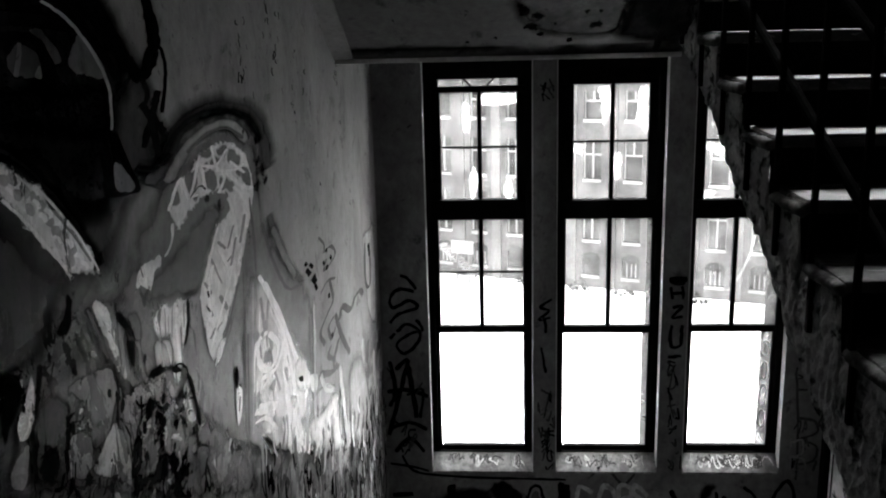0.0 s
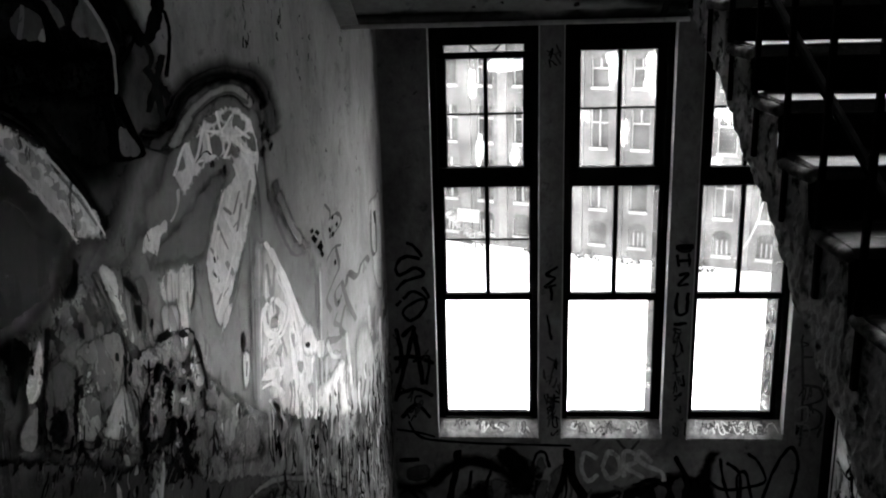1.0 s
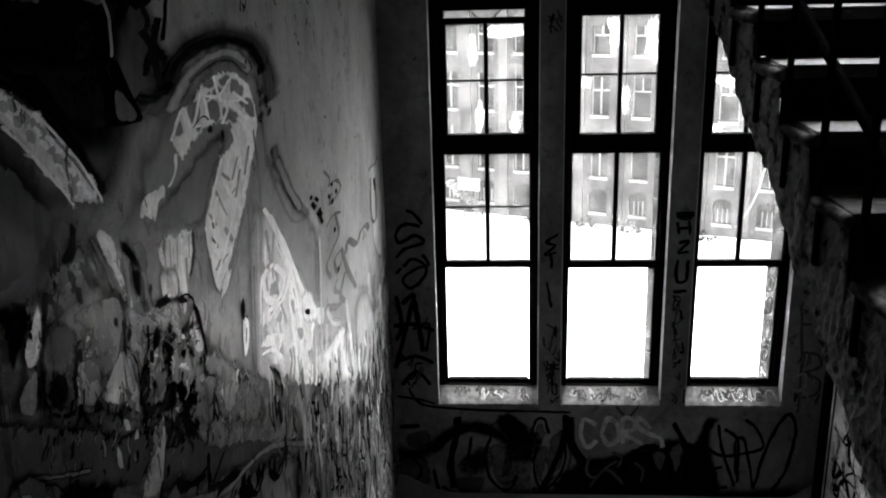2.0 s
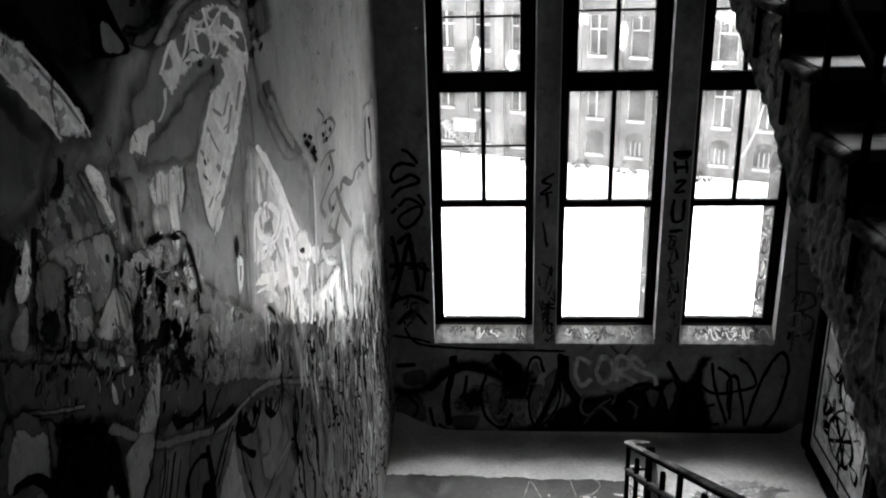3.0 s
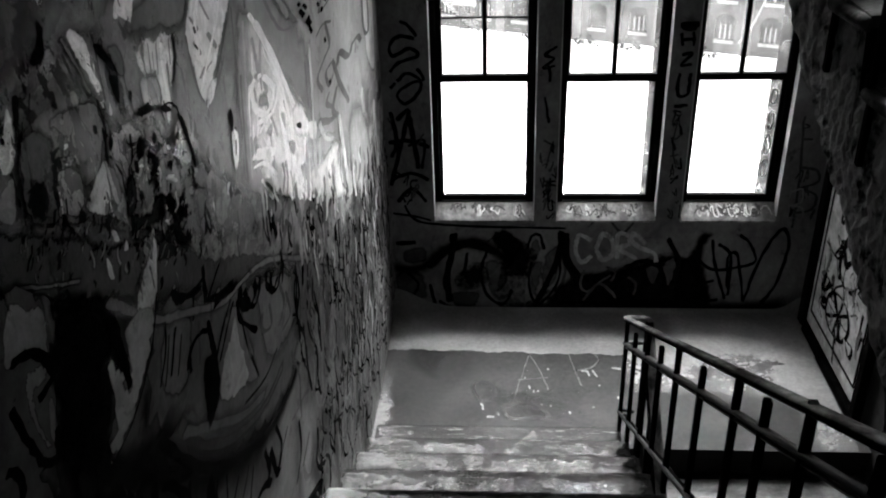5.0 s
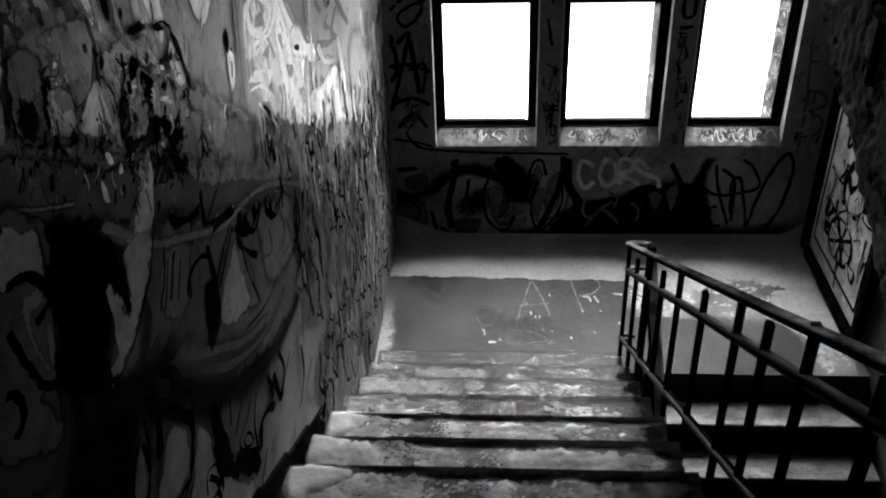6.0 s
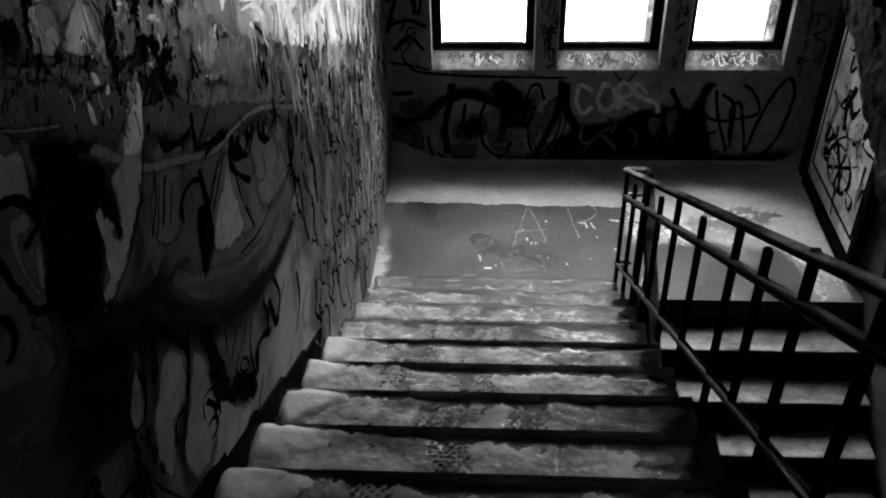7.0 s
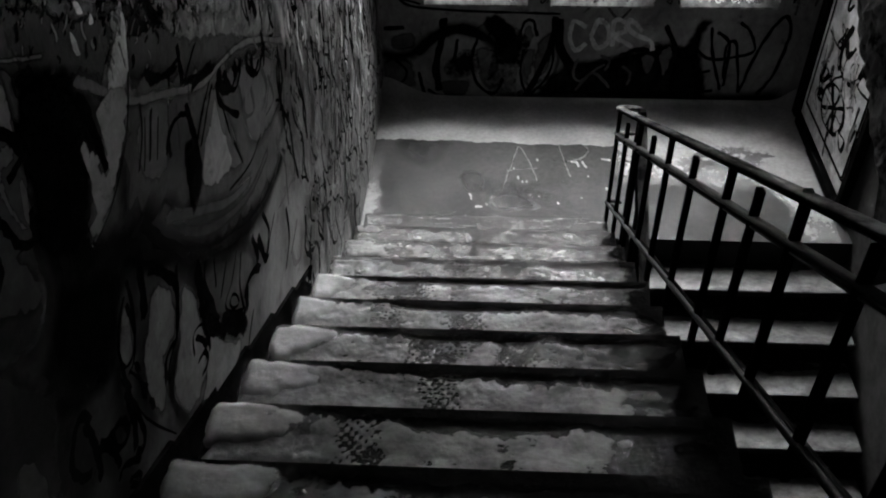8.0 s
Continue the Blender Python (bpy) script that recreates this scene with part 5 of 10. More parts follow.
patch("west", "black", [(1.750, 3.063), (1.789, 3.050), (1.776, 3.001), (1.756, 3.019)])
patch("west", "wing", [(1.607, 3.193), (1.667, 3.171), (1.693, 3.125), (1.706, 3.072), (1.706, 3.018), (1.688, 3.037), (1.666, 3.087), (1.638, 3.139)])
stroke("west", "lace", 0.017, 0.007, [(1.642, 3.173), (1.675, 3.121), (1.688, 3.069)])
stroke("west", "dim", 0.023, 0.011, [(1.591, 3.189), (1.629, 3.126), (1.658, 3.056)], True)
patch("west", "black", [(1.521, 3.234), (1.545, 3.218), (1.515, 3.165), (1.471, 3.179), (1.509, 3.208)], 0.004)
# west wall: tall white-sprayed wedge beside the window
patch("west", "mid", [(2.665, 2.967), (2.791, 2.932), (3.070, 2.687), (3.430, 2.377), (3.492, 2.152), (3.402, 2.011), (2.931, 2.212), (2.535, 2.423), (2.514, 2.619), (2.591, 2.844)], 0.046)
patch("west", "pale", [(2.789, 2.925), (2.994, 2.721), (3.232, 2.535), (3.414, 2.285), (3.362, 2.035), (2.933, 2.220), (2.649, 2.437), (2.631, 2.569), (2.713, 2.805)], 0.033)
stroke("west", "lace", 0.028, 0.007, [(2.826, 2.746), (2.829, 2.705), (2.798, 2.677)])
stroke("west", "wing", 0.021, 0.005, [(2.779, 2.452), (2.755, 2.395), (2.765, 2.325)])
stroke("west", "lace", 0.030, 0.007, [(3.202, 2.192), (3.281, 2.102), (3.386, 1.998)])
stroke("west", "wing", 0.047, 0.011, [(3.243, 2.259), (3.228, 2.173), (3.185, 2.099)])
stroke("west", "mid", 0.046, 0.012, [(2.862, 2.686), (2.888, 2.640), (2.923, 2.592)])
stroke("west", "lace", 0.039, 0.009, [(3.000, 2.294), (3.085, 2.201), (3.185, 2.099)])
stroke("west", "wing", 0.016, 0.004, [(2.747, 2.601), (2.760, 2.546), (2.816, 2.472)])
stroke("west", "lace", 0.052, 0.013, [(2.905, 2.613), (2.896, 2.555), (2.909, 2.487)])
stroke("west", "wing", 0.043, 0.011, [(2.923, 2.650), (2.918, 2.602), (2.927, 2.549)])
stroke("west", "mid", 0.038, 0.010, [(2.686, 2.441), (2.690, 2.406), (2.682, 2.376)])
stroke("west", "lace", 0.036, 0.010, [(2.759, 2.644), (2.750, 2.588), (2.715, 2.543)])
stroke("west", "wing", 0.067, 0.015, [(3.337, 2.215), (3.357, 2.170), (3.337, 2.139)])
stroke("west", "lace", 0.026, 0.006, [(3.037, 2.263), (3.041, 2.216), (3.055, 2.164)])
stroke("west", "wing", 0.021, 0.005, [(3.154, 2.467), (3.113, 2.425), (3.106, 2.369)])
stroke("west", "mid", 0.030, 0.008, [(2.809, 2.609), (2.827, 2.565), (2.874, 2.509)])
stroke("west", "lace", 0.016, 0.004, [(2.768, 2.800), (2.749, 2.735), (2.730, 2.670)])
stroke("west", "wing", 0.028, 0.008, [(2.690, 2.406), (2.755, 2.344), (2.788, 2.296)])
stroke("west", "lace", 0.024, 0.006, [(2.845, 2.655), (2.865, 2.616), (2.857, 2.586)])
stroke("west", "wing", 0.020, 0.006, [(2.681, 2.598), (2.670, 2.559), (2.671, 2.513)])
stroke("west", "mid", 0.046, 0.012, [(2.726, 2.755), (2.749, 2.659), (2.786, 2.556)])
stroke("west", "lace", 0.024, 0.005, [(3.162, 2.329), (3.173, 2.234), (3.222, 2.119)])
stroke("west", "wing", 0.059, 0.013, [(3.289, 2.164), (3.332, 2.085), (3.366, 2.008)])
stroke("west", "lace", 0.053, 0.013, [(3.026, 2.445), (3.045, 2.355), (3.016, 2.286)])
stroke("west", "wing", 0.062, 0.014, [(3.309, 2.123), (3.270, 2.100), (3.268, 2.057)])
stroke("west", "mid", 0.032, 0.009, [(2.683, 2.531), (2.711, 2.478), (2.714, 2.437)])
stroke("west", "lace", 0.040, 0.011, [(2.702, 2.721), (2.655, 2.653), (2.633, 2.576)])
stroke("west", "wing", 0.031, 0.007, [(3.264, 2.226), (3.339, 2.111), (3.409, 1.997)])
stroke("west", "lace", 0.021, 0.005, [(3.161, 2.226), (3.164, 2.168), (3.212, 2.085)])
stroke("west", "wing", 0.034, 0.008, [(3.148, 2.415), (3.144, 2.337), (3.106, 2.274)])
stroke("west", "mid", 0.034, 0.009, [(2.882, 2.809), (2.846, 2.737), (2.824, 2.661)])
stroke("west", "lace", 0.019, 0.005, [(2.782, 2.645), (2.820, 2.568), (2.889, 2.476)])
stroke("west", "wing", 0.047, 0.012, [(2.963, 2.320), (2.988, 2.253), (3.063, 2.159)])
stroke("west", "lace", 0.041, 0.011, [(2.804, 2.696), (2.803, 2.613), (2.829, 2.518)])
stroke("west", "wing", 0.032, 0.008, [(2.754, 2.726), (2.771, 2.659), (2.755, 2.604)])
stroke("west", "mid", 0.038, 0.010, [(2.788, 2.844), (2.805, 2.776), (2.815, 2.708)])
stroke("west", "lace", 0.057, 0.014, [(3.024, 2.588), (3.073, 2.513), (3.099, 2.444)])
stroke("west", "wing", 0.047, 0.012, [(2.829, 2.491), (2.841, 2.395), (2.867, 2.287)])
stroke("west", "lace", 0.048, 0.011, [(3.045, 2.324), (3.020, 2.269), (3.011, 2.208)])
stroke("west", "wing", 0.020, 0.005, [(2.741, 2.755), (2.776, 2.704), (2.787, 2.663)])
stroke("west", "mid", 0.029, 0.007, [(2.854, 2.495), (2.850, 2.424), (2.810, 2.369)])
stroke("west", "lace", 0.016, 0.004, [(2.846, 2.465), (2.839, 2.416), (2.805, 2.382)])
stroke("west", "wing", 0.045, 0.010, [(3.198, 2.248), (3.187, 2.176), (3.167, 2.108)])
stroke("west", "lace", 0.046, 0.011, [(3.147, 2.213), (3.143, 2.166), (3.114, 2.134)])
stroke("west", "wing", 0.038, 0.009, [(3.184, 2.338), (3.241, 2.255), (3.291, 2.173)])
stroke("west", "mid", 0.037, 0.010, [(2.834, 2.452), (2.857, 2.394), (2.838, 2.356)])
stroke("west", "lace", 0.030, 0.008, [(2.860, 2.571), (2.838, 2.495), (2.851, 2.402)])
stroke("west", "wing", 0.056, 0.014, [(3.057, 2.428), (3.070, 2.344), (3.066, 2.267)])
stroke("west", "lace", 0.041, 0.010, [(2.962, 2.727), (3.037, 2.603), (3.142, 2.460)])
stroke("west", "wing", 0.042, 0.011, [(2.775, 2.673), (2.834, 2.561), (2.918, 2.432)])
stroke("west", "mid", 0.047, 0.011, [(3.098, 2.533), (3.136, 2.472), (3.167, 2.414)])
stroke("west", "lace", 0.017, 0.004, [(2.893, 2.628), (2.875, 2.594), (2.871, 2.554)])
stroke("west", "wing", 0.043, 0.010, [(2.956, 2.735), (3.011, 2.665), (3.045, 2.602)])
stroke("west", "lace", 0.053, 0.012, [(3.245, 2.160), (3.309, 2.084), (3.346, 2.018)])
stroke("west", "wing", 0.017, 0.004, [(2.746, 2.572), (2.750, 2.484), (2.782, 2.384)])
stroke("west", "mid", 0.028, 0.007, [(2.844, 2.650), (2.895, 2.553), (2.957, 2.450)])
stroke("west", "lace", 0.022, 0.005, [(2.906, 2.782), (2.919, 2.745), (2.962, 2.698)])
stroke("west", "wing", 0.039, 0.010, [(2.780, 2.429), (2.777, 2.366), (2.809, 2.286)])
stroke("west", "lace", 0.037, 0.009, [(3.098, 2.213), (3.230, 2.112), (3.336, 2.023)])
stroke("west", "wing", 0.025, 0.007, [(2.717, 2.549), (2.772, 2.455), (2.823, 2.359)])
stroke("west", "mid", 0.040, 0.011, [(2.677, 2.559), (2.678, 2.490), (2.667, 2.425)])
stroke("west", "lace", 0.062, 0.016, [(2.845, 2.706), (2.728, 2.712), (2.721, 2.639), (2.853, 2.573), (2.978, 2.609), (2.858, 2.697)])
stroke("west", "lace", 0.059, 0.015, [(2.721, 2.586), (2.927, 2.549), (3.045, 2.602), (3.014, 2.672)])
stroke("west", "lace", 0.047, 0.011, [(2.787, 2.918), (2.942, 2.770), (3.091, 2.572), (3.157, 2.345), (3.052, 2.188)])
stroke("west", "lace", 0.088, 0.024, [(2.643, 2.514), (2.761, 2.470), (2.905, 2.417)])
stroke("west", "lace", 0.048, 0.012, [(2.849, 2.878), (3.065, 2.668), (3.259, 2.419)])
stroke("west", "lace", 0.049, 0.012, [(3.025, 2.532), (3.044, 2.349), (3.041, 2.216)])
stroke("west", "lace", 0.054, 0.014, [(2.724, 2.549), (2.863, 2.553)])
stroke("west", "lace", 0.062, 0.014, [(3.187, 2.447), (3.133, 2.264), (3.155, 2.137)])
stroke("west", "lace", 0.059, 0.013, [(3.360, 2.403), (3.329, 2.224)])
stroke("west", "lace", 0.033, 0.009, [(2.619, 2.479), (2.752, 2.437), (2.882, 2.336)])
patch("west", "wing", [(3.232, 2.466), (3.346, 2.428), (3.448, 2.321), (3.429, 2.259), (3.232, 2.327), (3.181, 2.427)], 0.023)
patch("west", "pale", [(3.455, 2.308), (3.575, 2.265), (3.556, 2.201), (3.438, 2.250)])
patch("west", "mid", [(2.800, 2.658), (2.883, 2.623), (2.859, 2.595), (2.774, 2.620)], 0.013)
patch("west", "mid", [(2.808, 2.526), (2.902, 2.521), (2.874, 2.478)], 0.013)
patch("west", "mid", [(2.749, 2.735), (2.805, 2.727), (2.784, 2.703)], 0.013)
patch("west", "mid", [(3.018, 2.509), (3.084, 2.487), (3.067, 2.428)], 0.015)
patch("west", "mid", [(3.088, 2.375), (3.192, 2.330), (3.141, 2.293)], 0.016)
patch("west", "mid", [(3.219, 2.215), (3.318, 2.189), (3.316, 2.107)], 0.018)
patch("west", "mid", [(2.709, 2.393), (2.808, 2.362), (2.793, 2.311)], 0.013)
patch("west", "black", [(3.227, 2.381), (3.287, 2.375), (3.323, 2.351), (3.299, 2.342)])
stroke("west", "dim", 0.023, 0.007, [(2.618, 2.781), (2.576, 2.611), (2.540, 2.439)])
stroke("west", "dim", 0.017, 0.005, [(2.617, 2.980), (2.584, 2.774), (2.548, 2.605)])
stroke("west", "dim", 0.015, 0.005, [(2.491, 2.877), (2.396, 2.824), (2.293, 2.796)])
stroke("west", "ash", 0.024, 0.007, [(2.717, 2.916), (2.658, 2.711), (2.591, 2.453)])
stroke("west", "dim", 0.015, 0.005, [(2.562, 2.960), (2.445, 2.876), (2.331, 2.823)])
stroke("west", "ash", 0.043, 0.009, [(3.592, 2.566), (3.560, 2.377), (3.505, 2.197)])
stroke("west", "dim", 0.031, 0.007, [(3.483, 2.552), (3.471, 2.361)])
stroke("west", "mid", 0.059, 0.013, [(3.371, 2.254), (3.306, 2.038)])
patch("west", "lace", [(2.454, 2.663), (2.513, 2.638), (2.487, 2.567), (2.441, 2.557)])
patch("west", "black", [(2.478, 2.728), (2.491, 2.687), (2.460, 2.664), (2.448, 2.704)])
stroke("west", "black", 0.016, 0.005, [(2.486, 2.628), (2.468, 2.588)])
patch("west", "wing", [(2.403, 2.846), (2.347, 2.802), (2.284, 2.800), (2.327, 2.846)], 0.006)
# west wall: scribbles at the window end, and pale spray that also carries the window's sheen
stroke("west", "dim", 0.084, 0.019, [(2.969, 3.082), (3.054, 2.983), (3.192, 2.853), (3.411, 2.721)], True)
stroke("west", "dim", 0.032, 0.008, [(2.876, 3.073), (2.937, 2.971), (3.062, 2.837), (3.199, 2.751), (3.453, 2.714)])
stroke("west", "body", 0.100, 0.024, [(3.003, 3.035), (3.133, 2.902), (3.302, 2.770)], True)
stroke("west", "black", 0.074, 0.016, [(3.485, 2.747), (3.563, 2.706)])
stroke("west", "black", 0.065, 0.014, [(3.554, 2.752), (3.615, 2.721)])
stroke("west", "black", 0.089, 0.018, [(3.604, 2.685), (3.664, 2.643)])
stroke("west", "black", 0.062, 0.013, [(3.472, 2.779), (3.510, 2.759)])
stroke("west", "black", 0.057, 0.011, [(3.639, 2.641), (3.679, 2.609)])
stroke("west", "dim", 0.053, 0.010, [(3.869, 2.725), (4.034, 2.711), (4.136, 2.653), (3.982, 2.638), (3.846, 2.648), (3.911, 2.683)])
stroke("west", "dim", 0.037, 0.007, [(3.766, 2.816), (3.878, 2.754), (3.842, 2.722)])
stroke("west", "dim", 0.052, 0.010, [(3.743, 2.570), (3.907, 2.579), (4.101, 2.540)])
stroke("west", "dim", 0.063, 0.012, [(3.960, 2.564), (4.016, 2.460), (3.864, 2.438), (3.693, 2.406), (3.775, 2.325)])
stroke("west", "dim", 0.054, 0.010, [(4.020, 2.376), (3.872, 2.371), (3.935, 2.294), (4.032, 2.316)])
stroke("west", "dim", 0.076, 0.013, [(4.051, 2.377), (4.168, 2.240), (4.389, 2.053)])
stroke("west", "dim", 0.103, 0.017, [(4.158, 2.313), (4.237, 2.357), (4.423, 2.280), (4.529, 2.259), (4.614, 2.283), (4.814, 2.267), (4.906, 2.213)])
stroke("west", "dim", 0.084, 0.015, [(4.101, 2.235), (3.958, 2.174), (4.062, 2.106)])
stroke("west", "dim", 0.089, 0.017, [(4.035, 2.122), (3.864, 2.155), (3.618, 2.243)])
stroke("west", "dim", 0.067, 0.012, [(3.900, 2.274), (3.835, 2.249), (3.963, 2.189), (4.063, 2.214)])
stroke("west", "dim", 0.045, 0.008, [(4.058, 1.991), (4.182, 1.848), (4.218, 1.740)])
stroke("west", "black", 0.051, 0.010, [(3.912, 2.730), (3.932, 2.707)])
stroke("west", "black", 0.054, 0.010, [(4.008, 2.674), (4.030, 2.650)])
stroke("west", "black", 0.052, 0.010, [(3.903, 2.654), (3.923, 2.630)])
stroke("west", "black", 0.052, 0.010, [(3.917, 2.517), (3.938, 2.492)])
stroke("west", "black", 0.054, 0.010, [(3.943, 2.319), (3.964, 2.292)])
stroke("west", "black", 0.050, 0.010, [(3.833, 2.693), (3.853, 2.670)])
patch("west", "ash", [(4.985, 2.531), (5.263, 2.521), (5.452, 2.479), (5.380, 1.930), (5.105, 2.034), (5.032, 2.250)], 0.026)
stroke("west", "dim", 0.066, 0.010, [(5.059, 2.480), (5.032, 2.250), (5.208, 2.200), (5.235, 2.437)])
stroke("west", "black", 0.068, 0.010, [(5.188, 2.442), (5.213, 2.367)])
patch("west", "mid", [(3.554, 2.197), (3.955, 2.063), (3.771, 2.040), (3.563, 2.102)], 0.014)
patch("west", "pale", [(3.414, 2.131), (3.644, 2.069), (3.847, 2.052), (4.016, 2.008), (4.033, 1.908), (4.027, 1.786), (4.155, 1.652), (3.834, 1.769), (3.593, 1.901), (3.381, 2.021)], 0.030)
stroke("west", "ash", 0.076, 0.013, [(4.090, 2.094), (4.138, 1.927), (4.177, 1.722), (4.251, 1.612)])
stroke("west", "ash", 0.062, 0.012, [(3.641, 2.233), (3.741, 2.123), (3.920, 2.049)])
stroke("west", "ash", 0.065, 0.013, [(3.505, 2.197), (3.486, 2.052)])
stroke("west", "ash", 0.087, 0.014, [(4.478, 1.975), (4.459, 1.791), (4.474, 1.588)])
stroke("west", "ash", 0.079, 0.012, [(4.810, 1.983), (4.753, 1.665), (4.745, 1.356)])
stroke("west", "ash", 0.090, 0.015, [(4.547, 1.819), (4.564, 1.613)])
stroke("west", "ash", 0.093, 0.016, [(4.165, 1.795), (4.215, 1.616)])
stroke("west", "ash", 0.072, 0.014, [(3.678, 1.962), (3.685, 1.849)])
stroke("west", "ash", 0.118, 0.017, [(5.219, 1.764), (5.206, 1.397), (5.214, 1.087)])
stroke("west", "ash", 0.105, 0.016, [(4.915, 1.596), (4.857, 1.265)])
patch("west", "mid", [(4.377, 2.014), (4.791, 1.922), (5.023, 1.551), (5.039, 1.211), (4.438, 1.474), (4.258, 1.752)], 0.108)
stroke("west", "pale", 0.038, 0.007, [(3.792, 1.827), (3.789, 1.769), (3.786, 1.711)])
stroke("west", "ash", 0.090, 0.013, [(5.020, 1.232), (4.997, 1.161), (4.974, 1.091)])
stroke("west", "mid", 0.103, 0.014, [(5.341, 1.303), (5.331, 1.272), (5.346, 1.230)])
stroke("west", "ash", 0.037, 0.006, [(4.376, 1.772), (4.382, 1.731), (4.405, 1.682)])
stroke("west", "dim", 0.081, 0.013, [(4.599, 1.721), (4.572, 1.636), (4.490, 1.574)])
stroke("west", "dim", 0.043, 0.006, [(4.919, 1.383), (4.919, 1.307), (4.814, 1.282)])
stroke("west", "pale", 0.070, 0.012, [(4.148, 1.905), (4.150, 1.859), (4.153, 1.812)])
stroke("west", "ash", 0.027, 0.005, [(3.822, 1.970), (3.806, 1.919), (3.829, 1.849)])
stroke("west", "mid", 0.078, 0.012, [(4.671, 1.409), (4.677, 1.358), (4.664, 1.316)])
stroke("west", "ash", 0.067, 0.012, [(4.072, 1.929), (4.094, 1.896), (4.045, 1.896)])
stroke("west", "dim", 0.087, 0.014, [(4.719, 1.560), (4.680, 1.506), (4.678, 1.430)])
stroke("west", "dim", 0.035, 0.007, [(3.749, 1.967), (3.731, 1.954), (3.762, 1.917)])
stroke("west", "pale", 0.055, 0.011, [(3.543, 1.991), (3.525, 1.976), (3.508, 1.961)])
stroke("west", "ash", 0.055, 0.011, [(3.643, 1.889), (3.627, 1.837), (3.588, 1.798)])
stroke("west", "mid", 0.033, 0.006, [(3.881, 1.924), (3.845, 1.855), (3.862, 1.761)])
stroke("west", "ash", 0.040, 0.008, [(3.504, 1.947), (3.505, 1.910), (3.518, 1.869)])
stroke("west", "dim", 0.044, 0.009, [(3.460, 2.005), (3.431, 1.991), (3.466, 1.945)])
stroke("west", "dim", 0.035, 0.007, [(3.653, 2.100), (3.648, 2.083), (3.678, 2.049)])
stroke("west", "pale", 0.042, 0.007, [(4.381, 1.728), (4.338, 1.652), (4.378, 1.536)])
stroke("west", "ash", 0.052, 0.007, [(5.204, 1.227), (5.219, 1.104), (5.164, 1.019)])
stroke("west", "mid", 0.045, 0.007, [(4.471, 1.514), (4.428, 1.505), (4.454, 1.459)])
stroke("west", "ash", 0.067, 0.012, [(4.250, 1.728), (4.253, 1.677), (4.240, 1.636)])
stroke("west", "dim", 0.028, 0.006, [(3.469, 2.195), (3.461, 2.168), (3.432, 2.151)])
stroke("west", "dim", 0.070, 0.012, [(4.417, 1.719), (4.437, 1.661), (4.372, 1.639)])
stroke("west", "pale", 0.027, 0.005, [(3.850, 1.773), (3.828, 1.749), (3.858, 1.699)])
stroke("west", "ash", 0.040, 0.006, [(4.607, 1.414), (4.570, 1.367), (4.591, 1.294)])
stroke("west", "mid", 0.047, 0.009, [(4.004, 1.970), (3.977, 1.935), (3.965, 1.894)])
stroke("west", "ash", 0.047, 0.010, [(3.609, 2.171), (3.592, 2.113), (3.552, 2.065)])
stroke("west", "dim", 0.044, 0.008, [(3.808, 1.926), (3.813, 1.845), (3.766, 1.789)])
stroke("west", "dim", 0.044, 0.009, [(3.621, 1.994), (3.618, 1.942), (3.569, 1.910)])
stroke("west", "pale", 0.030, 0.005, [(4.016, 1.750), (3.994, 1.731), (3.986, 1.705)])
stroke("west", "ash", 0.036, 0.007, [(4.059, 1.887), (4.028, 1.839), (4.039, 1.769)])
stroke("west", "mid", 0.043, 0.008, [(4.196, 1.610), (4.171, 1.532), (4.162, 1.445)])
stroke("west", "ash", 0.040, 0.007, [(4.251, 1.787), (4.228, 1.713), (4.174, 1.655)])
stroke("west", "dim", 0.053, 0.008, [(5.030, 1.342), (5.000, 1.249), (4.969, 1.153)])
stroke("west", "dim", 0.024, 0.005, [(3.430, 2.027), (3.433, 1.957), (3.415, 1.896)])
stroke("west", "pale", 0.036, 0.006, [(4.363, 1.672), (4.352, 1.636), (4.374, 1.584)])
stroke("west", "ash", 0.049, 0.010, [(3.679, 2.010), (3.694, 1.968), (3.684, 1.935)])
stroke("west", "mid", 0.046, 0.009, [(3.807, 1.969), (3.814, 1.946), (3.822, 1.923)])
stroke("west", "ash", 0.035, 0.008, [(3.490, 2.107), (3.506, 2.076), (3.468, 2.073)])
stroke("west", "dim", 0.055, 0.008, [(4.882, 1.270), (4.898, 1.167), (4.872, 1.085)])
stroke("west", "dim", 0.073, 0.010, [(5.434, 1.411), (5.426, 1.386), (5.393, 1.373)])
stroke("west", "pale", 0.042, 0.009, [(3.497, 2.047), (3.492, 1.990), (3.477, 1.940)])
stroke("west", "ash", 0.044, 0.007, [(4.604, 1.739), (4.552, 1.705), (4.591, 1.631)])
stroke("west", "mid", 0.049, 0.009, [(3.865, 1.968), (3.841, 1.939), (3.858, 1.895)])
stroke("west", "ash", 0.045, 0.010, [(3.452, 1.978), (3.444, 1.954), (3.427, 1.937)])
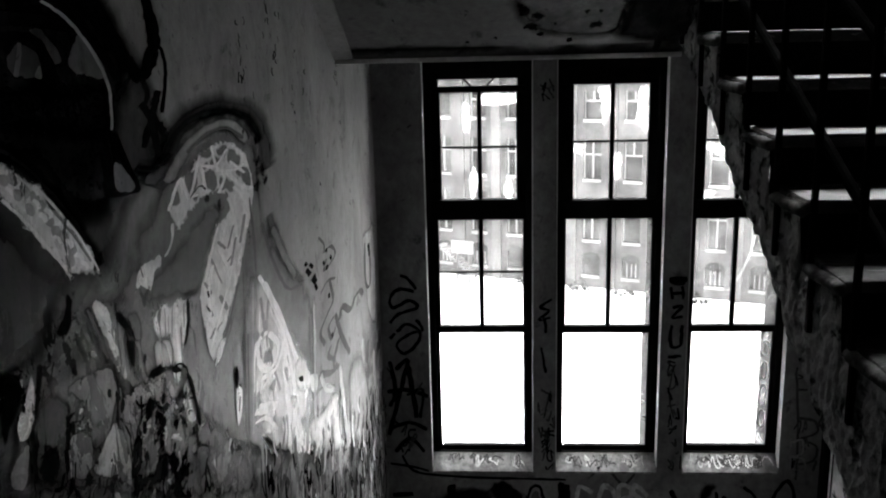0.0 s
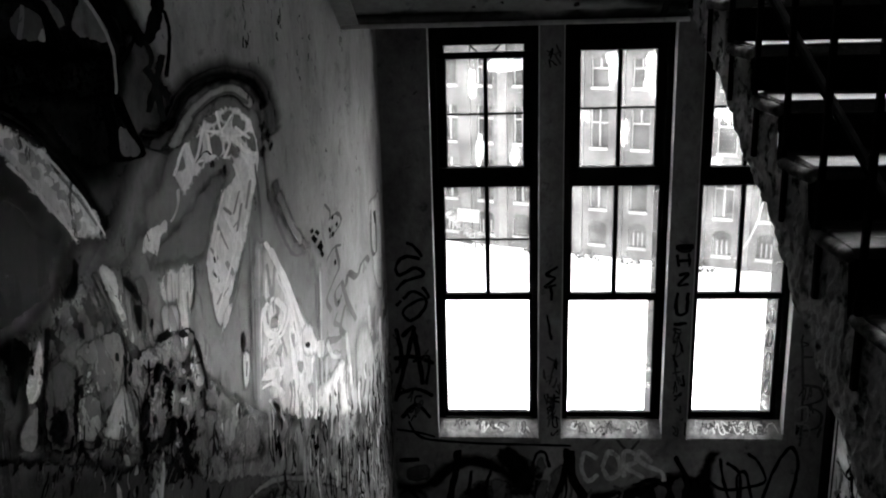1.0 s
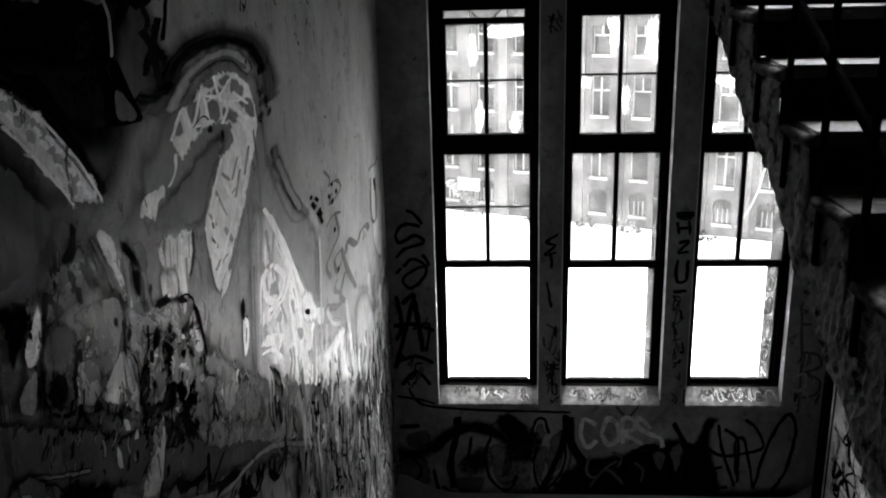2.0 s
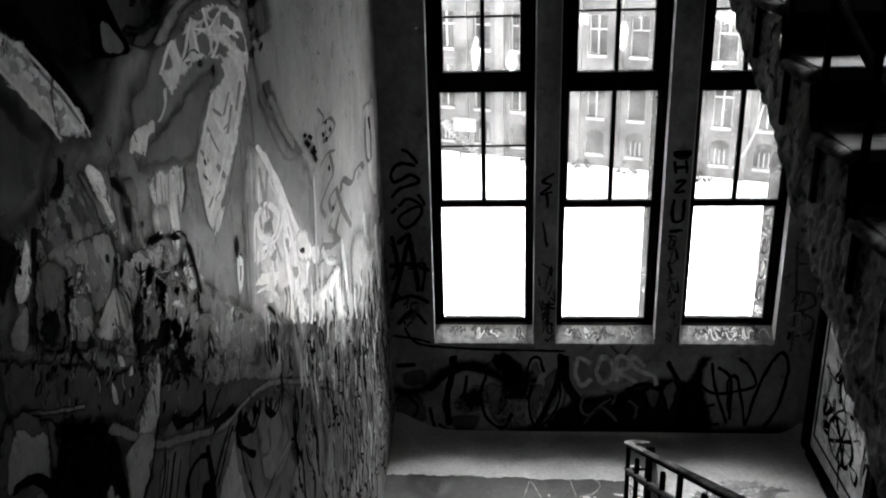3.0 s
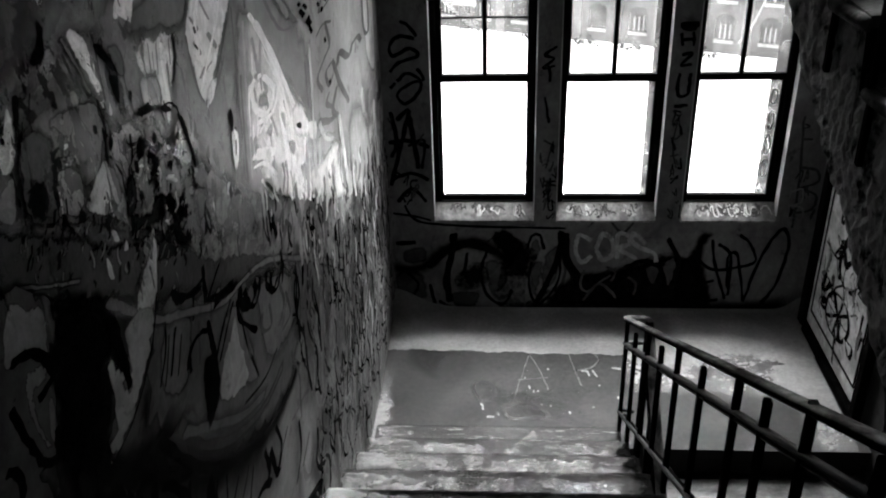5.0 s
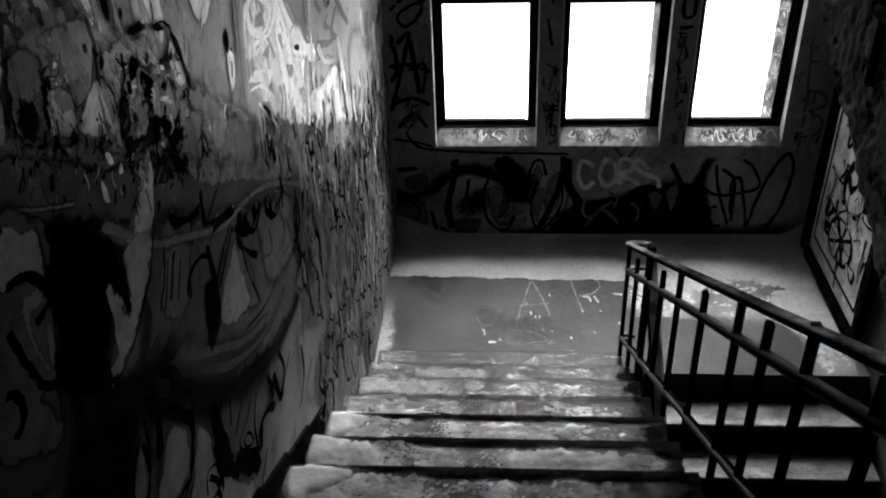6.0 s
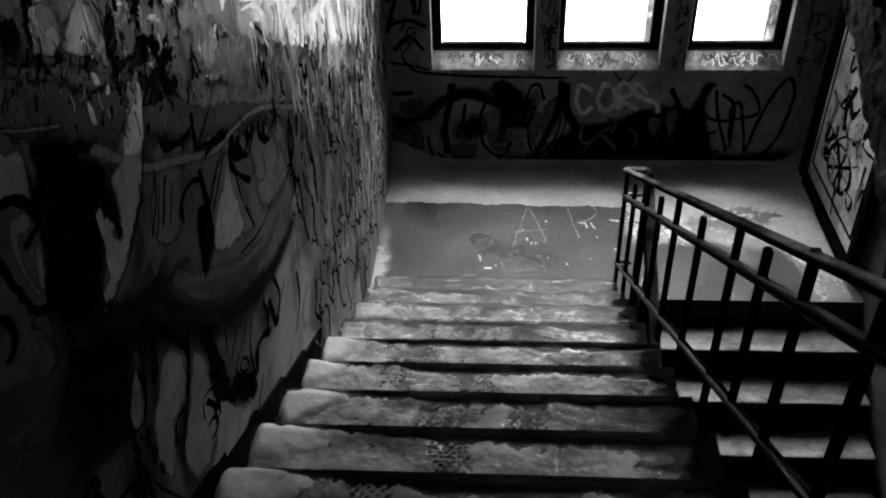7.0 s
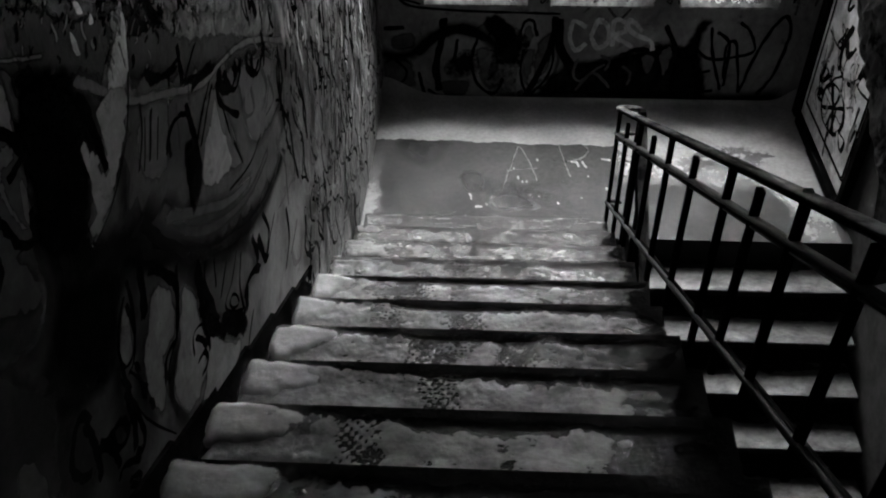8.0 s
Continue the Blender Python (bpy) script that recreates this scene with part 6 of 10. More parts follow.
# west wall: peeling coats along the dado
patch("west", "ground", [(1.444, 3.138), (1.576, 3.133), (1.679, 3.036), (1.773, 2.948), (1.956, 2.857), (2.135, 2.750), (2.535, 2.423), (2.496, 2.286), (1.419, 2.889), (1.350, 3.013), (1.375, 3.104)], 0.027)
patch("west", "body", [(1.469, 3.075), (1.559, 3.071), (1.669, 3.040), (1.677, 2.976), (1.619, 2.916), (1.542, 2.918), (1.522, 3.019)], 0.008)
patch("west", "body", [(1.746, 2.959), (1.808, 2.957), (1.934, 2.911), (1.949, 2.831), (1.829, 2.890), (1.764, 2.913)], 0.010)
patch("west", "flake", [(1.465, 2.996), (1.481, 3.004), (1.536, 2.985), (1.628, 2.946), (1.639, 2.929), (1.579, 2.940), (1.534, 2.887), (1.505, 2.853), (1.462, 2.902), (1.452, 2.963)])
patch("west", "mid", [(1.527, 2.881), (1.581, 2.910), (1.622, 2.925), (1.661, 2.928), (1.696, 2.867), (1.697, 2.760), (1.620, 2.817)], 0.009)
patch("west", "flake", [(1.695, 2.968), (1.754, 2.922), (1.757, 2.890), (1.710, 2.873), (1.673, 2.928)])
patch("west", "flake", [(1.802, 2.936), (1.867, 2.928), (1.932, 2.881), (1.930, 2.819), (1.881, 2.853), (1.824, 2.873)])
patch("west", "flake", [(2.099, 2.656), (2.201, 2.613), (2.484, 2.467), (2.500, 2.345), (2.292, 2.418), (2.159, 2.501), (2.116, 2.584)])
patch("west", "ash", [(2.036, 2.771), (2.091, 2.815), (2.114, 2.758), (2.092, 2.725)])
patch("west", "ash", [(2.027, 2.827), (2.076, 2.854), (2.098, 2.812), (2.049, 2.757)])
patch("west", "wing", [(1.369, 3.139), (1.365, 3.088), (1.337, 3.048), (1.306, 3.054), (1.310, 3.088), (1.340, 3.114)])
stroke("west", "lace", 0.010, 0.006, [(1.358, 3.112), (1.343, 3.068), (1.320, 3.054)])
patch("west", "mid", [(1.330, 3.034), (1.304, 2.974), (1.263, 2.997), (1.281, 3.026)])
patch("west", "soot", [(1.387, 3.150), (1.409, 3.144), (1.385, 3.100), (1.371, 3.106)], 0.004)
patch("west", "soot", [(1.288, 3.179), (1.346, 3.136), (1.320, 3.108), (1.258, 3.069)], 0.007)
patch("west", "hole", [(1.780, 2.903), (1.820, 2.907), (1.859, 2.898), (1.845, 2.874), (1.797, 2.871)])
patch("west", "hole", [(1.848, 2.862), (1.895, 2.852), (1.927, 2.807), (1.901, 2.793), (1.847, 2.780), (1.845, 2.822)])
patch("west", "hole", [(1.850, 2.792), (1.898, 2.783), (1.887, 2.717), (1.847, 2.678), (1.801, 2.689), (1.837, 2.743)])
patch("west", "hole", [(1.940, 2.801), (2.056, 2.751), (2.100, 2.690), (2.102, 2.635), (2.053, 2.679), (2.008, 2.731), (1.945, 2.761)])
patch("west", "hole", [(1.997, 2.691), (2.045, 2.682), (2.056, 2.630), (2.007, 2.607), (1.956, 2.604), (1.965, 2.662)])
patch("west", "hole", [(1.907, 2.736), (1.946, 2.737), (1.957, 2.693), (1.916, 2.658), (1.893, 2.685)])
patch("west", "hole", [(1.436, 3.033), (1.480, 3.020), (1.452, 2.963), (1.445, 2.988)])
patch("west", "hole", [(1.401, 3.010), (1.437, 3.003), (1.449, 2.951), (1.464, 2.875), (1.409, 2.901), (1.372, 2.950)])
patch("west", "hole", [(1.361, 3.008), (1.392, 3.022), (1.403, 2.987), (1.377, 2.951), (1.358, 2.968)])
patch("west", "hole", [(1.709, 2.847), (1.746, 2.869), (1.775, 2.874), (1.766, 2.806), (1.773, 2.735), (1.718, 2.722), (1.696, 2.776)])
patch("west", "hole", [(1.486, 2.887), (1.512, 2.896), (1.528, 2.864), (1.498, 2.845)])
patch("west", "hole", [(1.502, 3.116), (1.524, 3.112), (1.521, 3.087), (1.499, 3.087)])
patch("west", "hole", [(1.570, 3.110), (1.588, 3.106), (1.589, 3.092), (1.567, 3.098)])
patch("west", "hole", [(1.624, 3.069), (1.649, 3.064), (1.646, 3.051)])
patch("west", "hole", [(1.630, 2.996), (1.648, 3.000), (1.646, 2.974)])
patch("west", "hole", [(1.430, 3.164), (1.451, 3.165), (1.434, 3.134), (1.419, 3.138)])
patch("west", "hole", [(2.111, 2.634), (2.156, 2.628), (2.149, 2.533), (2.104, 2.541)])
patch("west", "hole", [(2.148, 2.564), (2.188, 2.533), (2.184, 2.484)])
patch("west", "hole", [(1.667, 2.992), (1.685, 2.972), (1.672, 2.948)])
patch("west", "hole", [(2.374, 2.546), (2.416, 2.529), (2.401, 2.518)])
patch("west", "hole", [(1.500, 2.973), (1.515, 2.943), (1.500, 2.939)])
patch("west", "hole", [(1.580, 3.058), (1.609, 3.052), (1.596, 3.043)])
patch("west", "hole", [(1.785, 2.874), (1.802, 2.842), (1.775, 2.839)])
patch("west", "hole", [(1.977, 2.848), (1.990, 2.813), (1.966, 2.809)])
stroke("west", "hole", 0.015, 0.005, [(1.973, 2.918), (2.040, 2.904), (2.091, 2.848), (2.114, 2.774), (2.122, 2.705)])
stroke("west", "hole", 0.005, 0.003, [(1.398, 3.105), (1.383, 3.076)])
stroke("west", "hole", 0.006, 0.003, [(1.548, 3.028), (1.520, 2.995), (1.472, 3.006), (1.448, 2.965), (1.454, 2.906), (1.464, 2.875)])
stroke("west", "hole", 0.008, 0.003, [(1.674, 2.977), (1.659, 2.910)])
stroke("west", "hole", 0.013, 0.004, [(2.123, 2.644), (2.156, 2.559), (2.159, 2.501)])
stroke("west", "hole", 0.008, 0.003, [(1.671, 3.046), (1.680, 2.975), (1.653, 2.937)])
stroke("west", "hole", 0.009, 0.004, [(1.829, 2.890), (1.751, 2.866), (1.755, 2.812)])
stroke("west", "hole", 0.012, 0.004, [(2.098, 2.716), (2.099, 2.656)])
stroke("west", "hole", 0.008, 0.003, [(1.673, 2.928), (1.709, 2.868), (1.696, 2.776)])
stroke("west", "hole", 0.005, 0.003, [(1.444, 3.138), (1.420, 3.096), (1.422, 3.042)])
stroke("west", "hole", 0.006, 0.003, [(1.464, 2.990), (1.431, 2.918)])
patch("west", "soot", [(1.830, 2.953), (1.862, 2.959), (1.915, 2.949), (1.934, 2.928), (1.876, 2.937)])
patch("west", "soot", [(1.972, 2.915), (2.003, 2.915), (2.035, 2.888), (1.990, 2.897)])
stroke("west", "mid", 0.008, 0.004, [(1.452, 2.963), (1.451, 2.912)])
stroke("west", "mid", 0.008, 0.004, [(1.761, 2.903), (1.797, 2.895)])
stroke("west", "mid", 0.010, 0.004, [(1.898, 2.783), (1.881, 2.749)])
stroke("west", "mid", 0.012, 0.004, [(2.120, 2.598), (2.134, 2.548)])
stroke("west", "mid", 0.008, 0.004, [(1.717, 2.831), (1.722, 2.762)])
stroke("west", "mid", 0.014, 0.005, [(1.930, 2.765), (1.991, 2.727)])
patch("west", "hole", [(1.923, 2.863), (1.903, 2.853), (1.888, 2.875), (1.892, 2.887), (1.906, 2.883)])
patch("west", "soot", [(1.748, 2.751), (1.747, 2.734), (1.731, 2.748), (1.727, 2.762), (1.734, 2.765), (1.746, 2.759)])
patch("west", "flake", [(2.286, 2.641), (2.292, 2.633), (2.264, 2.631), (2.269, 2.649), (2.270, 2.665), (2.290, 2.658)])
patch("west", "hole", [(2.234, 2.673), (2.226, 2.666), (2.216, 2.676), (2.217, 2.687), (2.232, 2.678)])
patch("west", "ash", [(1.902, 2.699), (1.897, 2.697), (1.882, 2.699), (1.872, 2.715), (1.886, 2.712), (1.896, 2.713)])
patch("west", "dark", [(1.545, 2.951), (1.532, 2.946), (1.524, 2.950), (1.511, 2.967), (1.523, 2.971), (1.537, 2.964)])
patch("west", "flake", [(2.423, 2.666), (2.409, 2.659), (2.370, 2.678), (2.351, 2.696), (2.380, 2.698), (2.408, 2.681)])
patch("west", "hole", [(1.912, 2.831), (1.908, 2.814), (1.895, 2.825), (1.892, 2.832), (1.884, 2.856), (1.899, 2.854), (1.911, 2.839)])
patch("west", "soot", [(1.702, 2.942), (1.685, 2.933), (1.678, 2.942), (1.681, 2.954), (1.697, 2.964)])
patch("west", "flake", [(1.867, 2.734), (1.864, 2.720), (1.860, 2.733), (1.861, 2.737), (1.863, 2.753), (1.870, 2.752)])
patch("west", "hole", [(1.313, 3.090), (1.311, 3.087), (1.307, 3.089), (1.309, 3.096), (1.313, 3.095)])
patch("west", "ash", [(1.356, 3.066), (1.352, 3.067), (1.345, 3.070), (1.342, 3.073), (1.346, 3.076), (1.352, 3.070)])
patch("west", "dark", [(1.784, 2.765), (1.763, 2.770), (1.751, 2.767), (1.746, 2.784), (1.758, 2.788), (1.768, 2.784)])
patch("west", "flake", [(1.472, 3.026), (1.471, 3.019), (1.467, 3.021), (1.466, 3.024), (1.469, 3.032), (1.469, 3.031), (1.473, 3.035)])
patch("west", "hole", [(1.739, 2.741), (1.734, 2.742), (1.718, 2.747), (1.716, 2.751), (1.710, 2.758), (1.720, 2.753), (1.733, 2.748)])
patch("west", "soot", [(1.793, 2.775), (1.779, 2.768), (1.765, 2.766), (1.768, 2.788), (1.767, 2.796), (1.786, 2.801)])
patch("west", "flake", [(1.537, 3.052), (1.536, 3.045), (1.523, 3.047), (1.520, 3.057), (1.526, 3.061), (1.529, 3.068), (1.539, 3.058)])
patch("west", "hole", [(1.711, 2.961), (1.696, 2.966), (1.682, 2.967), (1.671, 2.978), (1.688, 2.973), (1.696, 2.972)])
patch("west", "ash", [(1.824, 2.838), (1.814, 2.840), (1.797, 2.848), (1.799, 2.852), (1.815, 2.848)])
patch("west", "dark", [(2.102, 2.787), (2.083, 2.791), (2.060, 2.801), (2.071, 2.805), (2.080, 2.801)])
patch("west", "flake", [(1.448, 2.945), (1.438, 2.946), (1.423, 2.950), (1.416, 2.961), (1.428, 2.967), (1.436, 2.961)])
patch("west", "hole", [(1.848, 2.688), (1.830, 2.672), (1.812, 2.702), (1.818, 2.721), (1.843, 2.702)])
patch("west", "soot", [(1.607, 2.801), (1.605, 2.799), (1.599, 2.800), (1.597, 2.804), (1.599, 2.809), (1.601, 2.810), (1.604, 2.810)])
patch("west", "flake", [(1.341, 3.081), (1.344, 3.076), (1.333, 3.077), (1.332, 3.082), (1.329, 3.089), (1.336, 3.088), (1.345, 3.084)])
patch("west", "hole", [(2.083, 2.803), (2.074, 2.802), (2.053, 2.807), (2.051, 2.811), (2.045, 2.824), (2.054, 2.820), (2.068, 2.815)])
patch("west", "ash", [(1.339, 3.145), (1.334, 3.134), (1.332, 3.139), (1.332, 3.148), (1.338, 3.161), (1.339, 3.151)])
patch("west", "dark", [(1.676, 2.950), (1.668, 2.929), (1.669, 2.944), (1.670, 2.958), (1.677, 2.962)])
patch("west", "flake", [(1.955, 2.848), (1.945, 2.846), (1.926, 2.853), (1.916, 2.865), (1.931, 2.876), (1.948, 2.866)])
patch("west", "hole", [(1.949, 2.734), (1.946, 2.725), (1.932, 2.724), (1.933, 2.741), (1.941, 2.746), (1.950, 2.745)])
patch("west", "soot", [(2.022, 2.772), (2.009, 2.771), (1.988, 2.785), (1.991, 2.786), (1.990, 2.794), (2.006, 2.782)])
patch("west", "flake", [(1.770, 2.813), (1.766, 2.805), (1.753, 2.809), (1.763, 2.824), (1.771, 2.823)])
patch("west", "hole", [(1.892, 2.788), (1.881, 2.780), (1.870, 2.784), (1.863, 2.800), (1.867, 2.808), (1.876, 2.811), (1.880, 2.802)])
patch("west", "ash", [(1.728, 3.004), (1.723, 2.996), (1.714, 2.997), (1.712, 3.008), (1.717, 3.012), (1.723, 3.021), (1.726, 3.009)])
patch("west", "dark", [(1.989, 2.798), (1.975, 2.791), (1.965, 2.791), (1.966, 2.803), (1.967, 2.814), (1.973, 2.813), (1.987, 2.805)])
patch("west", "flake", [(2.081, 2.659), (2.083, 2.647), (2.054, 2.661), (2.055, 2.672), (2.060, 2.677), (2.091, 2.667)])
patch("west", "hole", [(1.409, 2.972), (1.405, 2.969), (1.401, 2.972), (1.396, 2.974), (1.400, 2.980), (1.405, 2.988), (1.409, 2.981)])
patch("west", "soot", [(1.842, 2.795), (1.833, 2.790), (1.824, 2.791), (1.825, 2.797), (1.827, 2.811), (1.833, 2.821), (1.833, 2.806)])
patch("west", "flake", [(2.337, 2.588), (2.333, 2.562), (2.321, 2.586), (2.316, 2.598), (2.333, 2.613), (2.342, 2.610)])
patch("west", "hole", [(2.284, 2.643), (2.249, 2.653), (2.220, 2.669), (2.237, 2.670), (2.260, 2.661)])
patch("west", "ash", [(2.385, 2.516), (2.357, 2.512), (2.330, 2.529), (2.346, 2.553), (2.365, 2.548)])
patch("west", "dark", [(1.665, 2.825), (1.657, 2.823), (1.642, 2.821), (1.641, 2.834), (1.639, 2.842), (1.651, 2.848), (1.655, 2.837)])
patch("west", "flake", [(1.314, 3.036), (1.306, 3.031), (1.302, 3.039), (1.303, 3.045), (1.313, 3.054)])
patch("west", "hole", [(1.995, 2.762), (1.984, 2.756), (1.961, 2.768), (1.948, 2.779), (1.940, 2.790), (1.969, 2.791), (1.985, 2.776)])
patch("west", "soot", [(1.659, 2.930), (1.657, 2.928), (1.654, 2.930), (1.650, 2.935), (1.655, 2.938), (1.660, 2.933)])
patch("west", "flake", [(1.617, 2.913), (1.604, 2.915), (1.595, 2.912), (1.595, 2.924), (1.603, 2.929), (1.610, 2.930)])
patch("west", "hole", [(2.510, 2.655), (2.495, 2.653), (2.481, 2.661), (2.474, 2.670), (2.492, 2.669), (2.501, 2.667)])
patch("west", "ash", [(1.610, 2.883), (1.596, 2.879), (1.579, 2.891), (1.577, 2.900), (1.582, 2.908), (1.597, 2.893)])
patch("west", "dark", [(1.625, 2.857), (1.616, 2.857), (1.604, 2.844), (1.602, 2.859), (1.603, 2.877), (1.616, 2.886), (1.619, 2.869)])
patch("west", "flake", [(1.785, 2.831), (1.773, 2.831), (1.770, 2.836), (1.766, 2.843), (1.780, 2.838)])
patch("west", "hole", [(1.410, 3.017), (1.402, 3.009), (1.391, 3.021), (1.399, 3.027), (1.407, 3.031)])
patch("west", "soot", [(1.756, 2.829), (1.747, 2.827), (1.736, 2.835), (1.744, 2.841), (1.751, 2.837)])
patch("west", "flake", [(2.351, 2.434), (2.348, 2.428), (2.327, 2.441), (2.316, 2.452), (2.337, 2.452), (2.344, 2.446)])
patch("west", "hole", [(2.076, 2.712), (2.068, 2.711), (2.054, 2.711), (2.045, 2.723), (2.044, 2.730), (2.062, 2.729), (2.074, 2.721)])
patch("west", "ash", [(1.987, 2.813), (1.979, 2.813), (1.967, 2.818), (1.965, 2.827), (1.977, 2.826)])
patch("west", "dark", [(1.874, 2.814), (1.872, 2.800), (1.860, 2.811), (1.851, 2.825), (1.864, 2.827), (1.873, 2.821)])
patch("west", "flake", [(1.553, 2.947), (1.545, 2.940), (1.542, 2.946), (1.542, 2.947), (1.544, 2.957), (1.545, 2.957), (1.550, 2.957)])
patch("west", "hole", [(1.340, 3.128), (1.340, 3.120), (1.336, 3.125), (1.331, 3.129), (1.336, 3.136), (1.340, 3.139), (1.343, 3.140)])
patch("west", "soot", [(1.748, 2.859), (1.742, 2.848), (1.737, 2.856), (1.741, 2.869), (1.747, 2.868)])
patch("west", "flake", [(1.815, 2.719), (1.799, 2.723), (1.778, 2.735), (1.782, 2.741), (1.803, 2.732)])
patch("west", "hole", [(1.575, 2.909), (1.572, 2.903), (1.567, 2.906), (1.567, 2.913), (1.567, 2.916), (1.573, 2.919)])
patch("west", "ash", [(2.036, 2.757), (2.038, 2.744), (2.028, 2.755), (2.025, 2.758), (2.029, 2.769), (2.033, 2.776), (2.044, 2.766)])
patch("west", "dark", [(1.744, 2.772), (1.749, 2.764), (1.723, 2.773), (1.721, 2.783), (1.731, 2.785), (1.752, 2.777)])
patch("west", "flake", [(1.532, 3.017), (1.531, 3.013), (1.524, 3.019), (1.527, 3.024), (1.533, 3.020)])
patch("west", "hole", [(2.124, 2.627), (2.110, 2.625), (2.100, 2.637), (2.108, 2.640), (2.115, 2.636)])
patch("west", "soot", [(2.001, 2.576), (1.988, 2.561), (1.983, 2.579), (1.980, 2.588), (1.984, 2.592), (2.000, 2.595)])
patch("west", "flake", [(1.478, 2.942), (1.474, 2.937), (1.470, 2.939), (1.470, 2.946), (1.472, 2.952), (1.475, 2.948)])
patch("west", "hole", [(2.363, 2.662), (2.352, 2.659), (2.322, 2.671), (2.312, 2.684), (2.327, 2.682), (2.354, 2.671)])
patch("west", "ash", [(1.507, 2.982), (1.503, 2.976), (1.500, 2.983), (1.494, 2.983), (1.499, 2.990), (1.502, 2.988), (1.503, 2.986)])
patch("west", "dark", [(1.554, 2.991), (1.537, 2.987), (1.529, 2.995), (1.517, 3.004), (1.523, 3.010), (1.537, 3.018), (1.541, 3.004)])
patch("west", "flake", [(2.488, 2.528), (2.460, 2.523), (2.437, 2.534), (2.453, 2.558), (2.471, 2.559)])
patch("west", "hole", [(1.535, 3.066), (1.533, 3.062), (1.527, 3.057), (1.527, 3.062), (1.529, 3.072), (1.531, 3.072), (1.539, 3.077)])
patch("west", "soot", [(1.462, 2.994), (1.460, 2.987), (1.443, 3.000), (1.454, 3.002), (1.463, 2.997)])
patch("west", "flake", [(1.754, 2.937), (1.746, 2.924), (1.730, 2.932), (1.737, 2.945), (1.737, 2.954), (1.754, 2.947)])
patch("west", "hole", [(1.336, 3.102), (1.337, 3.097), (1.325, 3.096), (1.323, 3.108), (1.334, 3.115), (1.340, 3.117)])
patch("west", "ash", [(1.479, 2.941), (1.474, 2.940), (1.468, 2.943), (1.468, 2.947), (1.466, 2.952), (1.474, 2.948)])
patch("west", "dark", [(1.792, 2.757), (1.778, 2.759), (1.762, 2.760), (1.762, 2.783), (1.786, 2.778)])
patch("west", "flake", [(1.840, 2.821), (1.830, 2.807), (1.816, 2.828), (1.816, 2.843), (1.840, 2.827)])
patch("west", "hole", [(2.135, 2.633), (2.134, 2.624), (2.119, 2.635), (2.105, 2.651), (2.135, 2.642)])
patch("west", "soot", [(2.457, 2.473), (2.414, 2.487), (2.378, 2.504), (2.401, 2.505), (2.421, 2.505)])
patch("west", "hole", [(1.488, 2.976), (1.485, 2.974), (1.476, 2.973), (1.470, 2.985), (1.477, 2.991), (1.487, 2.982)])
patch("west", "ash", [(1.912, 2.660), (1.888, 2.661), (1.883, 2.672), (1.869, 2.683), (1.880, 2.681), (1.899, 2.673)])
patch("west", "dark", [(1.691, 2.913), (1.690, 2.900), (1.681, 2.911), (1.681, 2.916), (1.681, 2.927), (1.686, 2.928), (1.690, 2.918)])
patch("west", "flake", [(1.957, 2.828), (1.954, 2.803), (1.946, 2.807), (1.942, 2.834), (1.956, 2.844), (1.960, 2.844)])
patch("west", "hole", [(1.778, 2.875), (1.761, 2.871), (1.749, 2.880), (1.755, 2.889), (1.766, 2.891)])
patch("west", "soot", [(2.376, 2.518), (2.375, 2.504), (2.351, 2.503), (2.343, 2.531), (2.346, 2.536), (2.354, 2.538), (2.370, 2.545)])
patch("west", "flake", [(1.514, 3.013), (1.502, 3.003), (1.496, 3.000), (1.495, 3.018), (1.501, 3.025), (1.503, 3.027), (1.510, 3.027)])
patch("west", "hole", [(2.056, 2.769), (2.055, 2.765), (2.047, 2.762), (2.044, 2.775), (2.050, 2.779), (2.063, 2.783)])
patch("west", "ash", [(2.218, 2.540), (2.207, 2.535), (2.197, 2.536), (2.200, 2.563), (2.214, 2.563)])
patch("west", "dark", [(2.240, 2.689), (2.237, 2.682), (2.208, 2.689), (2.219, 2.707), (2.244, 2.715)])
patch("west", "flake", [(2.027, 2.660), (2.018, 2.645), (2.012, 2.659), (2.007, 2.670), (2.015, 2.676), (2.025, 2.667)])
patch("west", "hole", [(1.338, 3.105), (1.335, 3.090), (1.332, 3.094), (1.332, 3.099), (1.336, 3.112), (1.338, 3.118), (1.342, 3.115)])
patch("west", "soot", [(1.331, 2.990), (1.326, 2.988), (1.323, 2.988), (1.324, 2.993), (1.326, 3.002), (1.330, 3.000)])
patch("west", "flake", [(2.013, 2.652), (1.990, 2.643), (1.978, 2.644), (1.958, 2.680), (1.984, 2.680), (2.005, 2.678)])
patch("west", "hole", [(1.434, 3.042), (1.433, 3.040), (1.428, 3.040), (1.421, 3.046), (1.429, 3.045), (1.432, 3.050), (1.435, 3.045)])
patch("west", "ash", [(1.521, 3.010), (1.514, 3.010), (1.504, 3.011), (1.506, 3.017), (1.506, 3.020), (1.521, 3.016)])
patch("west", "dark", [(1.755, 2.909), (1.742, 2.900), (1.738, 2.904), (1.735, 2.917), (1.740, 2.922), (1.751, 2.918)])
patch("west", "flake", [(1.502, 2.934), (1.490, 2.933), (1.474, 2.939), (1.467, 2.952), (1.483, 2.954), (1.495, 2.952)])
patch("west", "hole", [(1.418, 2.983), (1.418, 2.974), (1.412, 2.975), (1.409, 2.984), (1.411, 2.993), (1.417, 2.995), (1.418, 2.988)])
patch("west", "soot", [(2.037, 2.570), (2.028, 2.572), (2.011, 2.581), (2.005, 2.589), (2.029, 2.581)])
